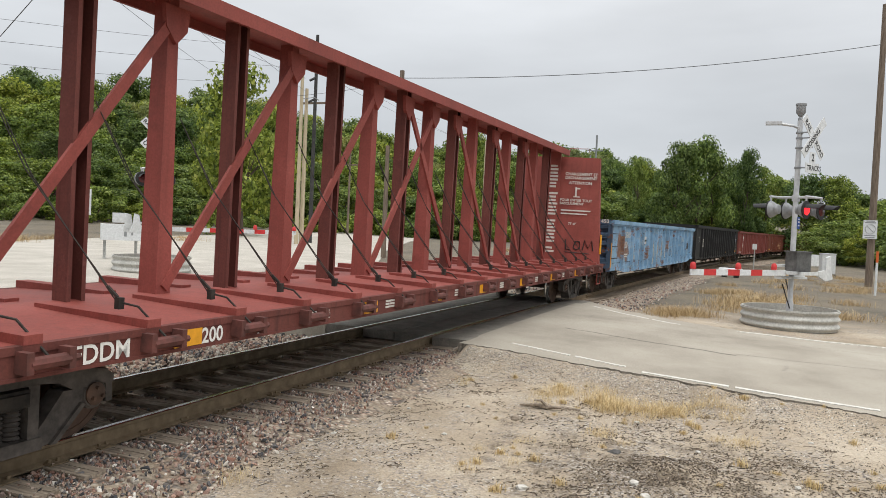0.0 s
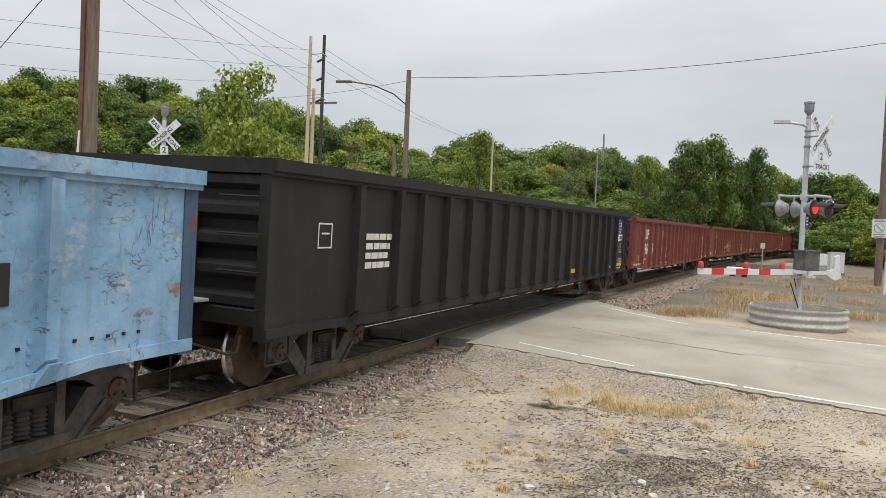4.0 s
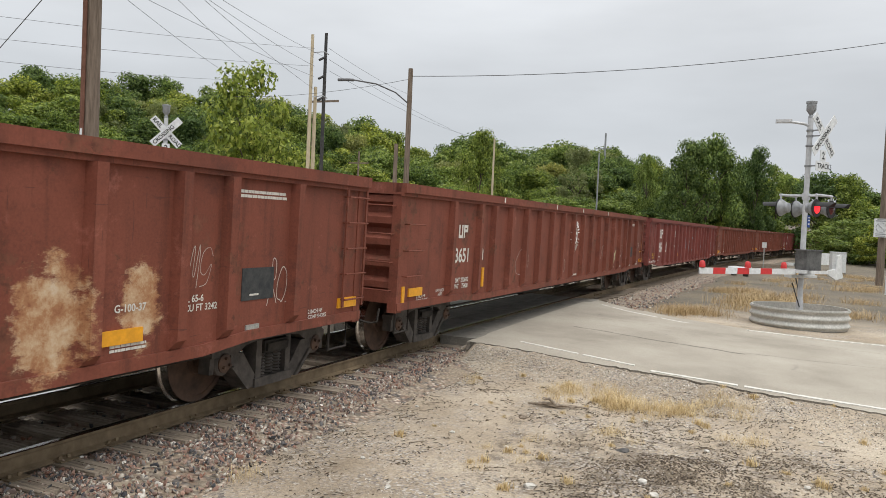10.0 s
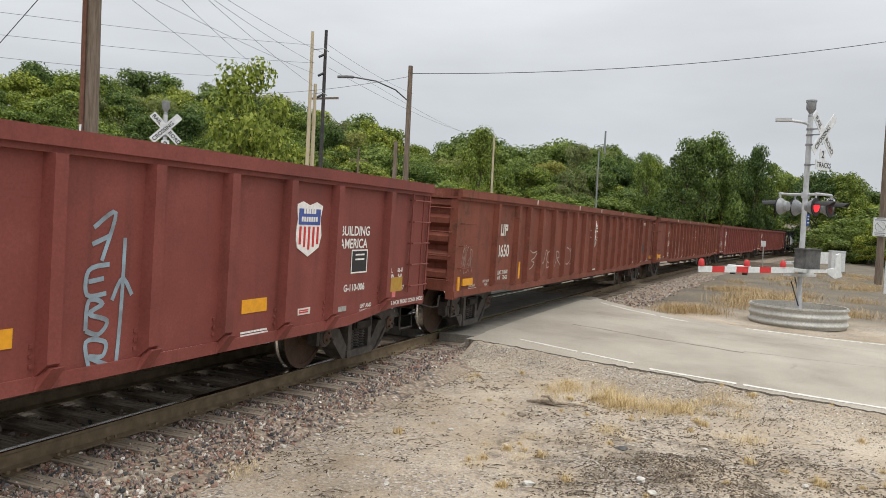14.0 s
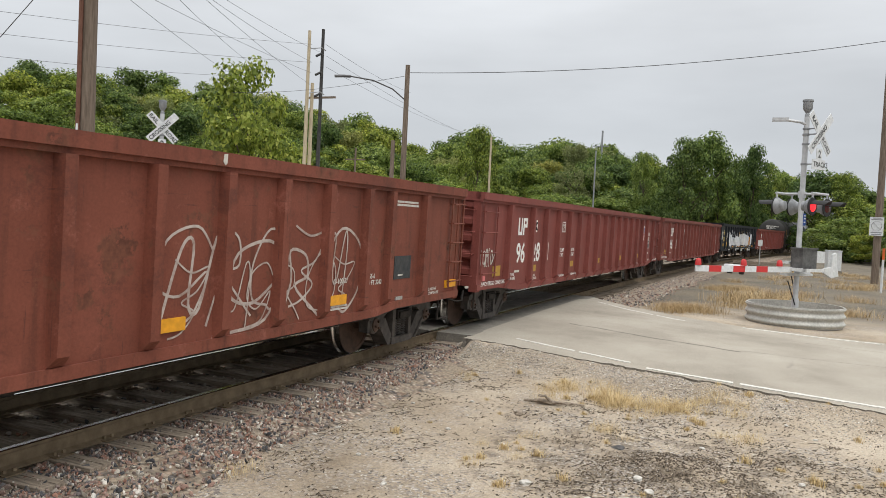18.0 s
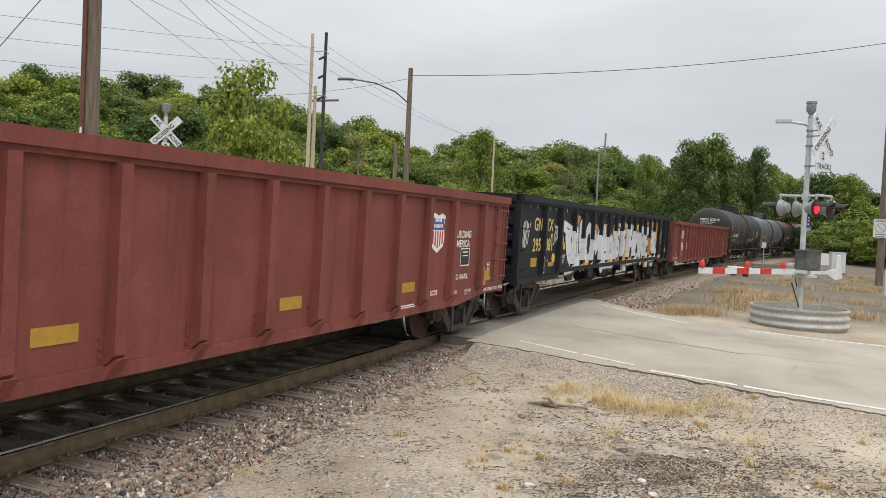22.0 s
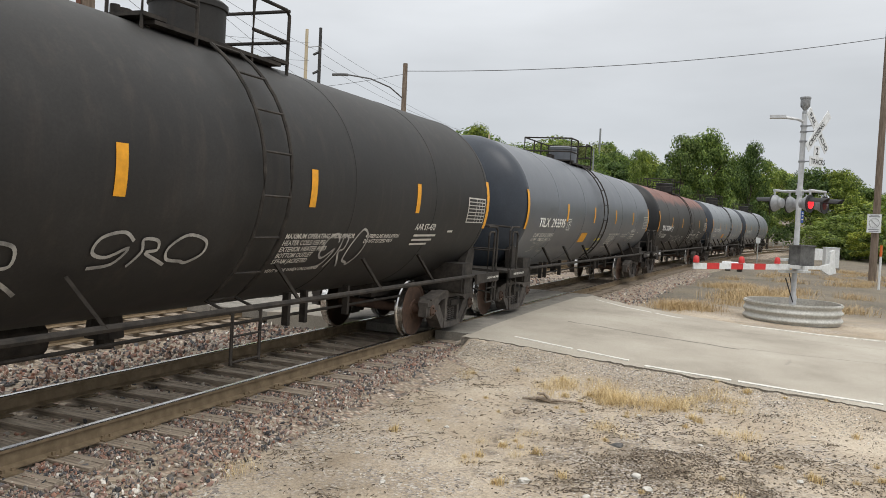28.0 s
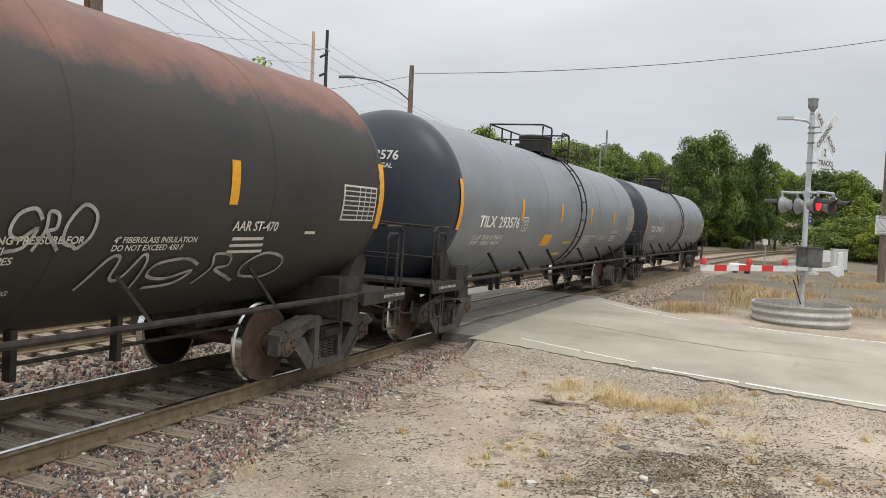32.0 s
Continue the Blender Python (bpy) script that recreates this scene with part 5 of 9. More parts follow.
    put_text(car, "IL 65-6\nCU FT 3242", a + 15.88, 1.22, 0.062, M_OFFWHITE, y=-1.506)
    put_text(car, "LIFT / JACK\n     HERE", a + 1.32, 0.95, 0.045, M_OFFWHITE, y=-1.506)
    put_text(car, "2 INCH HF\nCOMP SHOES", a + 0.64, 0.90, 0.045, M_OFFWHITE, y=-1.506)
    grab = Form()
    for z in (1.25, 1.62, 2.0):
        grab.tube([(a + 0.12, -1.50, z), (a + 0.12, -1.59, z), (a + 0.64, -1.59, z), (a + 0.64, -1.50, z)], 0.012, 6)
    part("grab_irons", grab, M_SP, car)
    ladder(car, half - 0.50, half - 0.02, -1.55, 0.95, 2.40, 5, M_SP)
    return car, half


M_CHALK = mottled("thin_white_spray", [(0.3, (0.26, 0.17, 0.14)), (0.6, (0.50, 0.44, 0.40))], 7.0, 0.8, 0.0, 0.05, 0.002)
# outlines that wind like sprayed script but spell nothing, in a unit box
CURLS = (((0.95, 0.75), (0.6, 1.0), (0.1, 0.85), (0.05, 0.45), (0.45, 0.3), (0.9, 0.55), (0.7, 0.1), (0.15, 0.0)),
         ((0.0, 1.0), (0.5, 0.85), (1.0, 0.9), (0.75, 0.6), (0.35, 0.45), (0.75, 0.3), (0.45, 0.1), (0.1, 0.05)),
         ((0.1, 0.0), (0.25, 0.55), (0.15, 1.0), (0.5, 0.95), (0.6, 0.6), (0.35, 0.5), (0.8, 0.15), (1.0, 0.0)),
         ((0.0, 0.1), (0.2, 0.9), (0.4, 0.95), (0.45, 0.4), (0.65, 0.35), (0.8, 1.0), (0.95, 0.8), (1.0, 0.0)),
         ((0.5, 0.1), (0.1, 0.2), (0.0, 0.6), (0.35, 1.0), (0.9, 0.8), (1.0, 0.35), (0.7, 0.05), (0.5, 0.1)))


def curve_through(pts, steps=5):
    out = []
    n = len(pts)
    for i in range(n - 1):
        p0, p1, p2, p3 = (Vector(pts[max(0, i - 1)]), Vector(pts[i]), Vector(pts[i + 1]), Vector(pts[min(n - 1, i + 2)]))
        for k in range(steps):
            t = k / steps
            out.append(0.5 * (2 * p1 + (p2 - p0) * t + (2 * p0 - 5 * p1 + 4 * p2 - p3) * t * t + (3 * p1 - p0 - 3 * p2 + p3) * t ** 3))
    return out + [Vector(pts[-1])]


def band(pts, w, y, step=0.0):
    """A flat sprayed band of width w along the points (x, z)."""
    fm = Form()
    pts = [Vector(p) for p in pts]
    left, right = [], []
    for i, p in enumerate(pts):
        d = (pts[min(i + 1, len(pts) - 1)] - pts[max(0, i - 1)])
        d = d.normalized() if d.length > 1e-6 else Vector((1, 0))
        n = Vector((-d.y, d.x)) * (w / 2)
        left.append(p + n)
        right.append(p - n)
    vs = []
    for i, (l_, r_) in enumerate(zip(left, right)):
        vs += [(l_.x, y - step * i, l_.y), (r_.x, y - step * i, r_.y)]
    return fm.add(vs, [(2 * i, 2 * i + 1, 2 * i + 3, 2 * i + 2) for i in range(len(pts) - 1)])


def tag_row(car, x, z, w, h, count, mat, thick, seed, y=-1.5025, slant=0.15):
    """A row of sprayed outlines, one part each."""
    rnd = random.Random(seed)
    step = w / count
    for k in range(count):
        curl = CURLS[(seed + k * 2) % len(CURLS)]
        kx, kz = step * rnd.uniform(0.8, 1.15), h * rnd.uniform(0.8, 1.05)
        pts = [(x + k * step + p[0] * kx + slant * p[1] * kz, z + p[1] * kz + rnd.uniform(-0.03, 0.03) * h) for p in curl]
        part("sprayed_outline", band(curve_through(pts), thick, y - 0.0006 * k, 0.00004), mat, car)


def scrawl(car, x, z, w, h, mat, seed, y=None, r=0.011, loops=6, round_y=None):
    """Sprayed loops and strokes, with no letters in them."""
    rnd = random.Random(int(seed))
    fm = Form()
    for k in range(loops):
        cx_ = x + w * (k + 0.5) / loops
        ww = w / loops * rnd.uniform(0.5, 0.95)
        hh = h * rnd.uniform(0.35, 0.55)
        a0, turns = rnd.uniform(0, 6.3), rnd.uniform(0.6, 1.5)
        pts = []
        for i in range(14):
            t = a0 + turns * math.tau * i / 13
            u, v_ = cx_ + ww * 0.6 * math.cos(t) + ww * 0.3 * (i / 13 - 0.5), z + h / 2 + hh * math.sin(t)
            pts.append((u, (round_y(v_) if round_y else (y if y is not None else -1.512)), v_))
        fm.tube(pts, r, 5)
        if rnd.random() < 0.7:
            u0, v0 = cx_ + rnd.uniform(-ww, ww) * 0.5, z + h * rnd.uniform(0, 0.3)
            u1, v1 = u0 + rnd.uniform(-0.1, 0.25), z + h * rnd.uniform(0.6, 1.0)
            ps = [(u0 + (u1 - u0) * q, round_y(v0 + (v1 - v0) * q) if round_y else (y if y is not None else -1.512), v0 + (v1 - v0) * q) for q in (0, 0.33, 0.67, 1)]
            fm.tube(ps, r, 5)
    return part("spray_marks", fm, mat, car, "pale sprayed scribble")


# the train, in running order
c, hf = gondola(25.25, 44.81, M_BLUE, BLUE_POSTS, "battered light blue gondola car with rust and scraped paint", top=2.44, end_mat=painted("dark_blue_end_paint", (0.06, 0.10, 0.16), (0.03, 0.03, 0.035), 0.65, rust=0.4))
put_text(c, "DGNO", -hf + 2.01, 1.87, 0.20, M_OFFWHITE, y=-1.506)
part("car_number", letters("DGNO 450", 0.12, M_OFFWHITE), None, c, at=Matrix.Translation((-hf - 0.034, -0.55, 2.33)) @ Matrix.Rotation(radians(-90), 4, "Z"))
put_text(c, "450", -hf + 2.01, 1.52, 0.22, M_OFFWHITE, y=-1.506, name="car_number")
put_bars(c, -hf + 1.96, 1.18, 0.7, 0.15, 2, M_OFFWHITE, y=-1.51)
put_plate(c, -hf + 0.00, 0.85, 0.09, 0.85, M_YELLOW, y=-1.515)
for x in (4.09, 7.01, 9.9, 12.8, 15.7):
    put_plate(c, -hf + x, 1.12, 0.1, 0.34, M_YELLOW, y=-1.51)
put_plate(c, -hf + 5.47, 1.65, 0.62, 0.28, M_OFFWHITE, "notice_panel", y=-1.51, label="faded white notice panel")
put_plate(c, -hf + 5.57, 1.74, 0.42, 0.07, M_DARK, "notice_bar", y=-1.516)
M_CREAM = mottled("cream_spray_paint", [(0.32, (0.15, 0.27, 0.40)), (0.44, (0.26, 0.27, 0.27)), (0.54, (0.46, 0.45, 0.40)), (0.7, (0.60, 0.58, 0.52))], 3.0, 0.7, 0.0, 0.05, 0.002, detail=10)
tag_row(c, -hf + 6.96, 0.85, 3.6, 0.85, 4, M_CREAM, 0.24, 4, y=-1.5022)
tag_row(c, -hf + 6.91, 0.82, 3.6, 0.9, 4, M_DARK, 0.014, 4, y=-1.506)
tag_row(c, -hf + 11.35, 0.95, 2.6, 0.6, 4, M_CREAM, 0.035, 0, y=-1.5022)
tag_row(c, -hf + 8.25, 0.72, 0.6, 0.25, 3, M_DARK, 0.012, 2, y=-1.506)
M_SCRAPE = mottled("bare_rust_scrape", [(0.3, (0.10, 0.045, 0.025)), (0.7, (0.26, 0.12, 0.065))], 8.0, 0.8, 0.0, 0.1, 0.002)
rnd_ = random.Random(31)
for k in range(14):
    # slanting scrapes of one panel, between its two posts
    fm = Form()
    for q in range(rnd_.randrange(9, 16)):
        u, v = -hf + 3.3 + k * 0.947 + rnd_.uniform(0.0, 0.55), rnd_.uniform(0.95, 2.2)
        du, dv = rnd_.uniform(0.04, 0.24), rnd_.uniform(-0.02, 0.1)
        band_ = [(u, v), (u + du * 0.5, v + dv * 0.5 + rnd_.uniform(-0.02, 0.02)), (u + du, v + dv)]
        w = rnd_.uniform(0.006, 0.03)
        fm.plate([(band_[0][0], band_[0][1]), (band_[1][0], band_[1][1] - w / 2), (band_[2][0], band_[2][1]), (band_[1][0], band_[1][1] + w / 2)], -1.5075 - 0.0001 * q, -1.499)
    part("rust_scrapes", fm, M_SCRAPE, c, "slanting bare rust scrapes")
part("retaining_valve", Form().box(-hf + 3.30, -1.56, 1.1, -hf + 3.61, -1.49, 1.25), M_GALV, c)
g = Form()
for z in (1.2, 1.58, 2.0):
    g.tube([(-hf + 0.12, -1.50, z), (-hf + 0.12, -1.59, z), (-hf + 0.64, -1.59, z), (-hf + 0.64, -1.50, z)], 0.013, 6)
part("grab_irons", g, M_DARK, c)
put_plate(c, hf - 2.4, 1.35, 0.5, 0.3, M_DARK, "notice_panel", y=-1.51)
for k in range(113):
    part("rivet", Form().box(-hf + 0.41 + k * 0.165, -1.512, 1.02, -hf + 0.44 + k * 0.165, -1.50, 1.045), M_DARK, c)

c, hf = gondola(45.97, 65.59, M_BLACK, BLACK_POSTS, "weathered black gondola car with a white globe emblem", top=2.66, sill=0.74, belly=0.70)
M_PURPLE = plain("violet_blue_enamel", (0.07, 0.07, 0.26), 0.5)
ex, ez = -hf + 18.32, 2.17
globe = part("globe_emblem", Form().plate([(ex + 0.30 * math.cos(t * math.tau / 28), ez + 0.235 * math.sin(t * math.tau / 28)) for t in range(28)], -1.51, -1.50), M_WHITE, c, "white globe with violet grid above a ribbon")
gl = Form()
for i in range(-3, 4):
    for j in range(-2, 3):
        u0, u1 = i * 0.085 - 0.034, i * 0.085 + 0.034
        v0, v1 = j * 0.09 - 0.036, j * 0.09 + 0.036
        if ((abs(i) * 0.085 + 0.034) / 0.29) ** 2 + ((abs(j) * 0.09 + 0.036) / 0.235) ** 2 < 1.05:
            gl.box(ex + u0, -1.515, ez + v0, ex + u1, -1.51, ez + v1)
part("globe_grid", gl, M_PURPLE, globe)
part("ribbon", Form().plate([(ex - 0.30, ez - 0.05), (ex - 0.24, ez - 0.2), (ex - 0.08, ez - 0.255), (ex + 0.5, ez - 0.215), (ex + 0.5, ez - 0.40), (ex - 0.05, ez - 0.44), (ex - 0.25, ez - 0.34)], -1.511, -1.50), M_WHITE, globe)
part("ribbon_mark", Form().box(ex + 0.06, -1.516, ez - 0.375, ex + 0.16, -1.511, ez - 0.275).box(ex + 0.19, -1.516, ez - 0.375, ex + 0.29, -1.511, ez - 0.275).box(ex + 0.32, -1.516, ez - 0.375, ex + 0.42, -1.511, ez - 0.275), M_PURPLE, globe)
put_text(c, "IL  66-0\nIW  9-0\nIH  6-0\nCU FT 3564", -hf + 18.40, 1.60, 0.058, M_WHITE, y=-1.506)
put_text(c, "EMPTY/LOAD\n7/16\" ADJ. BLOCK", -hf + 18.35, 1.14, 0.056, M_WHITE, y=-1.506)
part("lettering", letters("JACK HERE", 0.05, M_WHITE), None, c, at=pose(-hf + 18.01, -1.506, 1.28) @ Matrix.Rotation(radians(90), 4, "Y"))
put_text(c, "LIFT HERE  PULL HERE", -hf + 18.01, 0.86, 0.045, M_WHITE, y=-1.534)
put_plate(c, -hf + 18.02, 0.94, 0.86, 0.1, M_YELLOW, y=-1.515)
put_plate(c, -hf + 12.07, 0.94, 0.86, 0.1, M_YELLOW, y=-1.515)
put_plate(c, -hf + 16.92, 0.92, 0.35, 0.06, M_GALV, "tag_plate", y=-1.51)
ladder(c, hf - 0.72, hf - 0.12, -1.55, 0.85, 2.42, 5, M_BLACK)
framed_box(c, -hf + 0.93, 1.7, 0.3, 0.3, M_OFFWHITE, y=-1.51)
put_bars(c, -hf + 2.06, 1.4, 0.8, 0.5, 4, M_OFFWHITE, y=-1.51)

c, hf = red_car(66.70, ("96", "29", "3"), note=" and a white flame")
part("sprayed_shape", Form().plate([(-hf + 14.01, 0.78), (-hf + 14.39, 0.84), (-hf + 14.46, 1.05), (-hf + 14.37, 1.0), (-hf + 14.30, 1.36), (-hf + 14.19, 1.05), (-hf + 14.11, 1.12), (-hf + 14.01, 0.95)], -1.504, -1.498), M_OFFWHITE, c, "small white sprayed flame")
c, hf = brown_car(87.46, "365011", " and scrubbed pale patches", M_SPB, False)
tag_row(c, -hf + 8.36, 0.95, 0.4, 0.4, 2, M_CHALK, 0.012, 1)
tag_row(c, -hf + 17.12, 1.1, 0.5, 0.45, 3, M_CHALK, 0.012, 2)
tag_row(c, -hf + 15.89, 1.35, 0.3, 0.4, 2, M_CHALK, 0.008, 3)
c, hf = brown_car(107.70, "365168", " and a yellow corner stripe")
tag_row(c, -hf + 5.05, 1.0, 0.9, 0.7, 1, M_CHALK, 0.01, 4)
tag_row(c, -hf + 8.25, 0.95, 0.5, 0.4, 2, M_CHALK, 0.016, 2)
tag_row(c, -hf + 12.1, 1.15, 1.4, 0.5, 3, M_CHALK, 0.012, 1)
tag_row(c, -hf + 15.1, 1.25, 0.45, 0.35, 2, M_CHALK, 0.008, 3)
tag_row(c, -hf + 18.0, 1.35, 0.4, 0.32, 3, M_CHALK, 0.008, 4)
M_PALEGREEN = mottled("pale_green_spray", [(0.3, (0.36, 0.31, 0.17)), (0.7, (0.60, 0.60, 0.40))], 6.0, 0.75, 0.0, 0.05, 0.002)
bx, bz = -hf + 14.0, 0.97
bird = part("sprayed_shape", Form().plate([(bx + 0.24, bz), (bx + 0.32, bz), (bx + 0.42, bz + 0.07), (bx + 0.52, bz + 0.2), (bx + 0.57, bz + 0.36), (bx + 0.62, bz + 0.47), (bx + 0.5, bz + 0.38), (bx + 0.38, bz + 0.37), (bx + 0.3, bz + 0.43), (bx + 0.22, bz + 0.49), (bx + 0.14, bz + 0.49), (bx + 0.08, bz + 0.44), (bx + 0.02, bz + 0.38), (bx + 0.08, bz + 0.36), (bx + 0.13, bz + 0.25), (bx + 0.17, bz + 0.1)], -1.505, -1.499), M_PALEGREEN, c, "pale green sprayed bird outline")
for pts in (((0.08, 0.36), (0.18, 0.33), (0.27, 0.36), (0.3, 0.43)), ((0.2, 0.28), (0.2, 0.16), (0.26, 0.03)), ((0.32, 0.26), (0.29, 0.14), (0.28, 0.03)), ((0.48, 0.28), (0.42, 0.16), (0.32, 0.04))):
    part("dark_line", band(curve_through([(bx + u, bz + v) for u, v in pts]), 0.012, -1.507), M_DARK, bird)
put_bars(c, -hf + 14.17, 0.86, 0.26, 0.06, 2, M_OFFWHITE, y=-1.506)
part("reflector", Form().plate([(hf - 0.50, 1.29), (hf - 0.10, 1.29), (hf - 0.10, 1.68), (hf - 0.19, 1.68), (hf - 0.19, 1.36), (hf - 0.50, 1.34)], -1.507, -1.499), M_YELLOW, c, "yellow corner stripe")
c, hf = red_car(128.10, ("96", "33", "7"), note=" and pale blue sprayed marks", paint=M_RED, small_print=False)
tag_row(c, -hf + 8.36, 1.2, 2.6, 0.6, 4, mottled("pale_blue_spray", [(0.3, (0.16, 0.16, 0.17)), (0.7, (0.30, 0.42, 0.5))], 4.0, 0.7), 0.045, 3)
tag_row(c, -hf + 6.96, 1.0, 0.4, 0.55, 2, M_CHALK, 0.016, 4)
for pts in (((13.31, 1.86), (13.52, 1.98), (13.40, 1.60)), ((13.30, 1.73), (13.48, 1.80)), ((13.48, 1.57), (13.28, 1.53), (13.27, 1.34), (13.46, 1.34)), ((13.28, 1.44), (13.43, 1.46)),
            ((13.27, 1.06), (13.29, 1.29), (13.43, 1.26), (13.30, 1.19), (13.48, 1.12), (13.40, 1.02), (13.27, 1.06)), ((13.33, 0.73), (13.28, 0.97), (13.47, 0.95), (13.45, 0.84), (13.31, 0.85), (13.60, 0.72)),
            ((13.63, 1.78), (13.62, 1.2), (13.59, 0.70)), ((13.52, 1.28), (13.62, 1.45), (13.73, 1.31))):
    part("sprayed_stroke", band(curve_through([(-hf + u, v) for u, v in pts]), 0.038, -1.5025 - 0.0004 * pts[0][0] % 0.003, 0.00004), bpy.data.materials["pale_blue_spray"], c)
c, hf = brown_car(148.94, "365041", " and thin scribbles")
tag_row(c, -hf + 3.87, 1.08, 3.9, 0.42, 6, M_CHALK, 0.022, 1)
tag_row(c, -hf + 0.26, 1.15, 0.5, 0.5, 3, M_CHALK, 0.008, 3)
c, hf = brown_car(169.17, "365021", " and white sprayed outlines")
tag_row(c, -hf + 2.99, 0.84, 3.5, 0.86, 5, M_CHALK, 0.03, 2)
tag_row(c, -hf + 3.15, 0.82, 3.2, 0.5, 6, M_CHALK, 0.016, 4, y=-1.507)
tag_row(c, -hf + 7.53, 1.2, 0.35, 0.35, 2, M_CHALK, 0.012, 1)
tag_row(c, -hf + 9.28, 0.85, 0.9, 0.5, 3, M_CHALK, 0.014, 0)
tag_row(c, -hf + 12.1, 0.82, 3.5, 1.0, 4, M_CHALK, 0.034, 3)
tag_row(c, -hf + 12.0, 0.95, 3.4, 0.95, 5, M_CHALK, 0.026, 0, y=-1.5045)
tag_row(c, -hf + 12.2, 0.86, 3.3, 0.7, 6, M_CHALK, 0.018, 1, y=-1.507)
c, hf = red_car(189.26, ("96", "28", "1"), True, note=" and a crossed patch")
scrawl(c, -hf + 0.12, 1.2, 0.62, 0.36, M_OFFWHITE, 5, loops=5, r=0.006)
red_car(209.95, ("96", "14", "6"), note=", slightly faded", paint=M_RED_B)

# the black car with sprayed panels
c, hf = gondola(230.48, 250.04, M_NAVY, GN_POSTS, "blue-black gondola car covered in white and yellow sprayed shapes", top=2.69, sill=0.84, belly=0.96, dip=(2.9, 3.0), tab=False)
M_GOLD = plain("gold_lettering", (0.62, 0.46, 0.16), 0.6)
put_text(c, "GN", -hf + 0.95, 1.96, 0.27, M_GOLD, y=-1.506)
put_text(c, "TX", -hf + 1.82, 1.96, 0.27, M_GOLD, y=-1.506)
for text, u, z, h in (("GNTX", -0.55, 2.02, 0.17), ("295881", -0.55, 1.83, 0.10), ("SVC D5   7 IC D5\n8 B-353  2 B-354\n36 WHLS\nBRAKE BEAMS", -0.6, 1.68, 0.06)):
    part("lettering", letters(text, h, M_GOLD if h > 0.08 else M_OFFWHITE), None, c, at=Matrix.Translation((-hf - 0.03, -u - 0.1, z)) @ Matrix.Rotation(radians(-90), 4, "Z"))
put_text(c, "295", -hf + 0.91, 1.51, 0.27, M_GOLD, y=-1.506, name="car_number")
put_text(c, "881", -hf + 1.82, 1.51, 0.27, M_GOLD, y=-1.506, name="car_number")
put_plate(c, -hf + 0.83, 1.17, 0.4, 0.19, M_OCHRE, y=-1.51)
put_plate(c, -hf + 2.11, 1.14, 0.4, 0.1, M_OCHRE, y=-1.51)
put_text(c, "LD LMT 210300\nLT WT    75700", -hf + 3.07, 1.30, 0.09, M_OFFWHITE, y=-1.506)
M_SPRAYW = mottled("white_spray_paint", [(0.3, (0.50, 0.52, 0.54)), (0.7, (0.70, 0.71, 0.72))], 1.5, 0.6, 0.0, 0.05, 0.002)
M_SPRAYY = mottled("yellow_spray_paint", [(0.3, (0.52, 0.30, 0.06)), (0.7, (0.75, 0.52, 0.12))], 1.3, 0.6, 0.0, 0.05, 0.002)
M_SPRAYO = mottled("orange_spray_paint", [(0.3, (0.42, 0.13, 0.06)), (0.7, (0.60, 0.30, 0.14))], 1.3, 0.6, 0.0, 0.05, 0.002)


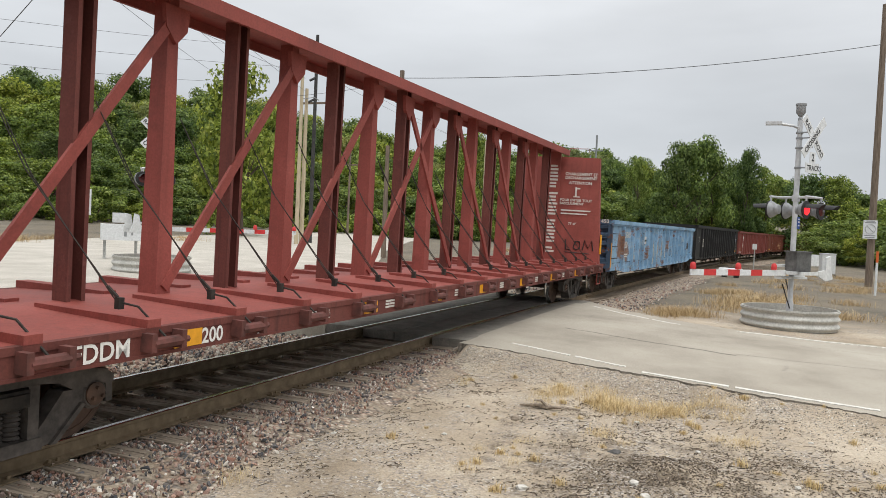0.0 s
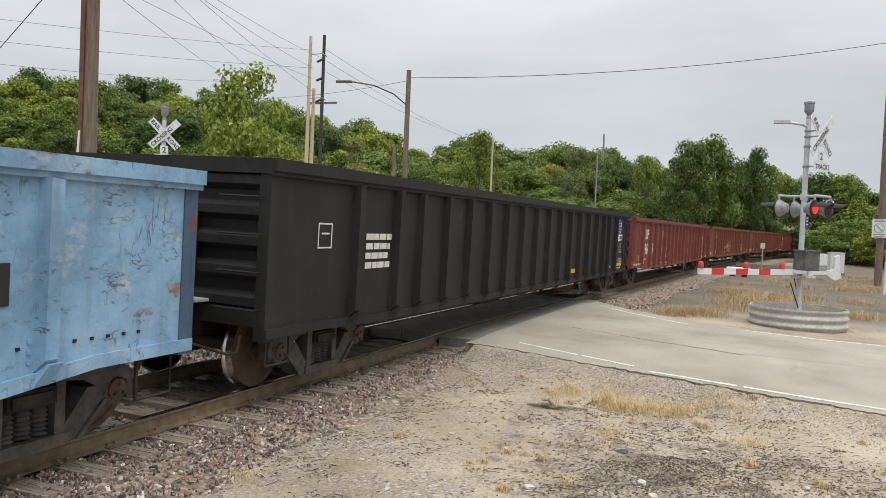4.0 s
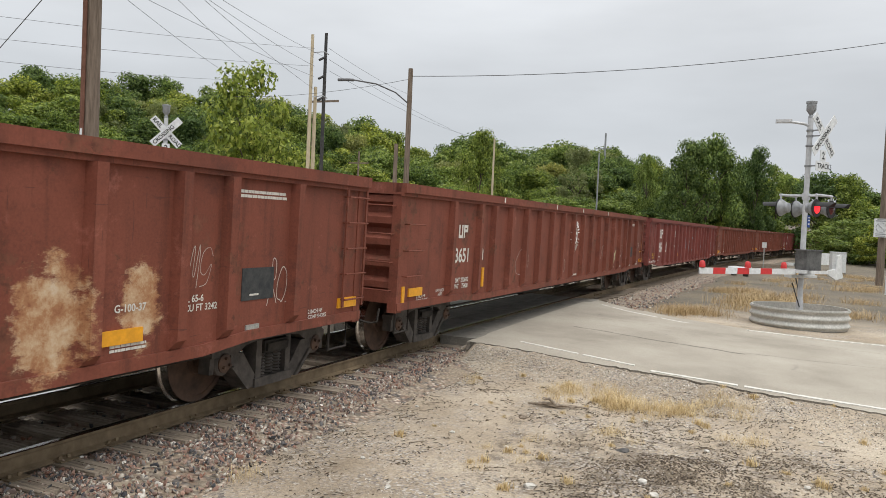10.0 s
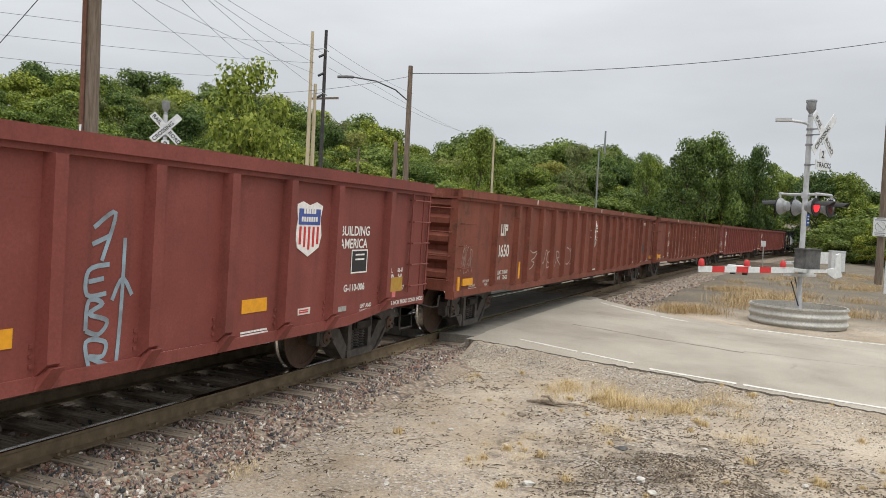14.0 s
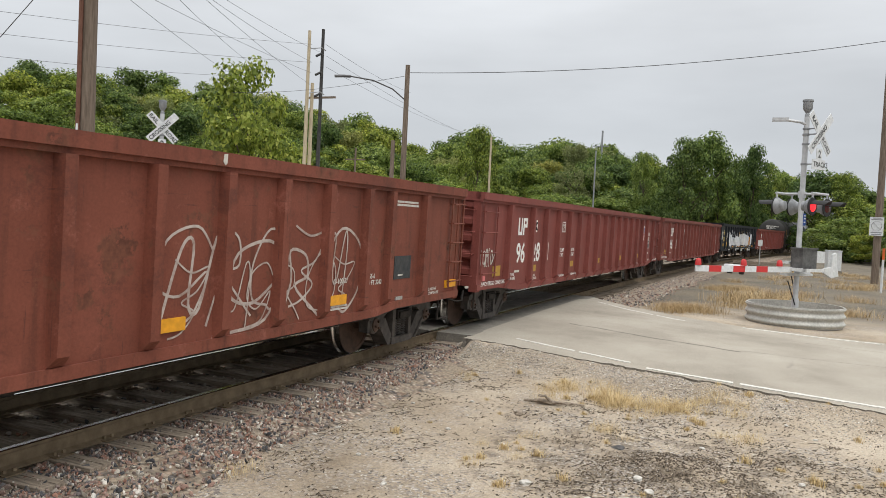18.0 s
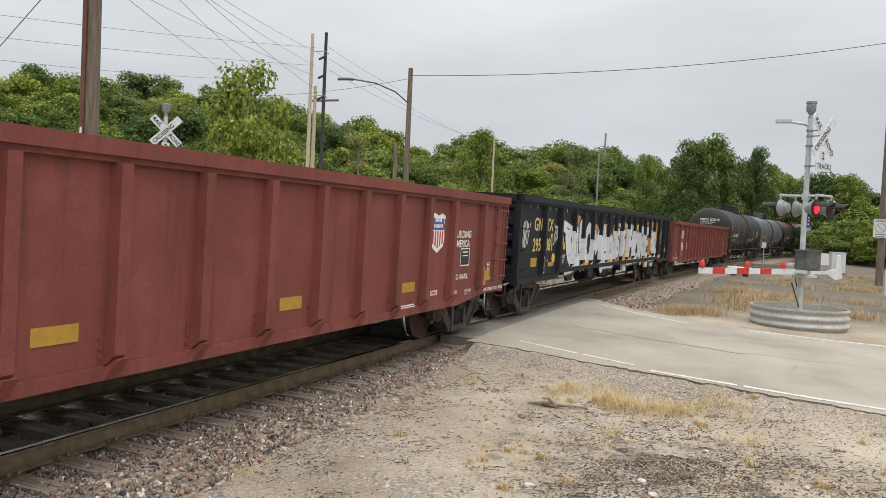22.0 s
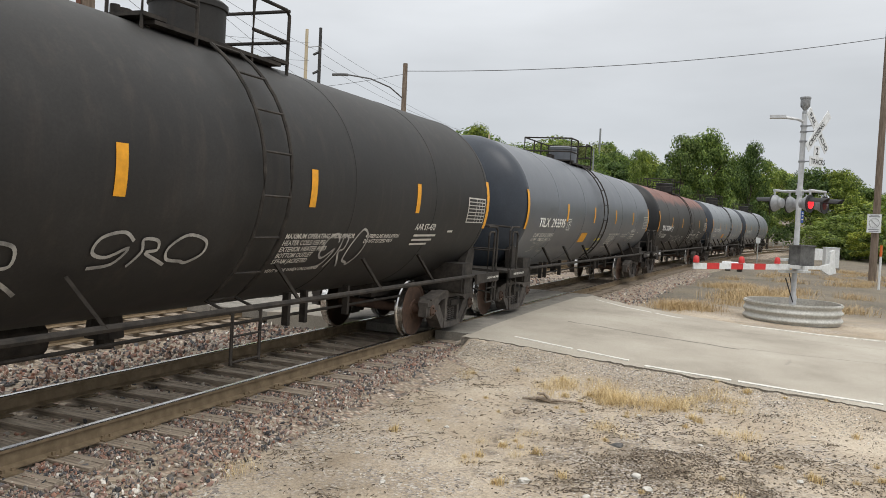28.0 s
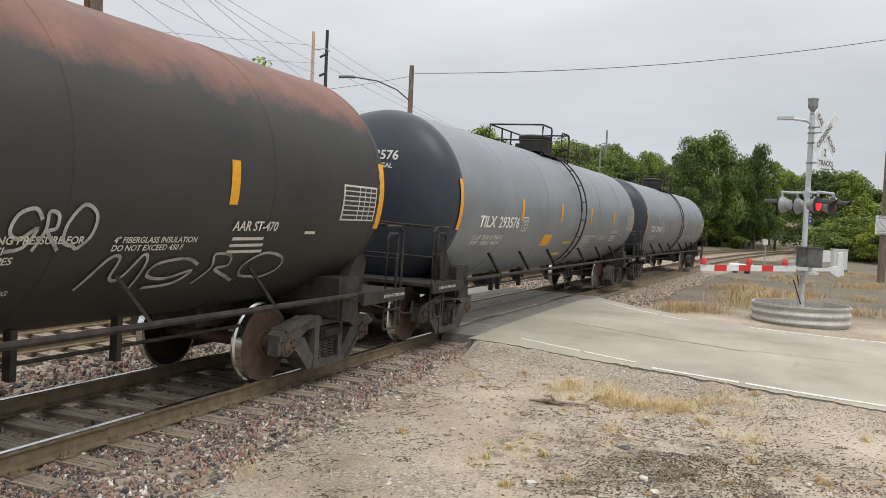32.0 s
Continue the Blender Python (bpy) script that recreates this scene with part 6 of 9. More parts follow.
LETTERFORMS = (
    (((3.15, 2.08), (3.85, 1.95)), 0.22), (((3.5, 1.85), (3.7, 1.45), (4.05, 1.25), (4.45, 1.2)), 0.36), (((4.25, 1.92), (4.32, 1.5), (4.35, 1.2)), 0.30), (((3.45, 0.97), (4.0, 1.0), (4.5, 1.1)), 0.14),
    (((4.72, 2.05), (4.8, 1.6), (4.85, 1.18)), 0.38),
    (((5.78, 1.65), (5.7, 1.95), (5.45, 2.08), (5.22, 1.85), (5.2, 1.5), (5.4, 1.22), (5.66, 1.3), (5.78, 1.65)), 0.22),
    (((5.98, 1.12), (6.1, 1.98), (6.35, 1.45), (6.6, 1.98), (6.74, 1.12)), 0.22),
    (((7.08, 1.0), (7.14, 1.5), (7.2, 2.0)), 0.34), (((7.78, 2.22), (7.7, 2.0), (7.6, 1.82)), 0.22), (((7.42, 1.6), (7.8, 1.74), (8.2, 1.66), (8.36, 1.32)), 0.32), (((7.35, 1.12), (7.9, 1.12), (8.4, 1.1)), 0.36),
    (((9.2, 1.9), (9.02, 2.0), (8.84, 1.86), (8.92, 1.7), (9.14, 1.6), (9.2, 1.42), (9.02, 1.3), (8.84, 1.38)), 0.2),
    (((9.6, 2.05), (9.58, 1.7), (9.52, 1.3)), 0.25), (((9.98, 1.95), (9.78, 2.0), (9.75, 1.74), (9.98, 1.64), (9.98, 1.42), (9.75, 1.35)), 0.2),
    (((10.58, 1.1), (10.75, 1.6), (10.95, 2.1)), 0.28), (((11.35, 2.1), (11.35, 1.6), (11.3, 1.1)), 0.28), (((10.85, 1.6), (11.3, 1.62)), 0.18), (((10.5, 0.97), (11.4, 0.99)), 0.12),
    (((11.66, 1.1), (11.78, 1.65), (12.2, 1.88)), 0.3), (((12.2, 1.9), (12.3, 1.5), (12.3, 1.15)), 0.28), (((11.7, 1.1), (12.3, 1.1)), 0.26),
    (((12.6, 1.12), (12.62, 1.6), (12.66, 2.08)), 0.28), (((12.66, 2.08), (13.0, 2.08), (13.14, 1.85), (12.82, 1.62)), 0.22), (((12.85, 1.58), (13.02, 1.32), (13.2, 1.1)), 0.28),
    (((14.04, 2.06), (13.72, 2.02), (13.62, 1.6), (13.56, 1.18)), 0.26), (((13.7, 1.6), (14.02, 1.64)), 0.18), (((13.6, 1.12), (14.1, 1.14)), 0.22),
    (((14.4, 1.1), (14.5, 1.55), (14.6, 2.0)), 0.26), (((14.6, 1.96), (14.95, 2.0), (14.98, 1.78), (14.7, 1.6)), 0.2), (((14.66, 1.55), (15.0, 1.36), (15.3, 1.18), (15.7, 1.3)), 0.24), (((14.4, 1.03), (15.6, 1.05)), 0.18))


def round_band(pts, w, y):
    """A band with round ends."""
    fm = band(pts, w, y, 0.00002)
    for q, p in enumerate((pts[0], pts[-1])):
        fm.plate([(p[0] + w * 0.5 * math.cos(t * math.tau / 12), p[1] + w * 0.5 * math.sin(t * math.tau / 12)) for t in range(12)], y - 0.0003 - 0.0002 * q, y + 0.001)
    return fm


def mural(car, a):
    """Bulging white shapes with black edges over orange and yellow clouds."""
    rnd = random.Random(21)
    K = 1.0316
    y = -1.503
    def cloud(x, z, w, h, mat, name, lift=0.0, n=20, rough=0.12):
        part(name, Form().plate([(a + x * K + w / 2 * math.cos(t * math.tau / n) * rnd.uniform(1 - rough, 1), z + h / 2 * math.sin(t * math.tau / n) * rnd.uniform(1 - rough, 1)) for t in range(n)], y - lift, y + 0.002), mat, car)
    for k, (x, z, w, h, m) in enumerate(((4.1, 1.35, 0.7, 0.9, 1), (4.45, 2.1, 0.6, 0.6, 1), (5.2, 1.5, 0.5, 1.2, 0), (6.3, 2.0, 0.5, 0.4, 1), (6.95, 2.05, 0.8, 0.5, 0), (7.3, 1.95, 1.4, 0.6, 0), (8.7, 1.95, 0.8, 0.75, 0), (9.1, 1.2, 0.9, 0.5, 1), (9.95, 2.05, 0.6, 0.6, 0), (10.25, 1.25, 0.9, 0.8, 0), (10.5, 1.8, 0.5, 0.6, 1), (11.6, 1.95, 0.8, 0.7, 0), (12.1, 2.0, 0.8, 0.6, 0), (12.9, 1.1, 0.6, 0.6, 0), (13.5, 1.3, 0.5, 0.9, 1))):
        cloud(x, z, w, h, (M_SPRAYY, M_SPRAYO)[m], "sprayed_cloud", 0.0003 * k)
    part("sprayed_field", Form().plate([(a + 13.80, 2.4), (a + 16.48, 2.42), (a + 16.40, 1.35), (a + 15.68, 1.2), (a + 13.82, 1.5)], y - 0.0002, y + 0.002), M_SPRAYO2, car, "orange sprayed field")
    part("sprayed_field", Form().plate([(a + 13.93, 1.98), (a + 14.75, 2.12), (a + 16.20, 2.1), (a + 15.78, 1.8), (a + 14.34, 1.7)], y - 0.0012, y), M_SPRAYO, car)
    for x0, z0, w, h in ((7.79, 1.75, 0.5, 0.55), (9.18, 2.12, 0.45, 0.14), (9.13, 2.0, 0.3, 0.1), (9.95, 2.18, 0.25, 0.07), (10.37, 1.85, 0.25, 0.42), (10.42, 1.45, 0.2, 0.35)):
        part("sprayed_field", Form().plate([(a + x0, z0), (a + x0 + w, z0 + 0.02), (a + x0 + w - 0.03, z0 + h), (a + x0 + 0.05, z0 + h)], y - 0.006, y), M_TANSPRAY, car)
    for k, (x, z, r) in enumerate(((2.42, 1.32, 0.12), (2.2, 1.84, 0.06), (1.98, 1.28, 0.03), (3.05, 1.75, 0.12), (3.25, 1.6, 0.1), (2.9, 1.12, 0.07), (2.85, 1.5, 0.05), (4.2, 2.2, 0.06), (10.38, 2.12, 0.16), (11.45, 2.28, 0.1), (11.55, 2.1, 0.14), (13.2, 2.2, 0.08), (16.4, 1.9, 0.05))):
        cloud(x, z, 2 * r, 2 * r, M_SPRAYY if k % 4 != 2 else M_SPRAYO, "sprayed_dot", 0.007 + 0.0002 * k, 18, 0.04)
    for k, (pts, w) in enumerate(LETTERFORMS):
        line = [(a + p[0] * K, p[1]) for p in (curve_through(pts, 4) if len(pts) > 2 else pts)]
        part("sprayed_outline", round_band(line, w * 1.26 + 0.115, y - 0.009 - 0.00003 * k), M_BLACKSTENCIL, car)
        part("sprayed_shape", round_band(line, w * 1.26, y - 0.0115 - 0.00003 * k), M_SPRAYW, car, "bulging white sprayed shape")
    for k, pts in enumerate((((3.35, 2.05), (3.6, 2.0)), ((4.3, 1.8), (4.34, 1.3)), ((4.75, 1.9), (4.8, 1.4)), ((7.66, 2.1), (7.62, 1.95)), ((7.6, 1.2), (8.1, 1.12)), ((8.0, 1.65), (8.2, 1.5)), ((11.85, 1.35), (11.9, 1.5)), ((12.75, 1.3), (12.8, 1.5)), ((13.75, 1.9), (13.7, 1.4)), ((14.55, 1.8), (14.5, 1.3)), ((15.1, 1.3), (15.4, 1.2)), ((11.32, 1.9), (11.33, 1.4)))):
        part("sprayed_stroke", band([(a + p[0] * K, p[1]) for p in pts], 0.03, y - 0.0145), M_BLACKSTENCIL, car)
    for k in range(130):
        x, z, L = rnd.uniform(3.5, 15.8), rnd.uniform(1.0, 2.05), rnd.uniform(0.08, 0.3)
        part("sprayed_stroke", band([(a + x, z), (a + x + L * 0.5, z + rnd.uniform(-0.02, 0.03)), (a + x + L, z + rnd.uniform(-0.04, 0.04))] if k % 3 else [(a + x, z), (a + x + rnd.uniform(-0.03, 0.05), z + L * 0.5), (a + x + rnd.uniform(-0.05, 0.06), z + L)], rnd.uniform(0.006, 0.016), y - 0.0148), M_BLACKSTENCIL, car)
    for x in np.arange(0.6, 19.3, 0.47):
        w = rnd.uniform(0.03, 0.07)
        part("paint_fleck", Form().plate([(a + x, 2.50), (a + x + w, 2.50), (a + x + w * 0.9, 2.50 - rnd.uniform(0.04, 0.1)), (a + x + w * 0.1, 2.44)], y - 0.001, y), M_FLECK if rnd.random() < 0.7 else M_OFFWHITE, car)
    for k, px_ in enumerate(GN_POSTS):
        if not 3.7 < px_ < 16.5:
            continue
        lo_, hi_ = 1.14 + rnd.uniform(0, 0.1), rnd.uniform(1.75, 2.1)
        mat = M_SPRAYO2 if px_ > 13.8 and k % 2 else M_SPRAYW
        w0, w1 = 0.08, 0.0576
        part("sprayed_post_face", Form().plate([(a + px_ - w1, lo_), (a + px_ + w1, lo_ + 0.03), (a + px_ + w1, hi_), (a + px_ - w1, hi_ + rnd.uniform(-0.1, 0.1))], -1.603, -1.599), mat, car)
        part("sprayed_post_side", Form().add([(a + px_ - w0 - 0.002, -1.502, lo_), (a + px_ - w1 - 0.002, -1.602, lo_), (a + px_ - w1 - 0.002, -1.602, hi_), (a + px_ - w0 - 0.002, -1.502, hi_)], [(0, 1, 2, 3)]), mat, car)
    for px_ in (4.09, 6.19, 7.84, 10.68, 12.53, 14.55, 15.66):
        part("outlet_flap", Form().plate([(a + px_ - 0.35, 0.99), (a + px_ + 0.35, 0.99), (a + px_ + 0.22, 0.72), (a + px_ - 0.22, 0.72)], -1.49, -1.42), M_SPRAYW if px_ in (10.68, 14.55, 15.66) else M_NAVY, car)
    tag_row(car, a + 2.37, 1.62, 0.75, 0.5, 4, M_SPRAYW, 0.035, 1, y=-1.504)
    tag_row(car, a + 1.49, 0.98, 0.12, 0.5, 2, M_SPRAYW, 0.006, 4, y=-1.604, slant=0.0)
    tag_row(car, a + 16.71, 1.55, 0.7, 0.5, 4, M_SPRAYW, 0.022, 3, y=-1.504)


M_SPRAYO2 = mottled("amber_spray_paint", [(0.3, (0.40, 0.17, 0.04)), (0.7, (0.62, 0.36, 0.08))], 2.2, 0.6, 0.0, 0.05, 0.002)
M_TANSPRAY = mottled("tan_spray_paint", [(0.3, (0.48, 0.36, 0.20)), (0.7, (0.62, 0.50, 0.30))], 2.2, 0.6, 0.0, 0.05, 0.002)
M_FLECK = plain("yellowed_adhesive_fleck", (0.30, 0.28, 0.12), 0.7)
mural(c, -hf)
for x in (5.26, 8.0, 10.99, 13.98, 16.82):
    put_plate(c, -hf + x, 1.02, 0.5, 0.12, M_YELLOW, y=-1.522)
g = Form()
for z in (1.15, 1.55, 2.0):
    for x0 in (-hf + 0.10, hf - 0.5):
        g.tube([(x0, -1.50, z), (x0, -1.59, z - 0.02), (x0 + 0.4, -1.59, z - 0.02), (x0 + 0.4, -1.50, z)], 0.012, 6)
part("grab_irons", g, M_NAVY, c)
scrawl(c, -hf + 0.21, 1.6, 0.35, 0.55, M_OFFWHITE, 3, loops=4, r=0.006)
put_text(c, "IL   66-0\nIW   9-2\nIH   6-0\nCU FT 3650", -hf + 17.99, 1.88, 0.075, M_OFFWHITE, y=-1.506)
put_plate(c, -hf + 18.18, 1.22, 0.44, 0.2, M_OCHRE, y=-1.504)
part("round_sticker", Form().lathe([(0.005, -1.512), (0.08, -1.51), (0.08, -1.5)], 20, "y", (-hf + 19.04, 0, 1.56)), plain("pale_green_sticker", (0.45, 0.5, 0.3), 0.6), c)
part("sprayed_dot", Form().lathe([(0.005, -1.606), (0.09, -1.605), (0.09, -1.6)], 20, "y", (-hf + 17.85, 0, 1.31)), M_SPRAYY, c)
framed_box(c, -hf + 16.82, 1.3, 0.3, 0.28, M_OFFWHITE, y=-1.508, bars=1)

red_car(251.11, ("96", "28", "3"), True, note=" and a crossed patch")


# ---- the centre-beam flat car ----
M_FLATW = mottled("grimy_rose_iron", [(0.3, (0.06, 0.028, 0.024)), (0.7, (0.17, 0.06, 0.05))], 6.0, 0.75)


# grime on the side sills; on the channel posts its dark tone stands for shade
M_FLATW2 = painted("grimy_and_shaded_rose_oxide_paint", (0.15, 0.047, 0.038), (0.04, 0.02, 0.016), 0.7, streak=0.7, scuff=0.6)


def flat_car(front, rear):
    half = (rear - front) / 2
    car = thing("centerbeam_flatcar", Matrix.Identity(4), "empty rose-red centre-beam flat car with tie-down straps", "flat car")
    MOVERS.append((car, (front + rear) / 2))
    a, b = -half, half
    DZ = 1.05
    part("deck", Form().add([(a, -1.55, DZ), (a, 0, DZ + 0.06), (a, 1.55, DZ), (b, -1.55, DZ), (b, 0, DZ + 0.06), (b, 1.55, DZ), (a, -1.55, DZ - 0.06), (a, 1.55, DZ - 0.06), (b, -1.55, DZ - 0.06), (b, 1.55, DZ - 0.06)],
                            [(0, 1, 4, 3), (1, 2, 5, 4), (0, 3, 8, 6), (2, 5, 9, 7), (6, 8, 9, 7), (0, 1, 2, 7, 6), (3, 4, 5, 9, 8)]), M_FLAT, car)
    for sgn in (-1, 1):
        part("side_sill", Form().box(a, sgn * 1.55, 0.82, b, sgn * 1.50, DZ - 0.061).box(a, sgn * 1.56, DZ - 0.058, b, sgn * 1.49, DZ + 0.004).box(a, sgn * 1.56, 0.80, b, sgn * 1.46, 0.83), M_FLATW2, car)
    part("centre_sill", Form().box(a + 0.3, -0.35, 0.55, b - 0.3, 0.35, DZ - 0.07), M_TRUCK, car)
    x = a + 0.59 + 1.19
    k = 0
    while x < b - 1.0:
        part("deck_riser", Form().add([(x, -1.56, DZ), (x + 0.16, -1.56, DZ), (x + 0.16, -0.2, DZ + 0.05), (x, -0.2, DZ + 0.05), (x, -1.56, DZ + 0.075), (x + 0.16, -1.56, DZ + 0.075), (x + 0.16, -0.2, DZ + 0.09), (x, -0.2, DZ + 0.09)], [(0, 1, 2, 3), (4, 5, 6, 7), (0, 1, 5, 4), (1, 2, 6, 5), (2, 3, 7, 6), (3, 0, 4, 7)]), M_FLAT, car)
        part("deck_riser", Form().box(x, 0.2, DZ, x + 0.16, 1.56, DZ + 0.085), M_FLAT, car)
        winch = part("strap_winch", Form().tube([(x - 0.02, -1.64, 0.93), (x + 0.32, -1.64, 0.93)], 0.05, 8).box(x - 0.06, -1.68, 0.86, x, -1.55, 1.02).box(x + 0.3, -1.68, 0.86, x + 0.36, -1.55, 1.02).tube([(x + 0.36, -1.64, 0.93), (x + 0.42, -1.64, 0.93)], 0.03, 6), M_FLATW, car, "ratchet winch on the side sill")
        cable = Form().tube([(x + 0.16, -1.62, 0.97), (x + 0.1, -1.35, DZ + 0.16), (x - 0.02, -1.25, DZ + 0.20)], 0.011, 5)
        cable.tube([(x - 0.02, -1.25, DZ + 0.20), (x - 0.35, -0.45, 2.35), (x - 0.5, -0.1, 3.1)], 0.006, 4).tube([(x - 0.02, -1.22, DZ + 0.20), (x - 0.28, -0.45, 2.3), (x - 0.42, -0.1, 3.0)], 0.006, 4)
        cable.box(x - 0.045, -1.275, DZ + 0.14, x + 0.015, -1.22, DZ + 0.24).tube([(x - 0.03, -1.24, DZ + 0.24), (x - 0.07, -1.16, DZ + 0.33)], 0.018, 5)
        part("tie_down_cable", cable, M_TRUCK, car, "steel tie-down cable with a dark hook")
        x += 1.19
        k += 1
    # the beam along the middle with its posts
    TOP = 4.47
    part("top_beam", Form().box(a + 0.6, -0.42, TOP - 0.06, b - 0.6, 0.42, TOP + 0.0).box(a + 0.6, -0.42, TOP - 0.17, b - 0.6, -0.37, TOP - 0.06).box(a + 0.6, 0.37, TOP - 0.17, b - 0.6, 0.42, TOP - 0.06), M_FLAT, car)
    xs = {q: -half + 3.49 + 1.19 * q for q in range(-2, 15)}
    for q, px_ in xs.items():
        w = 0.09
        if q % 2 == 0:
            # the whole channel is coloured darker to deepen the shade inside it
            ch_ = Form().box(px_ - w * 1.25, 0.04, DZ + 0.05, px_ + w * 1.25, 0.06, TOP - 0.061)
            for sx_ in (-1, 1):
                ch_.box(px_ + sx_ * w * 1.25, -0.13, DZ + 0.05, px_ + sx_ * (w * 1.25 - 0.014), 0.04, TOP - 0.061)
                ch_.box(px_ + sx_ * w * 1.25, -0.135, DZ + 0.05, px_ + sx_ * (w * 1.25 - 0.05), -0.131, TOP - 0.061)
            part("post", ch_, M_FLATW2, car, "open channel post, coloured darker for its shaded inside")
            continue
        part("post", Form().add([(px_ - w * 1.25, -0.13, DZ + 0.05), (px_ + w * 1.25, -0.13, DZ + 0.05), (px_ + w * 1.25, 0.13, DZ + 0.05), (px_ - w * 1.25, 0.13, DZ + 0.05), (px_ - w * 0.85, -0.1, TOP - 0.06), (px_ + w * 0.85, -0.1, TOP - 0.06), (px_ + w * 0.85, 0.1, TOP - 0.06), (px_ - w * 0.85, 0.1, TOP - 0.06)],
                                [(0, 1, 2, 3), (4, 5, 6, 7), (0, 1, 5, 4), (1, 2, 6, 5), (2, 3, 7, 6), (3, 0, 4, 7)]), M_FLAT, car)
    for q0, q1 in ((-1, 1), (1, 3), (3, 5), (5, 7), (8, 6), (10, 8), (12, 10), (14, 12)):
        p, r = xs[q0], xs[q1]
        for yy in (-0.13,):
            br = part("diagonal_brace", Form().bar((p, yy, DZ + 0.12), (r, yy, TOP - 0.25), 0.04, 0.12), M_FLAT, car)
            part("gusset", Form().plate([(r - 0.2, TOP - 0.17), (r + 0.2, TOP - 0.17), (r + 0.16, TOP - 0.42), (r, TOP - 0.58), (r - 0.16, TOP - 0.42)], yy - 0.03, yy + 0.03), M_FLAT, br)
    for sgn in (-1, 1):
        x0 = sgn * (half - 0.05)
        BT = 4.28
        bulk = part("bulkhead", Form().add([(x0 - sgn * 0.18, -1.45, DZ), (x0 - sgn * 0.55, 0, DZ), (x0 - sgn * 0.18, 1.45, DZ), (x0, 1.45, DZ), (x0, -1.45, DZ), (x0 - sgn * 0.14, -1.28, BT), (x0 - sgn * 0.5, 0, BT), (x0 - sgn * 0.14, 1.28, BT), (x0, 1.28, BT), (x0, -1.28, BT)],
                                           [(0, 1, 6, 5), (1, 2, 7, 6), (2, 3, 8, 7), (3, 4, 9, 8), (4, 0, 5, 9), (0, 1, 2, 3, 4), (5, 6, 7, 8, 9)]), M_FLAT, car, "tall folded bulkhead with worn white stencilling")
        if sgn > 0:
            # bilingual warning on the sloped inner face
            base = Vector((x0 - 0.55, 0, 0))
            turn = math.degrees(math.atan2(-1.45, 0.37))
            m0 = Matrix.Translation((x0 - 0.497, -0.19, 0)) @ Matrix.Rotation(radians(turn), 4, "Z")
            for text, u, z, h in (("CHARGEMENT ET\nDECHARGEMENT", 0.12, 3.72, 0.085), ("ATTENTION", 0.25, 3.45, 0.085), ("POUR EVITER TOUT\nBASCULEMENT", 0.0, 2.92, 0.075), ("73'-0\"", 0.3, 2.2, 0.07)):
                part("lettering", letters(text, h, M_OFFWHITE), None, bulk, at=m0 @ pose(u, -0.006, z))
            fm = Form().box(0.05, -0.01, 2.62, 0.95, -0.004, 2.66).box(0.05, -0.01, 2.52, 0.85, -0.004, 2.56).box(0.45, -0.01, 3.08, 0.5, -0.004, 3.36).box(0.5, -0.01, 3.3, 0.6, -0.004, 3.34).box(0.4, -0.01, 3.05, 0.6, -0.004, 3.08)
            part("stencil_bars", fm, M_OFFWHITE, bulk, at=m0)
            sp = Form().tube([(0.25, -0.012, 1.75), (0.27, -0.012, 1.45), (0.4, -0.012, 1.44)], 0.018, 5).tube([(0.5, -0.012, 1.5), (0.56, -0.012, 1.7), (0.68, -0.012, 1.7), (0.7, -0.012, 1.5), (0.58, -0.012, 1.44), (0.5, -0.012, 1.5)], 0.018, 5).tube([(0.78, -0.012, 1.44), (0.84, -0.012, 1.75), (0.95, -0.012, 1.5), (1.05, -0.012, 1.75), (1.1, -0.012, 1.44)], 0.018, 5).tube([(0.25, -0.012, 1.36), (1.0, -0.012, 1.34)], 0.01, 5)
            part("spray_marks", sp, M_DARK, bulk, "black sprayed scribble", at=m0)
            m1 = Matrix.Translation((x0 - 0.56, 0.0, 0)) @ Matrix.Rotation(radians(-90), 4, "Z")
            rows = Form()
            rnd = random.Random(3)
            for k in range(26):
                if k % 8 == 7:
                    continue
                rows.box(-0.14, -0.02, 3.95 - k * 0.105, -0.14 + rnd.uniform(0.2, 0.28), -0.014, 4.01 - k * 0.105)
            part("stencil_bars", rows, M_OFFWHITE, bulk, at=m1)
            part("centre_strip", Form().box(x0 - 0.575, -0.16, DZ + 0.01, x0 - 0.52, 0.16, TOP - 0.01), M_FLAT, bulk)
        part("reflector", Form().box(x0 - sgn * 0.15, -1.47, 1.35, x0 - sgn * 0.02, -1.44, 1.95), M_YELLOW, bulk)
        rail_f = Form().tube([(x0 - sgn * 0.05, -0.9, TOP), (x0 - sgn * 0.05, -0.9, TOP + 0.1), (x0 - sgn * 0.05, -0.3, TOP + 0.1), (x0 - sgn * 0.05, -0.3, TOP)], 0.012, 6)
        part("grab_irons", rail_f.tube([(x0, -1.40, 1.4), (x0 + sgn * 0.08, -1.40, 1.4), (x0 + sgn * 0.08, -1.40, 2.1), (x0, -1.40, 2.1)], 0.012, 6), M_FLAT, bulk)
        st = Form()
        xs_ = sgn * (half - 0.1)
        st.tube([(xs_, -1.5, 0.85), (xs_, -1.5, 0.45), (xs_ - sgn * 0.5, -1.5, 0.45), (xs_ - sgn * 0.5, -1.5, 0.85)], 0.02, 6)
        part("sill_step", st, M_FLAT, car)
        add_truck(car, sgn * (half - 1.95))
    add_couplers(car, half)
    put_text(car, "FDDM", a + 2.2, 0.84, 0.15, M_WHITE, y=-1.556)
    put_text(car, "200", a + 3.67, 0.84, 0.14, M_WHITE, y=-1.556, name="car_number")
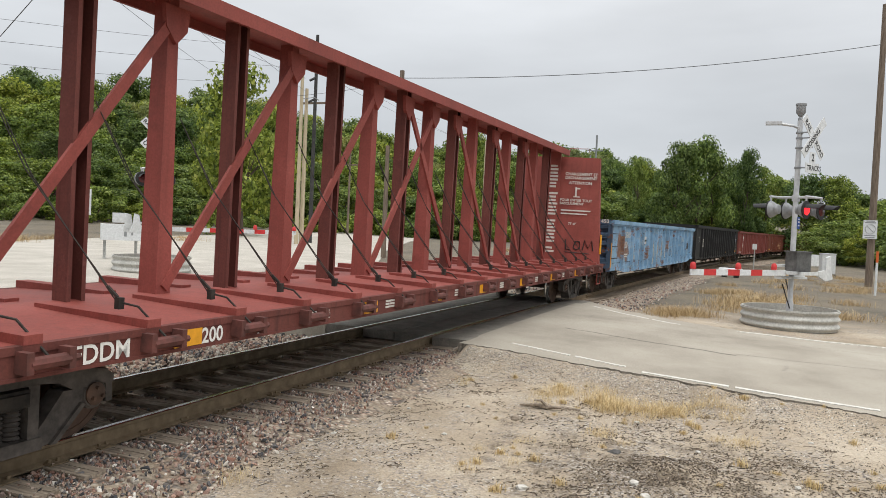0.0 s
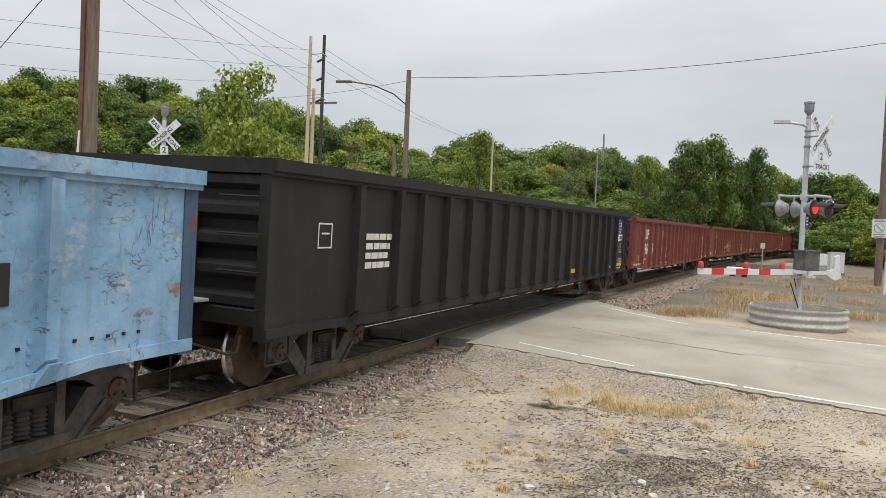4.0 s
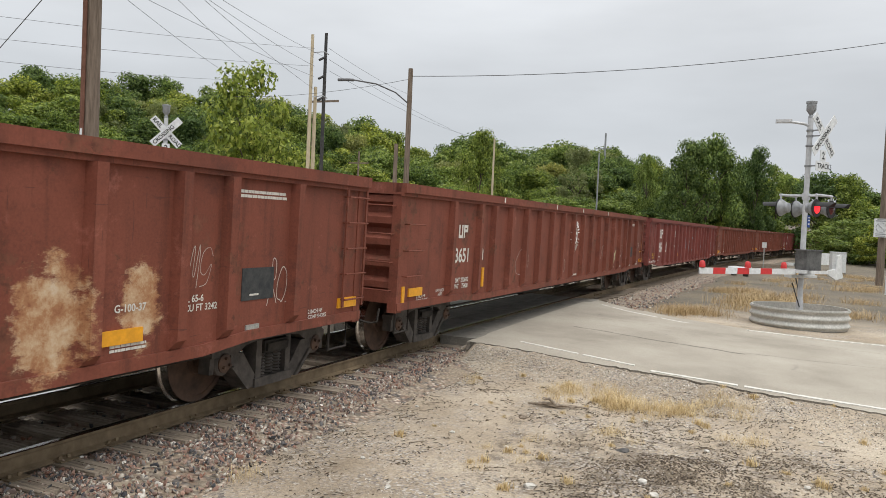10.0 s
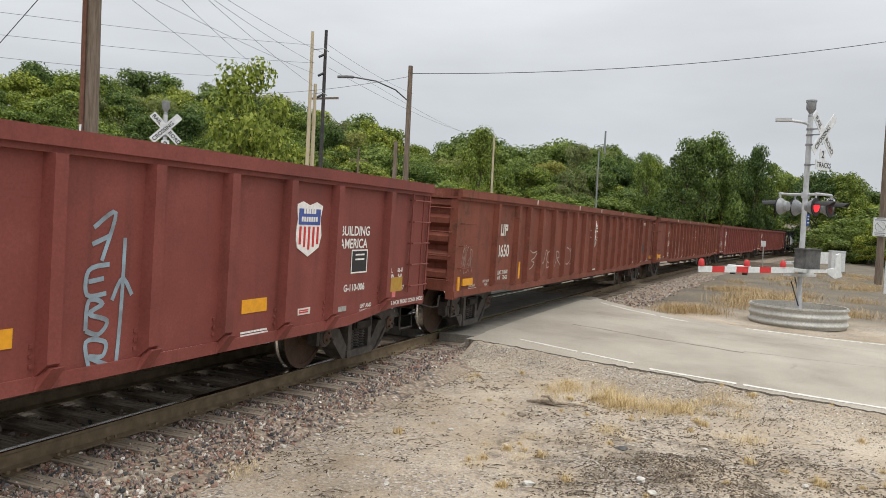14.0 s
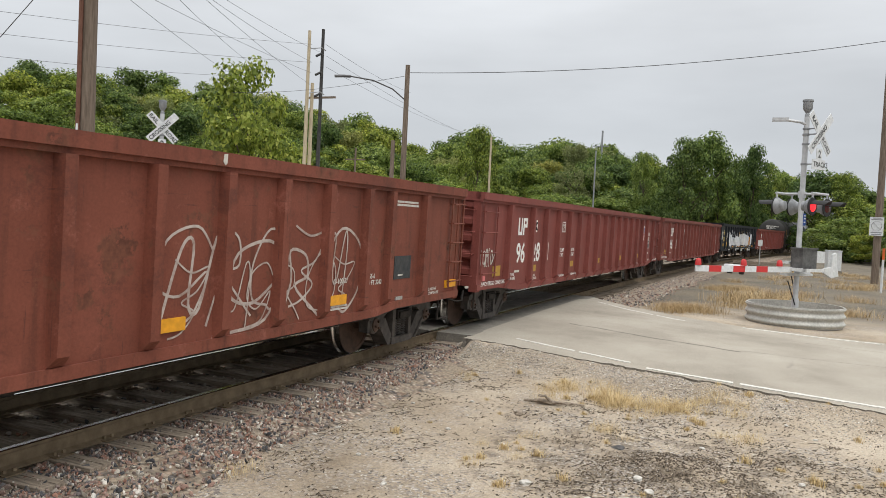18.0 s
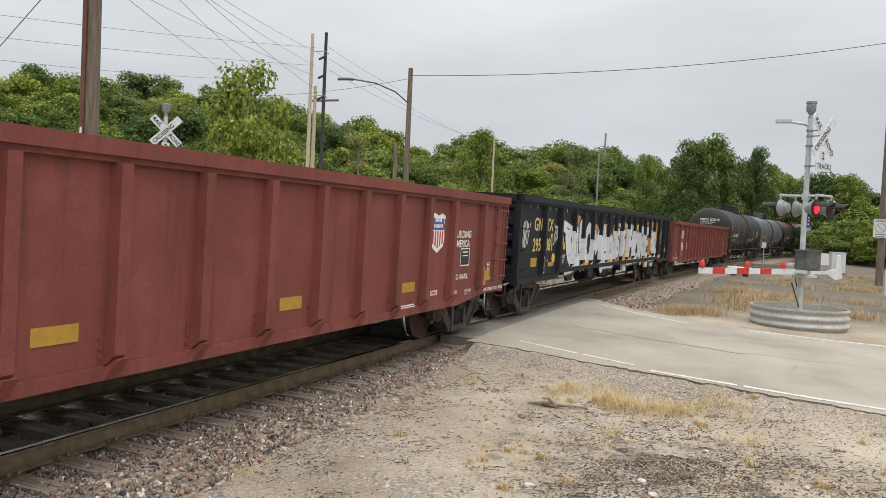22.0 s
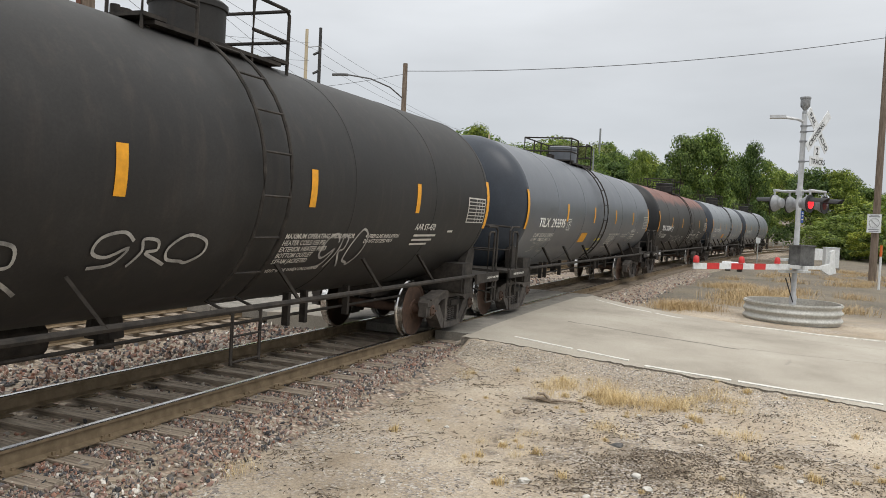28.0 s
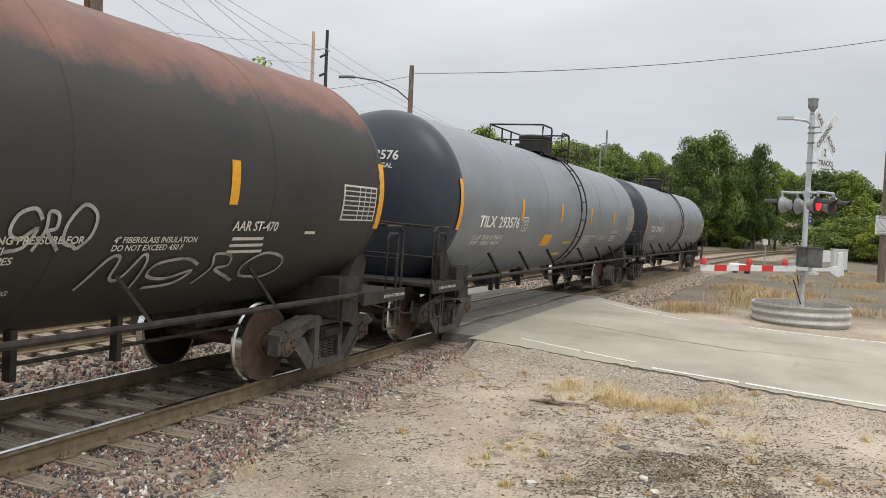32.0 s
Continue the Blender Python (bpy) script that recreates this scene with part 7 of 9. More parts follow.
    put_text(car, "45", a + 4.47, 0.84, 0.14, M_WHITE, y=-1.556, name="car_number")
    for x in (3.31, 6.80, 9.0, 11.1, 13.5, 15.9, 18.3, 20.2):
        put_plate(car, a + x, 0.835, 0.36, 0.155, M_YELLOW, y=-1.555)
    for x in (0.9, 5.4, 7.4, 9.9, 12.2, 14.6, 17.0):
        put_bars(car, a + x, 0.86, 0.7, 0.12, 3, M_OFFWHITE, y=-1.556)
    return car


flat_car(2.2, 24.15)


# ---- tank cars ----
R_TANK, Z_TANK = 1.51, 2.36


def skin(z, r=None):
    """The near face of the tank at height z."""
    r = (r or R_TANK) + 0.012
    return -math.sqrt(max(0.01, r * r - (z - Z_TANK) ** 2))


def on_skin(me, x0, lift=0.012):
    """Wraps a flat upright mesh round the tank."""
    me = me.copy()
    for v_ in me.vertices:
        ang = (v_.co.z - Z_TANK) / R_TANK
        v_.co = Vector((v_.co.x + x0, -(R_TANK + lift) * math.cos(ang), Z_TANK + (R_TANK + lift) * math.sin(ang)))
    return me


def skin_patch(x0, x1, z0, z1, n=8, lift=0.006):
    fm = Form()
    vs, fs = [], []
    for k in range(n + 1):
        ang = (z0 + (z1 - z0) * k / n - Z_TANK) / R_TANK
        for x in (x0, x1):
            vs.append((x, -(R_TANK + lift) * math.cos(ang), Z_TANK + (R_TANK + lift) * math.sin(ang)))
    fs = [(2 * k, 2 * k + 1, 2 * k + 3, 2 * k + 2) for k in range(n)]
    return fm.add(vs, fs)


def tank_text(car, text, x, z, h, mat):
    me = letters(text, h, mat).copy()
    me.transform(Matrix.Translation((0, 0, z)))
    return part("lettering", on_skin(me, x), None, car)


def rust_top(name):
    """Black paint below a reddish primer band that has worn through along the top."""
    mat, ns, ls, bs = shader(name, 0.6)
    tc = ns.new("ShaderNodeTexCoord")
    sep = ns.new("ShaderNodeSeparateXYZ")
    ls.new(tc.outputs["Object"], sep.inputs[0])
    ad = ns.new("ShaderNodeMath")
    ad.operation = "MULTIPLY_ADD"
    ad.inputs[1].default_value = 0.9
    ls.new(noise_node(ns, ls, 1.4, 7, 0.7, (1.0, 1.0, 0.5)), ad.inputs[0])
    ls.new(sep.outputs["Z"], ad.inputs[2])
    mr = ns.new("ShaderNodeMapRange")
    mr.inputs["From Min"].default_value, mr.inputs["From Max"].default_value = 3.58, 3.80
    ls.new(ad.outputs[0], mr.inputs["Value"])
    red = ramp_node(ns, ls, noise_node(ns, ls, 1.2, 6, 0.7), [(0.3, (0.10, 0.042, 0.03)), (0.7, (0.21, 0.092, 0.068))])
    blk = ramp_node(ns, ls, noise_node(ns, ls, 1.0, 5, 0.6), [(0.3, (0.020, 0.019, 0.018)), (0.7, (0.036, 0.033, 0.03))])
    ls.new(blend_node(ns, ls, mr.outputs[0], blk, red), bs.inputs["Base Color"])
    return mat


def head_text(car, text, y0, z0, h, mat, half):
    """Lettering that follows the dished tank end."""
    me = letters(text, h, mat).copy()
    for v_ in me.vertices:
        yy, zz = y0 - v_.co.x, z0 + v_.co.z
        r = min(0.97, math.hypot(yy, zz - Z_TANK) / R_TANK)
        v_.co = Vector((-half + 0.62 * (1 - math.sqrt(1 - r * r)) - 0.014, yy, zz))
    return part("lettering", me, None, car)


def tag_skin(car, x, z, w, h, count, mat, thick, seed):
    """Sprayed outlines that wrap round the tank, one part each."""
    rnd = random.Random(seed)
    step = w / count
    for k in range(count):
        kx, kz = step * rnd.uniform(0.85, 1.2), h * rnd.uniform(0.75, 1.05)
        pts = [(x + k * step + p[0] * kx + 0.15 * p[1] * kz, z + p[1] * kz) for p in CURLS[(seed + k * 2) % len(CURLS)]]
        fm = band(curve_through(pts), thick, 0.0)
        fm.v = [(vx, skin(vz) - 0.0006 * k, vz) for vx, vy, vz in fm.v]
        part("sprayed_outline", fm, mat, car)


def tank_car(mid, paint, end_paint, label, number, marks=True, placards=True, yellow=False, tag=(), half=8.0, lad=0.0, code="TILX", loads=("205200 LB  93080 KG", "80800 LB  36650 KG")):
    car = thing("tank_car", Matrix.Identity(4), label, "tank car", "tank cars of the train")
    top_at = pose(lad + 0.15, 0, 0)
    MOVERS.append((car, mid))
    R, Z = R_TANK, Z_TANK
    prof = [(0.02, -half)]
    for k in range(1, 9):
        t = k / 8 * math.pi / 2
        prof.append((R * math.sin(t), -half + 0.62 * (1 - math.cos(t))))
    n_end = len(prof)
    body = [(R, -half + 0.66)] + [(R, x) for x in (-2.6, 0.0, 2.6)] + [(R, half - 0.66)]
    fm = Form()
    fm.lathe(body, 72, "x", (0, 0, Z))
    shell = part("tank_shell", fm, paint, car, smooth=True)
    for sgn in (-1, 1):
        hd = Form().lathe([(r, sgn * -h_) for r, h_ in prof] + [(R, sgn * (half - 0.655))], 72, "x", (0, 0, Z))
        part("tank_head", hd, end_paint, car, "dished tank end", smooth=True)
    for x in (-half + 0.68, -5.05, -2.5, 2.5, 5.05, half - 0.68):
        part("jacket_seam", Form().lathe([(R, x - 0.03), (R + 0.006, x - 0.025), (R + 0.006, x + 0.025), (R, x + 0.03)], 72, "x", (0, 0, Z)), paint, car, smooth=True)
    # manway, platform and railings on top
    T = Z + R
    part("manway_housing", Form().lathe([(0.42, T - 0.15), (0.42, T + 0.36), (0.44, T + 0.37), (0.44, T + 0.43), (0.40, T + 0.46)], 24, "z", (0.1, -0.1, 0)), M_TANKB if paint is not M_TANKG else M_TANKG, car, smooth=True, at=top_at)
    part("valves", Form().tube([(0.75, 0.1, T - 0.05), (0.75, 0.1, T + 0.22)], 0.07, 8).tube([(-0.65, 0.1, T - 0.05), (-0.65, 0.1, T + 0.18)], 0.09, 8).tube([(-0.95, -0.1, T - 0.05), (-0.95, -0.1, T + 0.14)], 0.05, 8), M_TRUCK, car, at=top_at)
    for y in (-0.56, 0.56):
        part("walkway", Form().box(-1.05, y - 0.16, T - 0.10, 1.05, y + 0.16, T - 0.06), M_TRUCK, car, "steel grating walkway", at=top_at)
        for x in (-1.0, 0, 1.0):
            part("walkway_bracket", Form().bar((x, y, T - 0.09), (x, y * 1.05, T - 0.3), 0.05, 0.05), M_TRUCK, car, at=top_at)
    for x in (-1.05, 1.05):
        part("walkway", Form().box(x - 0.16, -0.72, T - 0.05, x + 0.16, 0.72, T - 0.01), M_TRUCK, car, at=top_at)
    RT, RM = T + 0.60, T + 0.22
    def hand(pts):
        part("handrail", Form().tube(pts, 0.022, 7), M_TRUCK, car, at=top_at)
    hand([(-1.2, 0.7, T - 0.2), (-1.2, 0.7, RT), (1.2, 0.7, RT), (1.2, 0.7, T - 0.2)])
    hand([(-1.2, -0.7, T - 0.2), (-1.2, -0.7, RT - 0.06), (-1.14, -0.7, RT), (-0.5, -0.7, RT), (-0.44, -0.7, RT - 0.06), (-0.44, -0.7, T - 0.2)])
    hand([(0.5, -0.7, T - 0.2), (0.5, -0.7, RT - 0.06), (0.56, -0.7, RT), (1.14, -0.7, RT), (1.2, -0.7, RT - 0.06), (1.2, -0.7, T - 0.2)])
    for x in (-1.2, 1.2):
        hand([(x, -0.7, RT), (x, 0.7, RT)])
        hand([(x, -0.7, RM), (x, 0.7, RM)])
    for x in (-0.3, 0.4):
        hand([(x, 0.7, T - 0.2), (x, 0.7, RT)])
    hand([(-1.2, 0.7, RM), (1.2, 0.7, RM)])
    hand([(-1.2, -0.7, RM), (-0.44, -0.7, RM)])
    hand([(0.5, -0.7, RM), (1.2, -0.7, RM)])
    # ladder down the near side
    angs = [radians(a_) for a_ in range(58, -60, -8)]
    for x in (lad - 0.24, lad + 0.24):
        part("ladder_rail", Form().tube([(x, -(R + 0.1) * math.cos(t), Z + (R + 0.1) * math.sin(t)) for t in angs] + [(x, -R * 0.86, 0.95), (x, -R * 0.86, 0.42)], 0.02, 6), M_TRUCK, car)
    for t in angs[::2]:
        part("ladder_rung", Form().tube([(lad - 0.24, -(R + 0.1) * math.cos(t), Z + (R + 0.1) * math.sin(t)), (lad + 0.24, -(R + 0.1) * math.cos(t), Z + (R + 0.1) * math.sin(t))], 0.014, 5), M_TRUCK, car)
    for z in (0.45, 0.72):
        part("ladder_rung", Form().tube([(lad - 0.24, -R * 0.86, z), (lad + 0.24, -R * 0.86, z)], 0.014, 5), M_TRUCK, car)
    # running pipe, braces, end platforms
    for sy in (-1, 1):
        part("side_pipe_rail", Form().tube([(-6.95, sy * 1.46, 1.03), (6.95, sy * 1.46, 1.03)], 0.034, 8), M_TRUCK, car, "long side handrail pipe on struts")
        for x in (-5.2, -3.4, -1.4, 1.4, 3.4, 5.2):
            part("pipe_strut", Form().bar((x, sy * 1.46, 1.03), (x - 0.25, sy * 1.28, 1.45), 0.07, 0.03), M_TRUCK, car)
    under = Form().tube([(-6.4, -0.7, 0.70), (6.4, -0.7, 0.70)], 0.02, 6).tube([(-1.6, 0.4, 0.62), (-0.5, 0.4, 0.62)], 0.2, 12).lathe([(0.2, 0.62), (0.16, 0.95)], 12, "z").tube([(0.0, 0, 0.5), (0.0, 0, 0.85)], 0.1, 8)
    for x in (-3.8, -3.4, -2.0, 2.2, 2.6, 3.7):
        under.bar((x, -0.75, 0.58), (x, -0.75, 1.0), 0.06, 0.09)
    part("under_piping", under, M_TRUCK, car)
    for sgn in (-1, 1):
        x0 = sgn * half
        part("stub_sill", Form().box(x0 - sgn * 2.7, -0.32, 0.66, x0 + sgn * 0.35, 0.32, 0.98), M_TRUCK, car)
        part("body_bolster", Form().plate([(x0 - sgn * 1.35, 0.75), (x0 - sgn * 0.85, 0.75), (x0 - sgn * 0.85, 1.25), (x0 - sgn * 1.35, 1.25)], -1.38, 1.38).box(x0 - sgn * 1.3, -1.42, 0.72, x0 - sgn * 0.9, 1.42, 1.0), M_TRUCK, car)
        part("cradle_gusset", Form().plate([(x0 - sgn * 0.9, 1.0), (x0 - sgn * 0.5, 1.0), (x0 - sgn * 0.42, 1.45), (x0 - sgn * 0.62, 1.62), (x0 - sgn * 0.95, 1.15)], -1.24, -1.10), M_TRUCK, car)
        part("cradle_gusset", Form().plate([(x0 - sgn * 0.9, 1.0), (x0 - sgn * 0.5, 1.0), (x0 - sgn * 0.42, 1.45), (x0 - sgn * 0.62, 1.62), (x0 - sgn * 0.95, 1.15)], 1.10, 1.24), M_TRUCK, car)
        part("end_platform", Form().box(x0 - sgn * 0.9, -1.48, 0.98, x0 + sgn * 0.32, 1.48, 1.03).box(x0 - sgn * 0.9, -1.5, 0.88, x0 + sgn * 0.32, -1.46, 1.05), M_TRUCK, car)
        rl = Form()
        xr = x0 + sgn * 0.28
        rl.tube([(xr, -1.44, 0.5), (xr, -1.44, 1.85), (xr - sgn * 0.12, -1.44, 1.92), (xr - sgn * 0.55, -1.44, 1.92)], 0.022, 7)
        rl.tube([(xr - sgn * 0.48, -1.44, 0.5), (xr - sgn * 0.48, -1.44, 1.75), (xr - sgn * 0.42, -1.44, 1.82), (xr - sgn * 0.2, -1.44, 1.82), (xr - sgn * 0.16, -1.44, 1.75), (xr - sgn * 0.16, -1.44, 0.5)], 0.022, 7)
        rl.tube([(xr, -1.44, 1.92), (xr, -0.4, 1.95), (xr, 0.4, 1.95), (xr, 1.44, 1.92), (xr, 1.44, 0.9)], 0.02, 7)
        rl.tube([(xr, -1.44, 1.45), (xr, 1.44, 1.45)], 0.016, 6)
        for z in (0.48, 0.75):
            rl.tube([(xr, -1.44, z), (xr - sgn * 0.48, -1.44, z)], 0.016, 6)
        part("end_railing", rl, M_TRUCK, car, "black end railing with steps")
        add_truck(car, sgn * 6.88)
    add_couplers(car, half + 0.5)
    if placards:
        for x in (-7.47, -4.28, -1.42, 1.44, 4.30, 7.33):
            part("reflector", skin_patch(x, x + 0.13, 1.88 if abs(x) > 7 else 2.10, 2.74 if abs(x) > 7 else 2.53), M_YELLOW, car)
    if marks:
        mk_ = letters(code, 0.205, M_WHITE).copy()
        wide_ = max(v_.co.x for v_ in mk_.vertices)
        mk_.transform(Matrix.Translation((0, 0, 1.945)) @ Matrix.Diagonal((0.82 / wide_, 1, 1, 1)))
        part("lettering", on_skin(mk_, -6.5), None, car)
        num = letters(number, 0.205, M_WHITE).copy()
        wide_ = max(v_.co.x for v_ in num.vertices)
        num.transform(Matrix.Translation((0, 0, 1.945)) @ Matrix.Diagonal((1.17 / wide_, 1, 1, 1)))
        part("car_number", on_skin(num, -5.52), None, car)
        tank_text(car, f"LD LMT  {loads[0]}\nLT WT    {loads[1]}", -6.6, 1.70, 0.082, M_OFFWHITE)
        for x0_, x1_, z0_, z1_ in ((-4.13, -3.80, 1.87, 1.89), (-4.13, -3.80, 2.15, 2.17), (-4.13, -4.11, 1.89, 2.15), (-3.82, -3.80, 1.89, 2.15)):
            part("stencil_frame", skin_patch(x0_, x1_, z0_, z1_, 2, 0.008), M_WHITE, car)
        tank_text(car, "C", -4.02, 1.92, 0.11, M_WHITE)
        tank_text(car, "PLATE", -4.08, 2.06, 0.05, M_WHITE)
        tank_text(car, "AAR ST-470", 4.45, 1.84, 0.10, M_OFFWHITE)
        tank_text(car, "MAXIMUM OPERATING PRESSURE FOR\nHEATER COILS 150 PSI\nEXTERIOR HEATER PIPES\nBOTTOM OUTLET\nSTEAM JACKETED", 1.15, 1.72, 0.062, M_OFFWHITE)
        tank_text(car, "VENT VALVE WHEN UNLOADING", 1.15, 1.24, 0.05, M_OFFWHITE)
        tank_text(car, "4\" FIBERGLASS INSULATION\nDO NOT EXCEED 450 F", 3.0, 1.72, 0.055, M_OFFWHITE)
        rnd = random.Random(int(mid))
        for x0_, z0_, w, rows in ((4.5, 1.58, 0.85, 3), (5.75, 1.8, 0.25, 1)):
            for r_ in range(rows):
                part("stencil_line", skin_patch(x0_, x0_ + w * rnd.uniform(0.6, 1), z0_ + r_ * 0.075, z0_ + r_ * 0.075 + 0.035, 1, 0.008), M_OFFWHITE, car)
        panel = part("data_panel", skin_patch(6.42, 7.26, 1.98, 2.42, 4, 0.007), M_OFFWHITE, car, "white stencilled test table")
        for r_ in range(7):
            for c_, (u0, u1) in enumerate(((6.45, 6.80), (6.82, 6.94), (6.96, 7.08), (7.10, 7.23))):
                part("table_cell", skin_patch(u0, u1, 2.0 + r_ * 0.059, 2.042 + r_ * 0.059, 1, 0.010), paint, panel)
        head_text(car, f"{code} {number}", 0.62, 2.98, 0.15, M_OFFWHITE, half)
        head_text(car, "CAPY 29160 US GAL\nCAPY 110 379 L", 0.55, 2.84, 0.078, M_OFFWHITE, half)
        head_text(car, "WABCO\n36 IN CLASS C WHLS\n1 WEAR", 0.75, 2.05, 0.06, M_OFFWHITE, half)
    for sgn in (-1, 1):
        put_text(car, "2 INCH HF COMP SHOES", sgn * half - (0.1 if sgn < 0 else 0.35), 0.945, 0.04, M_OFFWHITE, y=-1.508)
    if yellow:
        q = Form()
        pts = [(0.0, 1.15), (0.75, 1.15), (0.95, 1.62), (0.35, 1.62)]
        vs = []
        for x, z in pts:
            ang = (z - Z) / R
            vs.append((x - 0.75, -(R + 0.01) * math.cos(ang), Z + (R + 0.01) * math.sin(ang)))
        part("warning_panel", q.add(vs, [(0, 1, 2, 3)]), plain("bright_yellow_paint", (0.62, 0.52, 0.05), 0.5), car, "yellow slanted warning panel")
        part("placard", skin_patch(-2.35, -1.7, 1.5, 1.8), M_YELLOW, car, "orange placard")
    for x, z, w, h in tag:
        tag_skin(car, x, z, w, h, max(3, int(w * 1.8)), M_TANKTAG, 0.03, int(x * 10 + 90) % 50)
    return car


M_TANKTAG = mottled("faded_white_spray", [(0.3, (0.16, 0.16, 0.155)), (0.65, (0.5, 0.49, 0.46))], 5.0, 0.8, 0.0, 0.05, 0.002)
M_RUSTTOP = rust_top("black_tank_paint_with_worn_top")
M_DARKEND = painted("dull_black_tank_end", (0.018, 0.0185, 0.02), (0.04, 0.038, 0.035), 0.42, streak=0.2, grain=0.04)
# grey ends coloured darker than the shells, to give their shade and dark reflections
M_GREYEND_SHADED = painted("shaded_grey_tank_end", (0.042, 0.05, 0.064), (0.035, 0.036, 0.038), 0.36, streak=0.2, grain=0.04)
tank_car(280.01, M_TANKB, M_TANKB, "matt black tank car with amber stripes and sprayed scribbles", "250015", lad=0.66, code="CRDX", loads=("209200 LB  94850 KG", "76300 LB  34850 KG"), tag=((-5.1, 1.3, 3.2, 0.42), (-5.0, 1.62, 0.7, 0.2), (-1.5, 1.5, 1.3, 0.3), (2.0, 1.35, 1.0, 0.5)))
tank_car(297.35, M_TANKG, M_GREYEND_SHADED, "slate grey tank car with a yellow warning panel", "293595", lad=-0.4, yellow=True, tag=((-6.4, 1.35, 1.3, 0.3), (3.9, 1.5, 0.9, 0.4)))
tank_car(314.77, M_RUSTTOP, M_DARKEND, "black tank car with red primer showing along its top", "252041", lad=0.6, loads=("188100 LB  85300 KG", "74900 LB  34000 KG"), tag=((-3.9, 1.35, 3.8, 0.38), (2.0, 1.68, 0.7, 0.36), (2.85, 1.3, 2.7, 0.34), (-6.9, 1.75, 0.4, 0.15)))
tank_car(332.41, M_TANKP, M_GREYEND_SHADED, "light grey tank car, lightly stained", "293576", lad=0.3, yellow=True)
tank_car(349.79, M_TANKP, M_GREYEND_SHADED, "pale grey tank car at the end of the train", "293602", yellow=False)

# ---- crossing signals ----
M_SIGNW = plain("white_sign_face", (0.66, 0.68, 0.69), 0.45)
M_BLACKP = plain("black_paint", (0.015, 0.015, 0.016), 0.6)
M_BACKG = plain("grey_signal_housing", (0.28, 0.29, 0.30), 0.5, 0.3)
M_CABINET = plain("white_mechanism_cover", (0.62, 0.64, 0.64), 0.5)
M_GLASS = plain("dark_signal_lens", (0.09, 0.01, 0.012), 0.2)
M_MOTOR = mottled("dark_grey_motor_housing", [(0.3, (0.05, 0.05, 0.05)), (0.7, (0.17, 0.17, 0.165))], 5.0, 0.5, 0.2, 0.2, 0.005)
M_BLUESIGN = plain("blue_sign", (0.02, 0.08, 0.32), 0.5)


def crossbuck(parent, m, half=0.65):
    """Two crossed boards with the warning words on their face (-y)."""
    for ang, words in ((45, "RAIL"), (-45, "CROSSING")):
        board = part("crossbuck_board", Form().box(-half, -0.012 if ang > 0 else -0.03, -0.115, half, 0.0 if ang > 0 else -0.018, 0.115), M_SIGNW, parent, at=m @ Matrix.Rotation(radians(ang), 4, "Y"))
        y = -0.015 if ang > 0 else -0.034
        h = 0.12
        if ang > 0:
            part("lettering", letters("RAIL", h, M_BLACKP), None, board, at=pose(-0.55, y, -0.06))
            part("lettering", letters("ROAD", h, M_BLACKP), None, board, at=pose(0.14, y, -0.06))
        else:
            part("lettering", letters("CROSSING", h, M_BLACKP), None, board, at=pose(-0.54, y, -0.06))


def flasher(parent, m, lit):
    """A round lamp facing -y in its dark disc, with a hood."""
    disc = part("signal_background", Form().lathe([(0.05, 0.012), (0.22, 0.0), (0.225, -0.01), (0.22, -0.02)], 28, "y"), M_BLACKP, parent, "black signal disc", smooth=True, at=m)
    part("disc_back", Form().lathe([(0.08, 0.16), (0.15, 0.13), (0.20, 0.05), (0.215, 0.016)], 24, "y"), M_BACKG, disc, "weathered grey disc back", smooth=True)
    part("lamp_housing", Form().lathe([(0.10, 0.12), (0.13, 0.15), (0.12, 0.22), (0.06, 0.25)], 20, "y"), M_BACKG, disc, smooth=True)
    part("lens", Form().lathe([(0.135, -0.022), (0.11, -0.05), (0.03, -0.065)], 20, "y"), M_REDLAMP if lit else M_GLASS, disc, "lit red lens" if lit else "dark red lens", smooth=True)
    hood = Form()
    n = 12
    vs, fs = [], []
    for y, r in ((-0.02, 0.15), (-0.46, 0.135)):
        for k in range(n + 1):
            a_ = radians(15 + 150 * k / n)
            vs.append((r * math.cos(a_), y - (0.0 if y > -0.1 else -0.12 * (1 - math.sin(max(0, min(math.pi, a_))))), r * math.sin(a_)))
    fs = [(k, k + 1, n + 2 + k, n + 1 + k) for k in range(n)]
    hood.add(vs, fs)
    part("hood", hood, M_BLACKP, disc)
    return disc


M_RING = mottled("dull_galvanised_sheet", [(0.3, (0.40, 0.395, 0.365)), (0.7, (0.54, 0.535, 0.50))], 2.5, 0.55, 0.15, 0.08, 0.004, fine=8.0)


def corrugated_ring(name, x, y, z, r, h, label):
    fm = Form()
    prof_out = [(r + 0.055 * math.sin(k * math.pi / 12) ** 2, z + h * k / 30) for k in range(31)]
    prof = prof_out + [(r + 0.03, z + h), (r + 0.03, z + h + 0.03), (r - 0.01, z + h + 0.03), (r - 0.02, z + h * 0.55)]
    n = 56
    vs = [(x + q * math.cos(k * math.tau / n), y + q * math.sin(k * math.tau / n), hh) for q, hh in prof for k in range(n)]
    fs = [(i * n + k, i * n + (k + 1) % n, (i + 1) * n + (k + 1) % n, (i + 1) * n + k) for i in range(len(prof) - 1) for k in range(n)]
    fm.add(vs, fs)
    ob = solid(name, fm, M_RING, label, "steel ring", smooth=True)
    fill = Form().lathe([(r - 0.03, z + 0.1), (r - 0.03, z + h * 0.6)], 40, "z", (x, y, 0))
    solid("gravel_fill", fill, M_BALLAST, "grey stone fill inside the steel ring", "gravel")
    return ob


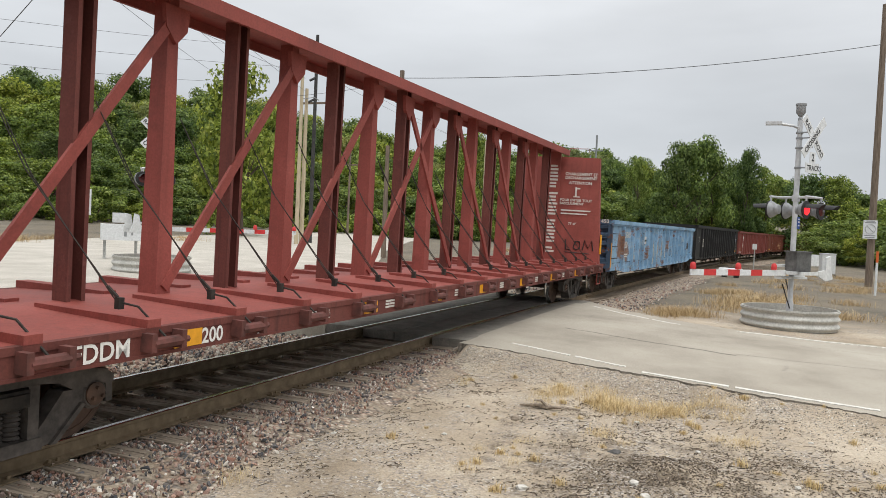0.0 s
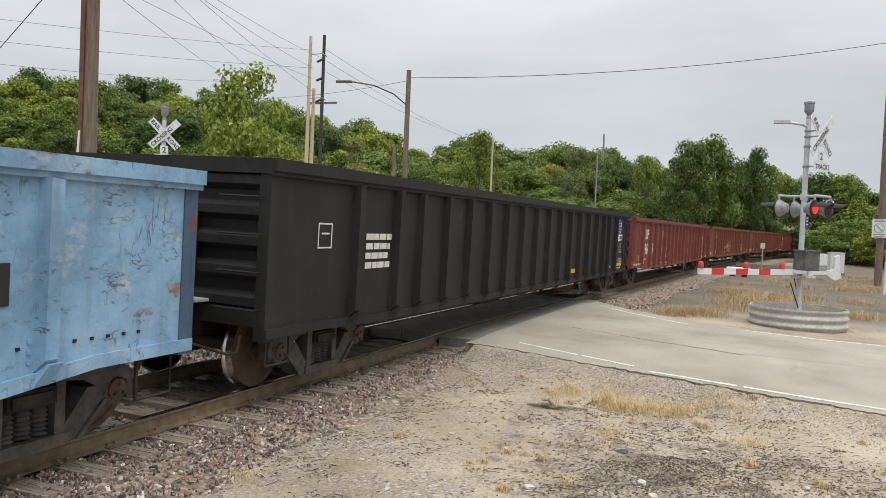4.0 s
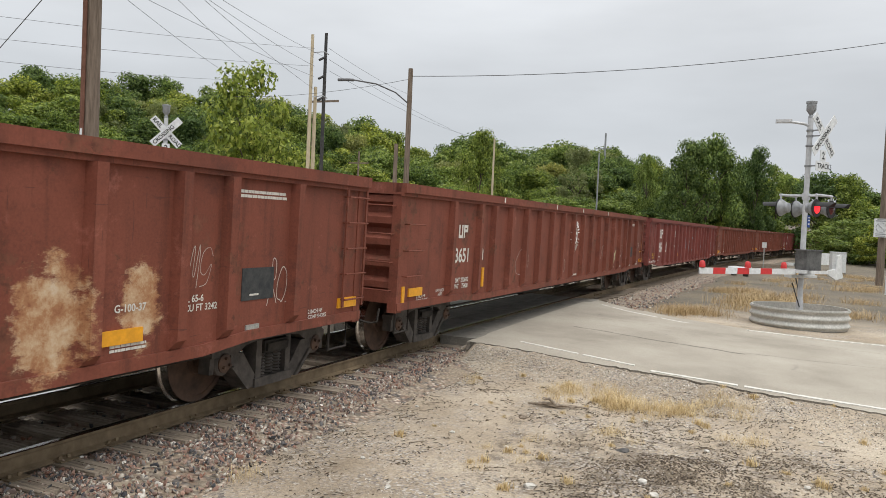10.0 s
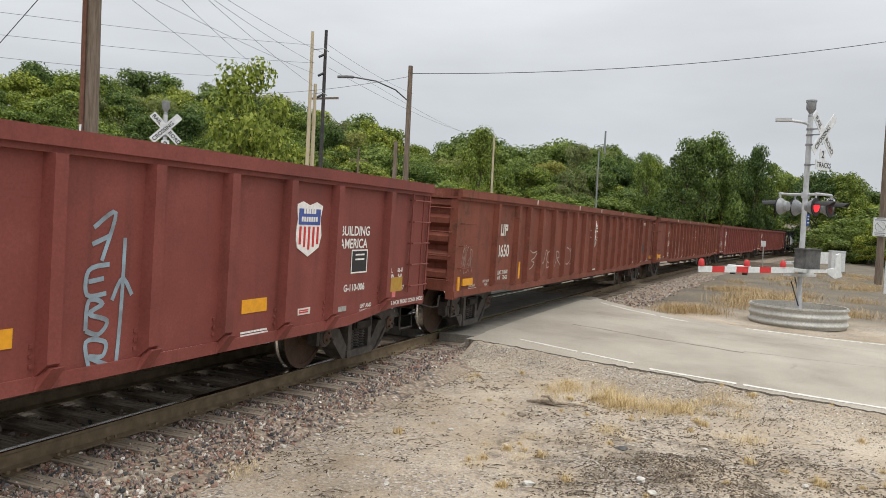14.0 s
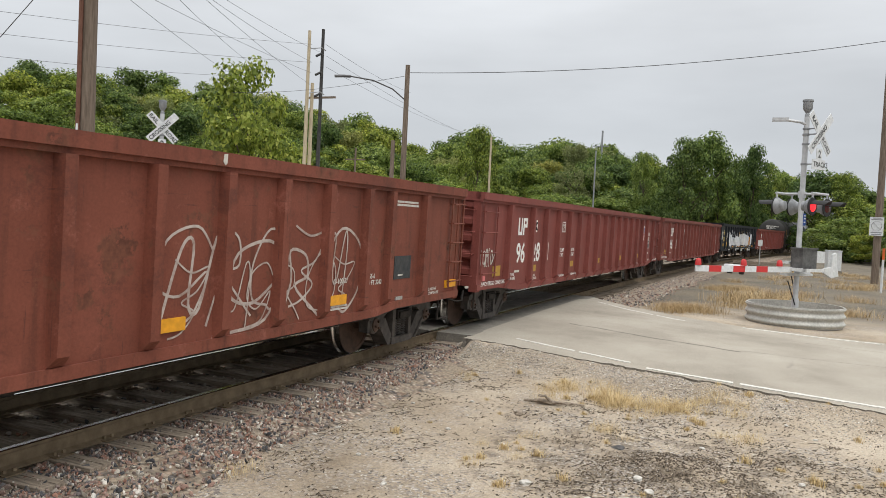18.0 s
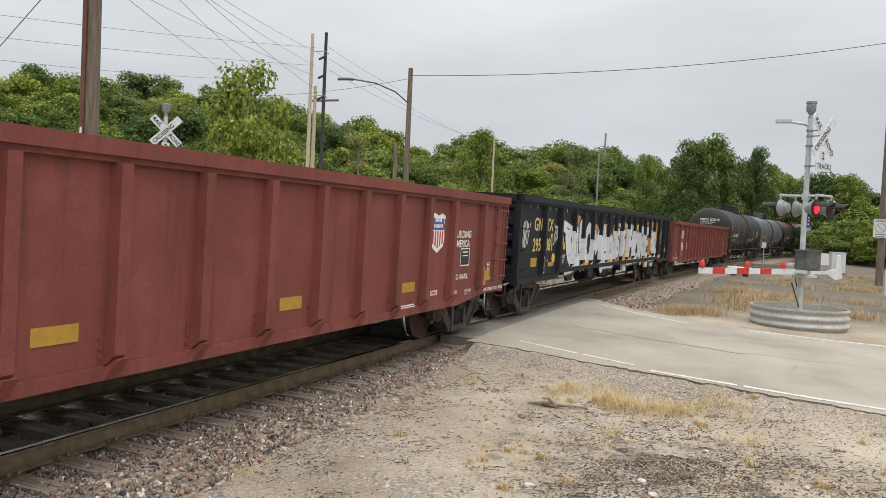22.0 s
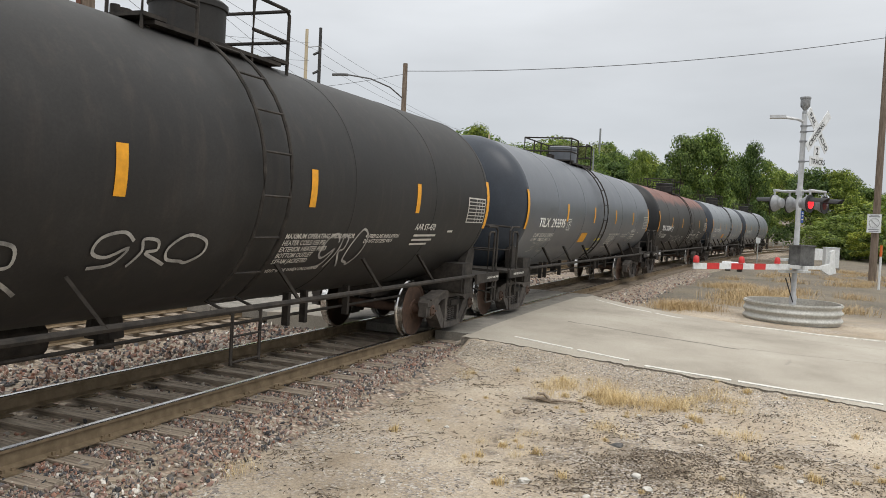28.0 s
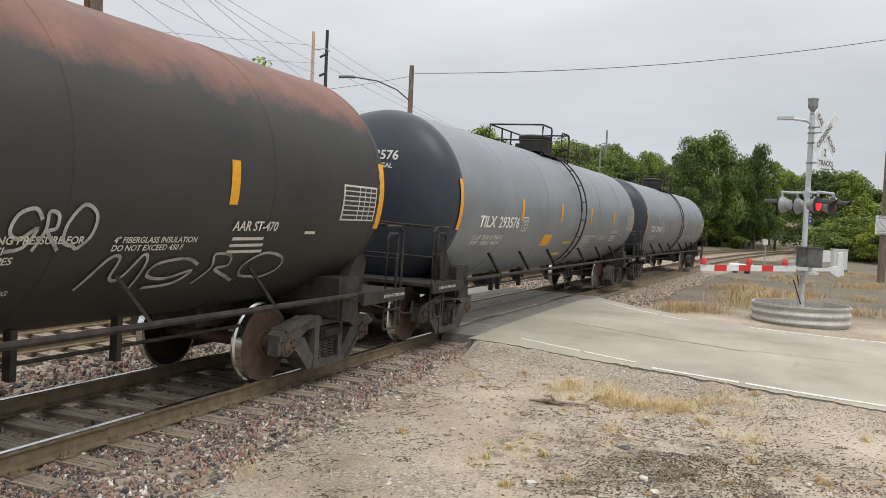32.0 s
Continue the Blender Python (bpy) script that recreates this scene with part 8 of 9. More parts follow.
def signal_mast(x, y, z0, turn, top, arm_turn, arm_len, label, face_turn, off=0.0):
    root = thing("crossing_signal", pose(x, y, z0), label, "crossing signal", "crossing signals")
    H = top - z0
    part("mast", Form().lathe([(0.085, 0.0), (0.085, 0.3), (0.065, 0.34), (0.065, H - 0.42)], 18, "z"), M_ALU, root, smooth=True)
    part("mast_base", Form().box(-0.17, -0.17, 0.0, 0.17, 0.17, 0.05), M_ALU, root)
    part("bell", Form().lathe([(0.06, H - 0.42), (0.06, H - 0.36), (0.04, H - 0.33), (0.10, H - 0.24), (0.115, H - 0.22), (0.115, H - 0.05), (0.13, H - 0.045), (0.13, H), (0.05, H + 0.02)], 18, "z"), M_BACKG, root, "grey electronic bell on the mast top", smooth=True)
    T = Matrix.Rotation(radians(face_turn), 4, "Z")
    crossbuck(root, T @ pose(0, -0.09 - off, H - 0.86), 0.65 if off else 0.59)
    two = part("track_count_sign", Form().box(-0.12, -0.02, -0.13, 0.12, 0.0, 0.13), M_SIGNW, root, at=T @ pose(0, -0.09 - off, H - 1.36))
    part("lettering", letters("2", 0.17, M_BLACKP), None, two, at=pose(-0.06, -0.023, -0.085))
    trk = part("tracks_sign", Form().box(-0.29, -0.02, -0.12, 0.29, 0.0, 0.12), M_SIGNW, root, at=T @ pose(0, -0.09 - off, H - 1.62))
    part("lettering", letters("TRACKS", 0.12, M_BLACKP), None, trk, at=pose(-0.25, -0.023, -0.055))
    for z in (H - 0.72, H - 0.86, H - 1.1, H - 1.6):
        part("clamp", Form().lathe([(0.075, z - 0.025), (0.085, z - 0.02), (0.085, z + 0.02), (0.075, z + 0.025)], 16, "z").box(-0.015, -0.09 - off, z - 0.015, 0.015, -0.06, z + 0.015), M_BACKG, root, at=T)
    # flashing lights on their cross arm, a pair each way
    fz = 2.68 - z0 if z0 < 0 else 2.62
    L = Matrix.Rotation(radians(-28 if off else face_turn), 4, "Z")
    reach = 0.45 if off else 0.16
    arm_ = Form().box(-0.07, -0.07, fz + 0.22, 0.07, 0.07, fz + 0.38)
    for sy in (-1, 1):
        arm_.tube([(-0.42, sy * reach, fz + 0.32), (0.42, sy * reach, fz + 0.32)], 0.032, 8).tube([(0, 0, fz + 0.32), (0, sy * reach, fz + 0.32)], 0.032, 8)
        for sx in (-0.38, 0.38):
            arm_.tube([(sx, sy * reach, fz + 0.32), (sx, sy * reach, fz + 0.2)], 0.025, 6)
    part("cross_arm", arm_, M_ALU, root, at=L)
    for sx in (-0.38, 0.38):
        flasher(root, L @ pose(sx, -reach, fz), off > 0 and sx < 0)
        flasher(root, L @ Matrix.Rotation(math.pi, 4, "Z") @ pose(sx, -reach, fz), off > 0 and sx > 0)
    # gate: mechanism, counterweights, arm
    G = Matrix.Rotation(radians(arm_turn), 4, "Z")
    az = 1.18 - z0 if z0 < 0 else 1.05
    part("gate_mechanism", Form().box(-0.12, 0.12, az + 0.02, 0.44, 0.44, az + 0.52).box(-0.15, 0.10, az + 0.52, 0.47, 0.46, az + 0.55), M_MOTOR, root, "dark steel gate motor housing", at=G)
    part("housing_bolt", Form().lathe([(0.05, 0.09), (0.05, 0.12)], 10, "y", (0.2, 0, az + 0.42)), M_GALV, root, at=G)
    part("housing_bolt", Form().lathe([(0.06, 0.09), (0.06, 0.12)], 10, "y", (-0.18, 0, az + 0.3)), M_GALV, root, at=G)
    part("mast_bracket", Form().box(-0.5, -0.12, az + 0.14, 0.5, 0.1, az + 0.2).box(-0.5, -0.12, az - 0.16, 0.5, 0.1, az - 0.1), M_CABINET, root, "pale bracket that clamps the motor to the mast", at=G)
    part("weight_plate", Form().box(-1.3, -0.24, az + 0.16, -0.92, -0.14, az + 0.46), M_CABINET, root, "pale grey counterweight plate", at=G)
    part("counterweight", Form().plate([(-0.78, az - 0.12), (-0.5, az - 0.17), (-0.2, az - 0.05), (-0.2, az + 0.06), (-0.46, az + 0.1), (-0.52, az + 0.42), (-0.66, az + 0.46), (-0.70, az + 0.1)], -0.22, -0.16), M_CABINET, root, "white gate counterweight arm", at=G)
    part("counterweight", Form().plate([(-0.78, az - 0.12), (-0.5, az - 0.17), (-0.2, az - 0.05), (-0.2, az + 0.06), (-0.46, az + 0.1), (-0.52, az + 0.42), (-0.66, az + 0.46), (-0.70, az + 0.1)], 0.55, 0.61), M_CABINET, root, "white gate counterweight arm", at=G)
    part("arm_bracket", Form().box(-0.62, -0.20, az - 0.03, 0.55, -0.14, az + 0.05).box(-0.62, 0.54, az - 0.03, 0.55, 0.6, az + 0.05).box(0.45, -0.2, az - 0.03, 0.55, 0.6, az + 0.05), M_CABINET, root, at=G)
    arm = part("gate_arm", Form().box(0.5, 0.17, az - 0.07, arm_len, 0.21, az + 0.065), M_SIGNW, root, "white gate arm with red bands", at=G)
    u = arm_len - 0.82
    while u > 0.75:
        part("red_band", Form().box(u, 0.163, az - 0.073, u + 0.4, 0.217, az + 0.068), M_REDP, arm)
        u -= 0.81
    for u in (arm_len - 0.08, arm_len - 1.6, arm_len - 2.9):
        part("gate_lamp", Form().lathe([(0.07, az + 0.075), (0.07, az + 0.12), (0.06, az + 0.2), (0.03, az + 0.23)], 12, "z", (u, 0.19, 0)), M_REDP, arm, "red gate lamp", smooth=True)
    part("cable", Form().tube([(0.5, 0.15, az - 0.05), (0.42, 0.05, az - 0.45), (0.25, 0.0, az - 0.85), (0.1, 0, 0.1)], 0.014, 6).tube([(-0.1, 0.2, az - 0.3), (-0.16, 0.1, az - 0.6), (-0.1, 0, 0.15)], 0.014, 6), M_DARK, root)
    part("mast_sign", Form().box(0.0, -0.078, 2.15, 0.11, -0.07, 2.45), M_BLUESIGN, root, "small blue notice", at=T)
    part("notice_bars", Form().box(0.02, -0.083, 2.38, 0.09, -0.078, 2.41).box(0.02, -0.083, 2.31, 0.09, -0.078, 2.34).box(0.02, -0.083, 2.22, 0.09, -0.078, 2.25), M_SIGNW, root, at=T)
    return root


RX, RY, RZ = 21.5, -6.22, -0.15
corrugated_ring("steel_ring", RX, RY, RZ - 0.01, 1.11, 0.47, "corrugated galvanised steel ring round the signal base")
mast = signal_mast(RX, RY, RZ + 0.32, 0, 5.45, 143, 3.85, "aluminium crossing signal mast with lowered striped gate arm", -32, 0.27)
lamp_arm = part("mast_lamp", Form().tube([(0, 0, 4.66), (-0.1, 0.15, 4.72), (-0.25, 0.45, 4.75)], 0.035, 8).box(-0.36, 0.42, 4.72, -0.2, 0.80, 4.80), M_ALU, mast, "small floodlight arm")
FX, FY, FZ = 19.4, 12.45, 0.14
corrugated_ring("steel_ring", FX, FY, FZ - 0.04, 1.15, 0.5, "corrugated galvanised steel ring across the tracks")
signal_mast(FX, FY, FZ + 0.3, 0, 5.36, -28, 5.2, "crossing signal mast across the tracks with its gate lowered", -38)

# ---- poles, signs and wires ----
def pole(x, y, z0, top, r, mat, label, lean=(0, 0)):
    z0 = float(ground_z(x, y)) - 0.05
    root = thing("utility_pole", pose(x, y, z0), label, "utility pole")
    h = top - z0
    part("shaft", Form().tube([(lean[0] * k / 6, lean[1] * k / 6, h * k / 6) for k in range(7)], r, 14, r2=r * 0.72), mat, root, smooth=True)
    return root, h


def no_walking_sign(x, y, z, turn, w=0.42, h=0.62):
    root = thing("warning_sign", pose(x, y, z, 0, 0, turn), "white warning sign with a crossed-out circle on a pole", "sign")
    part("sign_board", Form().box(-w / 2, -0.01, -h / 2, w / 2, 0.0, h / 2), M_SIGNW, root)
    ring = Form()
    for k in range(24):
        a0, a1 = k * math.tau / 24, (k + 1) * math.tau / 24
        ring.bar((w * 0.36 * math.cos(a0), -0.013, 0.02 + w * 0.36 * math.sin(a0)), (w * 0.36 * math.cos(a1), -0.013, 0.02 + w * 0.36 * math.sin(a1)), 0.004, w * 0.06, up=(0, 1, 0))
    ring.bar((-w * 0.24, -0.013, 0.02 + w * 0.24), (w * 0.24, -0.013, 0.02 - w * 0.24), 0.004, w * 0.06, up=(0, 1, 0))
    part("ring", ring, M_BLACKP, root)
    part("notice_bars", Form().box(-w * 0.4, -0.014, h * 0.34, w * 0.4, -0.01, h * 0.40).box(-w * 0.3, -0.014, h * 0.42, w * 0.3, -0.01, h * 0.47).box(-w * 0.4, -0.014, -h * 0.36, w * 0.4, -0.01, -h * 0.31).box(-w * 0.35, -0.014, -h * 0.46, w * 0.35, -0.01, -h * 0.41), M_BACKG, root)
    return root


lp, _ = pole(14.5, 10.3, 0.1, 11.5, 0.21, M_POLE, "thick grey wooden utility pole beside the crossing")
part("conduit", Form().tube([(-0.24, 0.05, 0), (-0.22, 0.05, 11.0)], 0.055, 8), mottled("rust_brown_conduit", [(0.3, (0.10, 0.045, 0.03)), (0.7, (0.2, 0.10, 0.07))], 3.0), lp, "rust-brown conduit up the pole")
no_walking_sign(14.36, 10.02, 2.2, -36, 0.40, 0.64)
rod = thing("marker_rod", pose(13.6, 9.9, 0.0), "slim white fibreglass marker rod", "marker")
part("rod", Form().tube([(0, 0, 0), (0.25, 0, 3.9)], 0.025, 6), M_SIGNW, rod)
rp, _ = pole(48.3, -10.85, -0.3, 15.0, 0.20, M_POLE, "tall grey wooden utility pole beyond the road")
no_walking_sign(47.9, -10.72, 2.8, -75, 0.72, 1.0)
mk = thing("marker_post", pose(39.7, -10.2, -0.3), "white and orange marker post in dry grass", "marker")
part("post", Form().tube([(0, 0, 0), (0, 0, 1.5)], 0.05, 8), M_SIGNW, mk)
part("orange_cap", Form().tube([(0, 0, 1.5), (0, 0, 2.0)], 0.055, 8), plain("orange_plastic", (0.6, 0.12, 0.02), 0.5), mk)

bp_, _ = pole(37.75, 12.85, 0.0, 10.15, 0.17, M_POLE, "weathered wooden street lamp pole")
M_LAMPARM = plain("weathered_dark_aluminium", (0.10, 0.10, 0.105), 0.6, 0.1)
armf = Form().tube([(0, 0, 8.2), (-0.6, 0.55, 8.75), (-1.4, 1.3, 9.08), (-2.35, 2.2, 9.15)], 0.038, 8)
part("lamp_arm", armf, M_LAMPARM, bp_, "curved aluminium lamp arm", smooth=True)
part("lamp_head", Form().tube([(-2.3, 2.15, 9.14), (-2.55, 2.39, 9.12), (-2.9, 2.72, 9.06)], 0.075, 8), M_LAMPARM, bp_, "cobra-head street lamp")
pole(37.3, 13.3, 0.0, 6.1, 0.14, M_POLE, "short wooden stub pole beside the lamp pole")
dk, _ = pole(50.75, 26.4, 0.2, 15.85, 0.16, mottled("dark_steel_pole", [(0.3, (0.03, 0.03, 0.032)), (0.7, (0.07, 0.068, 0.065))], 4.0), "tall dark power pole with insulator arms")
part("pole_arm", Form().box(-0.05, -1.3, 10.6, 0.05, 1.3, 10.75), M_POLE, dk)
pl, _ = pole(46.85, 25.05, 0.2, 14.75, 0.15, M_PALEPOLE, "tall pale wooden power pole")
pole(47.4, 25.0, 0.2, 11.2, 0.16, M_PALEPOLE, "pale wooden pole beside the taller one")
ins = Form()
for z in (13.4, 10.3):
    ins.tube([(0.0, 0.0, z), (0.9, -0.45, z + 0.25), (1.25, -0.6, z + 0.1)], 0.035, 6)
part("insulator_arm", ins, M_BACKG, pl)
for z in (14.0, 12.6, 11.0):
    part("insulator", Form().tube([(0, 0, z), (-0.45, 0.25, z - 0.3)], 0.09, 8), M_BLACKP, dk)
sp_, _ = pole(78.3, 38.8, 1.0, 9.7, 0.14, M_POLE, "far wooden pole with a cross arm")
part("pole_arm", Form().box(-0.06, -1.25, 8.1, 0.06, 1.25, 8.25), M_POLE, sp_)
pole(70.6, 19.7, 0.2, 10.2, 0.12, M_PALEPOLE, "slim pale pole before the trees")
fp, _ = pole(137, 22.9, 1.0, 18.9, 0.22, M_BACKG, "far grey steel pole above the trees")
part("pole_arm", Form().box(-0.06, -1.2, 16.0, 0.06, 1.6, 16.15), M_BACKG, fp)
pole(92, 14.2, 0.3, 11.0, 0.11, M_BACKG, "thin far pole among the trees")


def wire(a, b, sag, r=0.012, label="dark overhead power wire"):
    a, b = Vector(a), Vector(b)
    pts = []
    for k in range(17):
        t = k / 16
        p = a.lerp(b, t)
        pts.append((p.x, p.y, p.z - sag * 4 * t * (1 - t)))
    solid("overhead_wire", Form().tube(pts, r, 5), M_WIRE, label, "wire", "overhead wires")


wire((37.75, 12.85, 9.75), (48.3, -10.85, 12.85), 0.5, 0.018)
# the fan of lines to the tall poles
wire((12.1, 10.0, 8.4), (47.0, 31.7, 11.9), 0.2, 0.009)
wire((15.4, 13.9, 9.4), (45.3, 23.8, 11.5), 0.2, 0.009)
wire((13.9, 9.3, 8.6), (46.3, 29.4, 12.4), 0.2, 0.009)
wire((17.0, 12.1, 10.1), (45.3, 23.7, 10.6), 0.2, 0.009)
wire((18.3, 12.7, 9.9), (45.3, 23.8, 12.2), 0.2, 0.009)
wire((18.5, 12.4, 9.8), (49.0, 25.4, 13.7), 0.2, 0.009)
wire((16.8, 27.1, 9.3), (45.3, 23.8, 13.4), 0.2, 0.009)
wire((16.8, 27.1, 8.4), (45.3, 23.8, 12.2), 0.2, 0.009)
wire((16.3, 24.2, 7.2), (46.8, 32.0, 11.8), 0.2, 0.009)
wire((16.6, 19.6, 4.3), (13.0, 8.8, 7.9), 0.0, 0.012, "thin grey steel guy wire")
wire((49.2, 25.2, 14.35), (90.1, 37.9, 17.9), 0.3, 0.012)
wire((49.2, 25.1, 13.5), (112.1, 37.1, 14.7), 0.5, 0.012)
wire((49.2, 25.1, 12.7), (111.5, 38.8, 15.5), 0.5, 0.012)
wire((37.75, 12.85, 9.6), (47.0, 31.7, 10.6), 0.3, 0.012)

# white boxes across the tracks, cabinet beyond the road, fence, relay post
cb = thing("equipment_cabinet", pose(22.6, 17.0, 0.15, 0, 0, -42), "white metal equipment cabinet across the tracks", "cabinet")
part("cabinet_body", Form().box(-0.7, -0.35, 0.75, 0.7, 0.35, 1.35), M_SIGNW, cb)
part("cabinet_leg", Form().box(-0.6, -0.05, 0, -0.5, 0.05, 0.75), M_GALV, cb)
part("cabinet_leg", Form().box(0.5, -0.05, 0, 0.6, 0.05, 0.75), M_GALV, cb)
part("cabinet_label", Form().box(0.1, -0.356, 0.9, 0.2, -0.35, 1.15).box(0.35, -0.356, 0.95, 0.42, -0.35, 1.15), M_BACKG, cb)
rc = thing("relay_cabinet", pose(58.0, -9.4, -0.3, 0, 0, 10), "small pale grey relay cabinet in dry grass", "cabinet")
part("cabinet_body", Form().box(-0.4, -0.42, 0.2, 0.4, 0.42, 1.5).box(-0.43, -0.45, 1.5, 0.43, 0.45, 1.55), M_CABINET, rc)
part("cabinet_base", Form().box(-0.45, -0.47, 0, 0.45, 0.47, 0.2), M_PANEL, rc)
ds = thing("track_post", pose(*along(60, -2.6)[:2], -0.35), "thin grey trackside post with a small box", "post")
part("post", Form().tube([(0, 0, 0), (0, 0, 1.7)], 0.04, 6), M_GALV, ds)
part("post_box", Form().box(-0.1, -0.15, 1.6, 0.1, 0.15, 2.0), M_CABINET, ds)
fn = thing("guard_railing", pose(*along(128, 6.8)[:2], -0.1, 0, 0, along(128)[2] + 78), "low pale metal railing beside the far track", "railing")
for k in range(9):
    part("railing_post", Form().box(-6 + k * 1.5 - 0.05, -0.05, 0, -6 + k * 1.5 + 0.05, 0.05, 1.5), M_GALV, fn)
for z in (0.7, 1.45):
    part("railing_bar", Form().box(-6, -0.04, z - 0.04, 6, 0.04, z + 0.04), M_GALV, fn)
rl = thing("rail_stack", pose(60.5, -4.9, -0.34, 0, 0, 70), "pile of old rusty rails and timbers in the grass", "scrap pile")
for k, (dx, dy, dz, t) in enumerate(((0, 0, 0.12, 3), (0.3, 0.35, 0.12, -6), (0.2, 0.15, 0.34, 10), (-0.6, -0.3, 0.1, 24))):
    part("old_timber", Form().box(-1.6, -0.11, -0.1, 1.6, 0.11, 0.1), M_TIE, rl, at=pose(dx, dy, dz, 0, 0, t))
drum = thing("white_drum", pose(48.0, -3.75, -0.34, 0, 0, 70), "white cylinder lying on short dark blocks", "drum")
part("drum_body", Form().tube([(-0.65, 0, 0.42), (0.65, 0, 0.42)], 0.19, 12), M_SIGNW, drum, smooth=True)
part("block", Form().box(-0.45, -0.15, 0, -0.25, 0.15, 0.22), M_TRUCK, drum)
part("block", Form().box(0.25, -0.15, 0, 0.45, 0.15, 0.22), M_TRUCK, drum)

# ---- trees ----
def leaf_material(name, stops):
    mat, ns, ls, bs = shader(name, 0.65)
    isl = ns.new("ShaderNodeNewGeometry").outputs["Random Per Island"]
    col = ramp_node(ns, ls, isl, stops)
    ob = ns.new("ShaderNodeObjectInfo").outputs["Random"]
    tint = ramp_node(ns, ls, ob, [(0.0, (0.72, 0.80, 0.76)), (0.3, (0.95, 0.96, 0.86)), (0.6, (1.1, 1.12, 0.9)), (1.0, (1.45, 1.28, 0.75))])
    col = blend_node(ns, ls, 1.0, col, tint, "MULTIPLY")
    ls.new(col, bs.inputs["Base Color"])
    bs.inputs["Specular IOR Level"].default_value = 0.25
    through_ = ns.new("ShaderNodeBsdfTranslucent")
    ls.new(blend_node(ns, ls, 1.0, col, (1.25, 1.2, 0.7), "MULTIPLY"), through_.inputs["Color"])
    mix = ns.new("ShaderNodeMixShader")
    mix.inputs[0].default_value = 0.45
    ls.new(bs.outputs[0], mix.inputs[1])
    ls.new(through_.outputs[0], mix.inputs[2])
    ls.new(mix.outputs[0], ns["Material Output"].inputs["Surface"])
    return mat


M_LEAF = leaf_material("green_leaves", [(0.0, (0.045, 0.070, 0.024)), (0.35, (0.130, 0.185, 0.058)), (0.8, (0.245, 0.315, 0.105)), (1.0, (0.38, 0.43, 0.19))])
M_LEAFD = leaf_material("deep_green_leaves", [(0.0, (0.034, 0.056, 0.022)), (0.5, (0.108, 0.166, 0.058)), (1.0, (0.225, 0.295, 0.11))])
M_LEAFO = leaf_material("olive_leaves", [(0.0, (0.115, 0.142, 0.066)), (0.5, (0.195, 0.225, 0.115)), (1.0, (0.31, 0.335, 0.19))])
M_BARK = mottled("grey_brown_bark", [(0.3, (0.06, 0.045, 0.035)), (0.7, (0.14, 0.11, 0.085))], 4.0, 0.95, 0.0, 0.8, 0.03, stretch=(4, 4, 0.6))


def crown(seed, rx, h0, h1, clumps, per, leaf, lobes=None):
    """Leaf clumps on an uneven crown between the heights h0 and h1."""
    rnd = random.Random(seed)
    vs, fs = [], []
    for _ in range(clumps):
        t = rnd.random() ** 0.8
        z = h0 + (h1 - h0) * t
        wide = rx * (0.55 + 0.75 * math.sin(math.pi * min(1, 0.18 + 0.80 * t))) * (0.78 if t > 0.85 else 1.0)
        a_ = rnd.uniform(0, math.tau)
        rr = wide * math.sqrt(rnd.random()) * 0.9
        c_ = Vector((rr * math.cos(a_), rr * math.sin(a_), z))
        rc_ = rx * rnd.uniform(0.2, 0.38)
        for _ in range(per):
            u = Vector((rnd.gauss(0, 1), rnd.gauss(0, 1), rnd.gauss(0.25, 0.9)))
            u.normalize()
            p = c_ + Vector((u.x * rc_, u.y * rc_, u.z * rc_ * 0.8)) * rnd.uniform(0.55, 1.1)
            nrm = (u + Vector((rnd.gauss(0, 0.45), rnd.gauss(0, 0.45), rnd.gauss(0.3, 0.45)))).normalized()
            s_ = nrm.cross(Vector((rnd.gauss(0, 1), rnd.gauss(0, 1), rnd.gauss(0, 1))))
            if s_.length < 1e-3:
                continue
            s_.normalize()
            q = nrm.cross(s_)
            k = leaf * rnd.uniform(0.6, 1.3)
            n = len(vs)
            vs += [tuple(p - s_ * k * 0.5 - q * k * 0.3), tuple(p + s_ * k * 0.5 - q * k * 0.3), tuple(p + q * k * 0.55)]
            fs.append((n, n + 1, n + 2))
    me = bpy.data.meshes.new("crown")
    me.from_pydata(vs, [], fs)
    return me


def trunk_form(seed, h, r, spread):
    rnd = random.Random(seed)
    fm = Form().tube([(rnd.uniform(-0.1, 0.1) * k, rnd.uniform(-0.1, 0.1) * k, h * 0.72 * k / 5) for k in range(6)], r, 8, r2=r * 0.35)
    for k in range(6):
        a_ = rnd.uniform(0, 6.3)
        z = h * rnd.uniform(0.25, 0.6)
        e = spread * rnd.uniform(0.5, 0.85)
        fm.tube([(0, 0, z), (e * 0.5 * math.cos(a_), e * 0.5 * math.sin(a_), z + h * 0.09), (e * math.cos(a_), e * math.sin(a_), z + h * 0.2)], r * 0.42, 6, r2=r * 0.12)
    return fm


TREES = []
for k, (hh, rx, low, cl, per, leaf, mat) in enumerate(((10, 3.2, 0.16, 40, 225, 0.26, M_LEAF), (11, 3.6, 0.12, 44, 225, 0.28, M_LEAFD), (9, 3.4, 0.10, 40, 225, 0.26, M_LEAF), (12, 3.4, 0.2, 44, 220, 0.24, M_LEAFO), (10, 3.8, 0.08, 46, 225, 0.28, M_LEAFD), (8, 3.3, 0.06, 38, 225, 0.26, M_LEAF))):
    me = crown(100 + k, rx, hh * low, hh * 0.97, cl, per, leaf)
    me.materials.append(mat)
    TREES.append((hh, me, trunk_form(k, hh, 0.2, rx).mesh("trunk", [M_BARK], True)))
BUSH = []
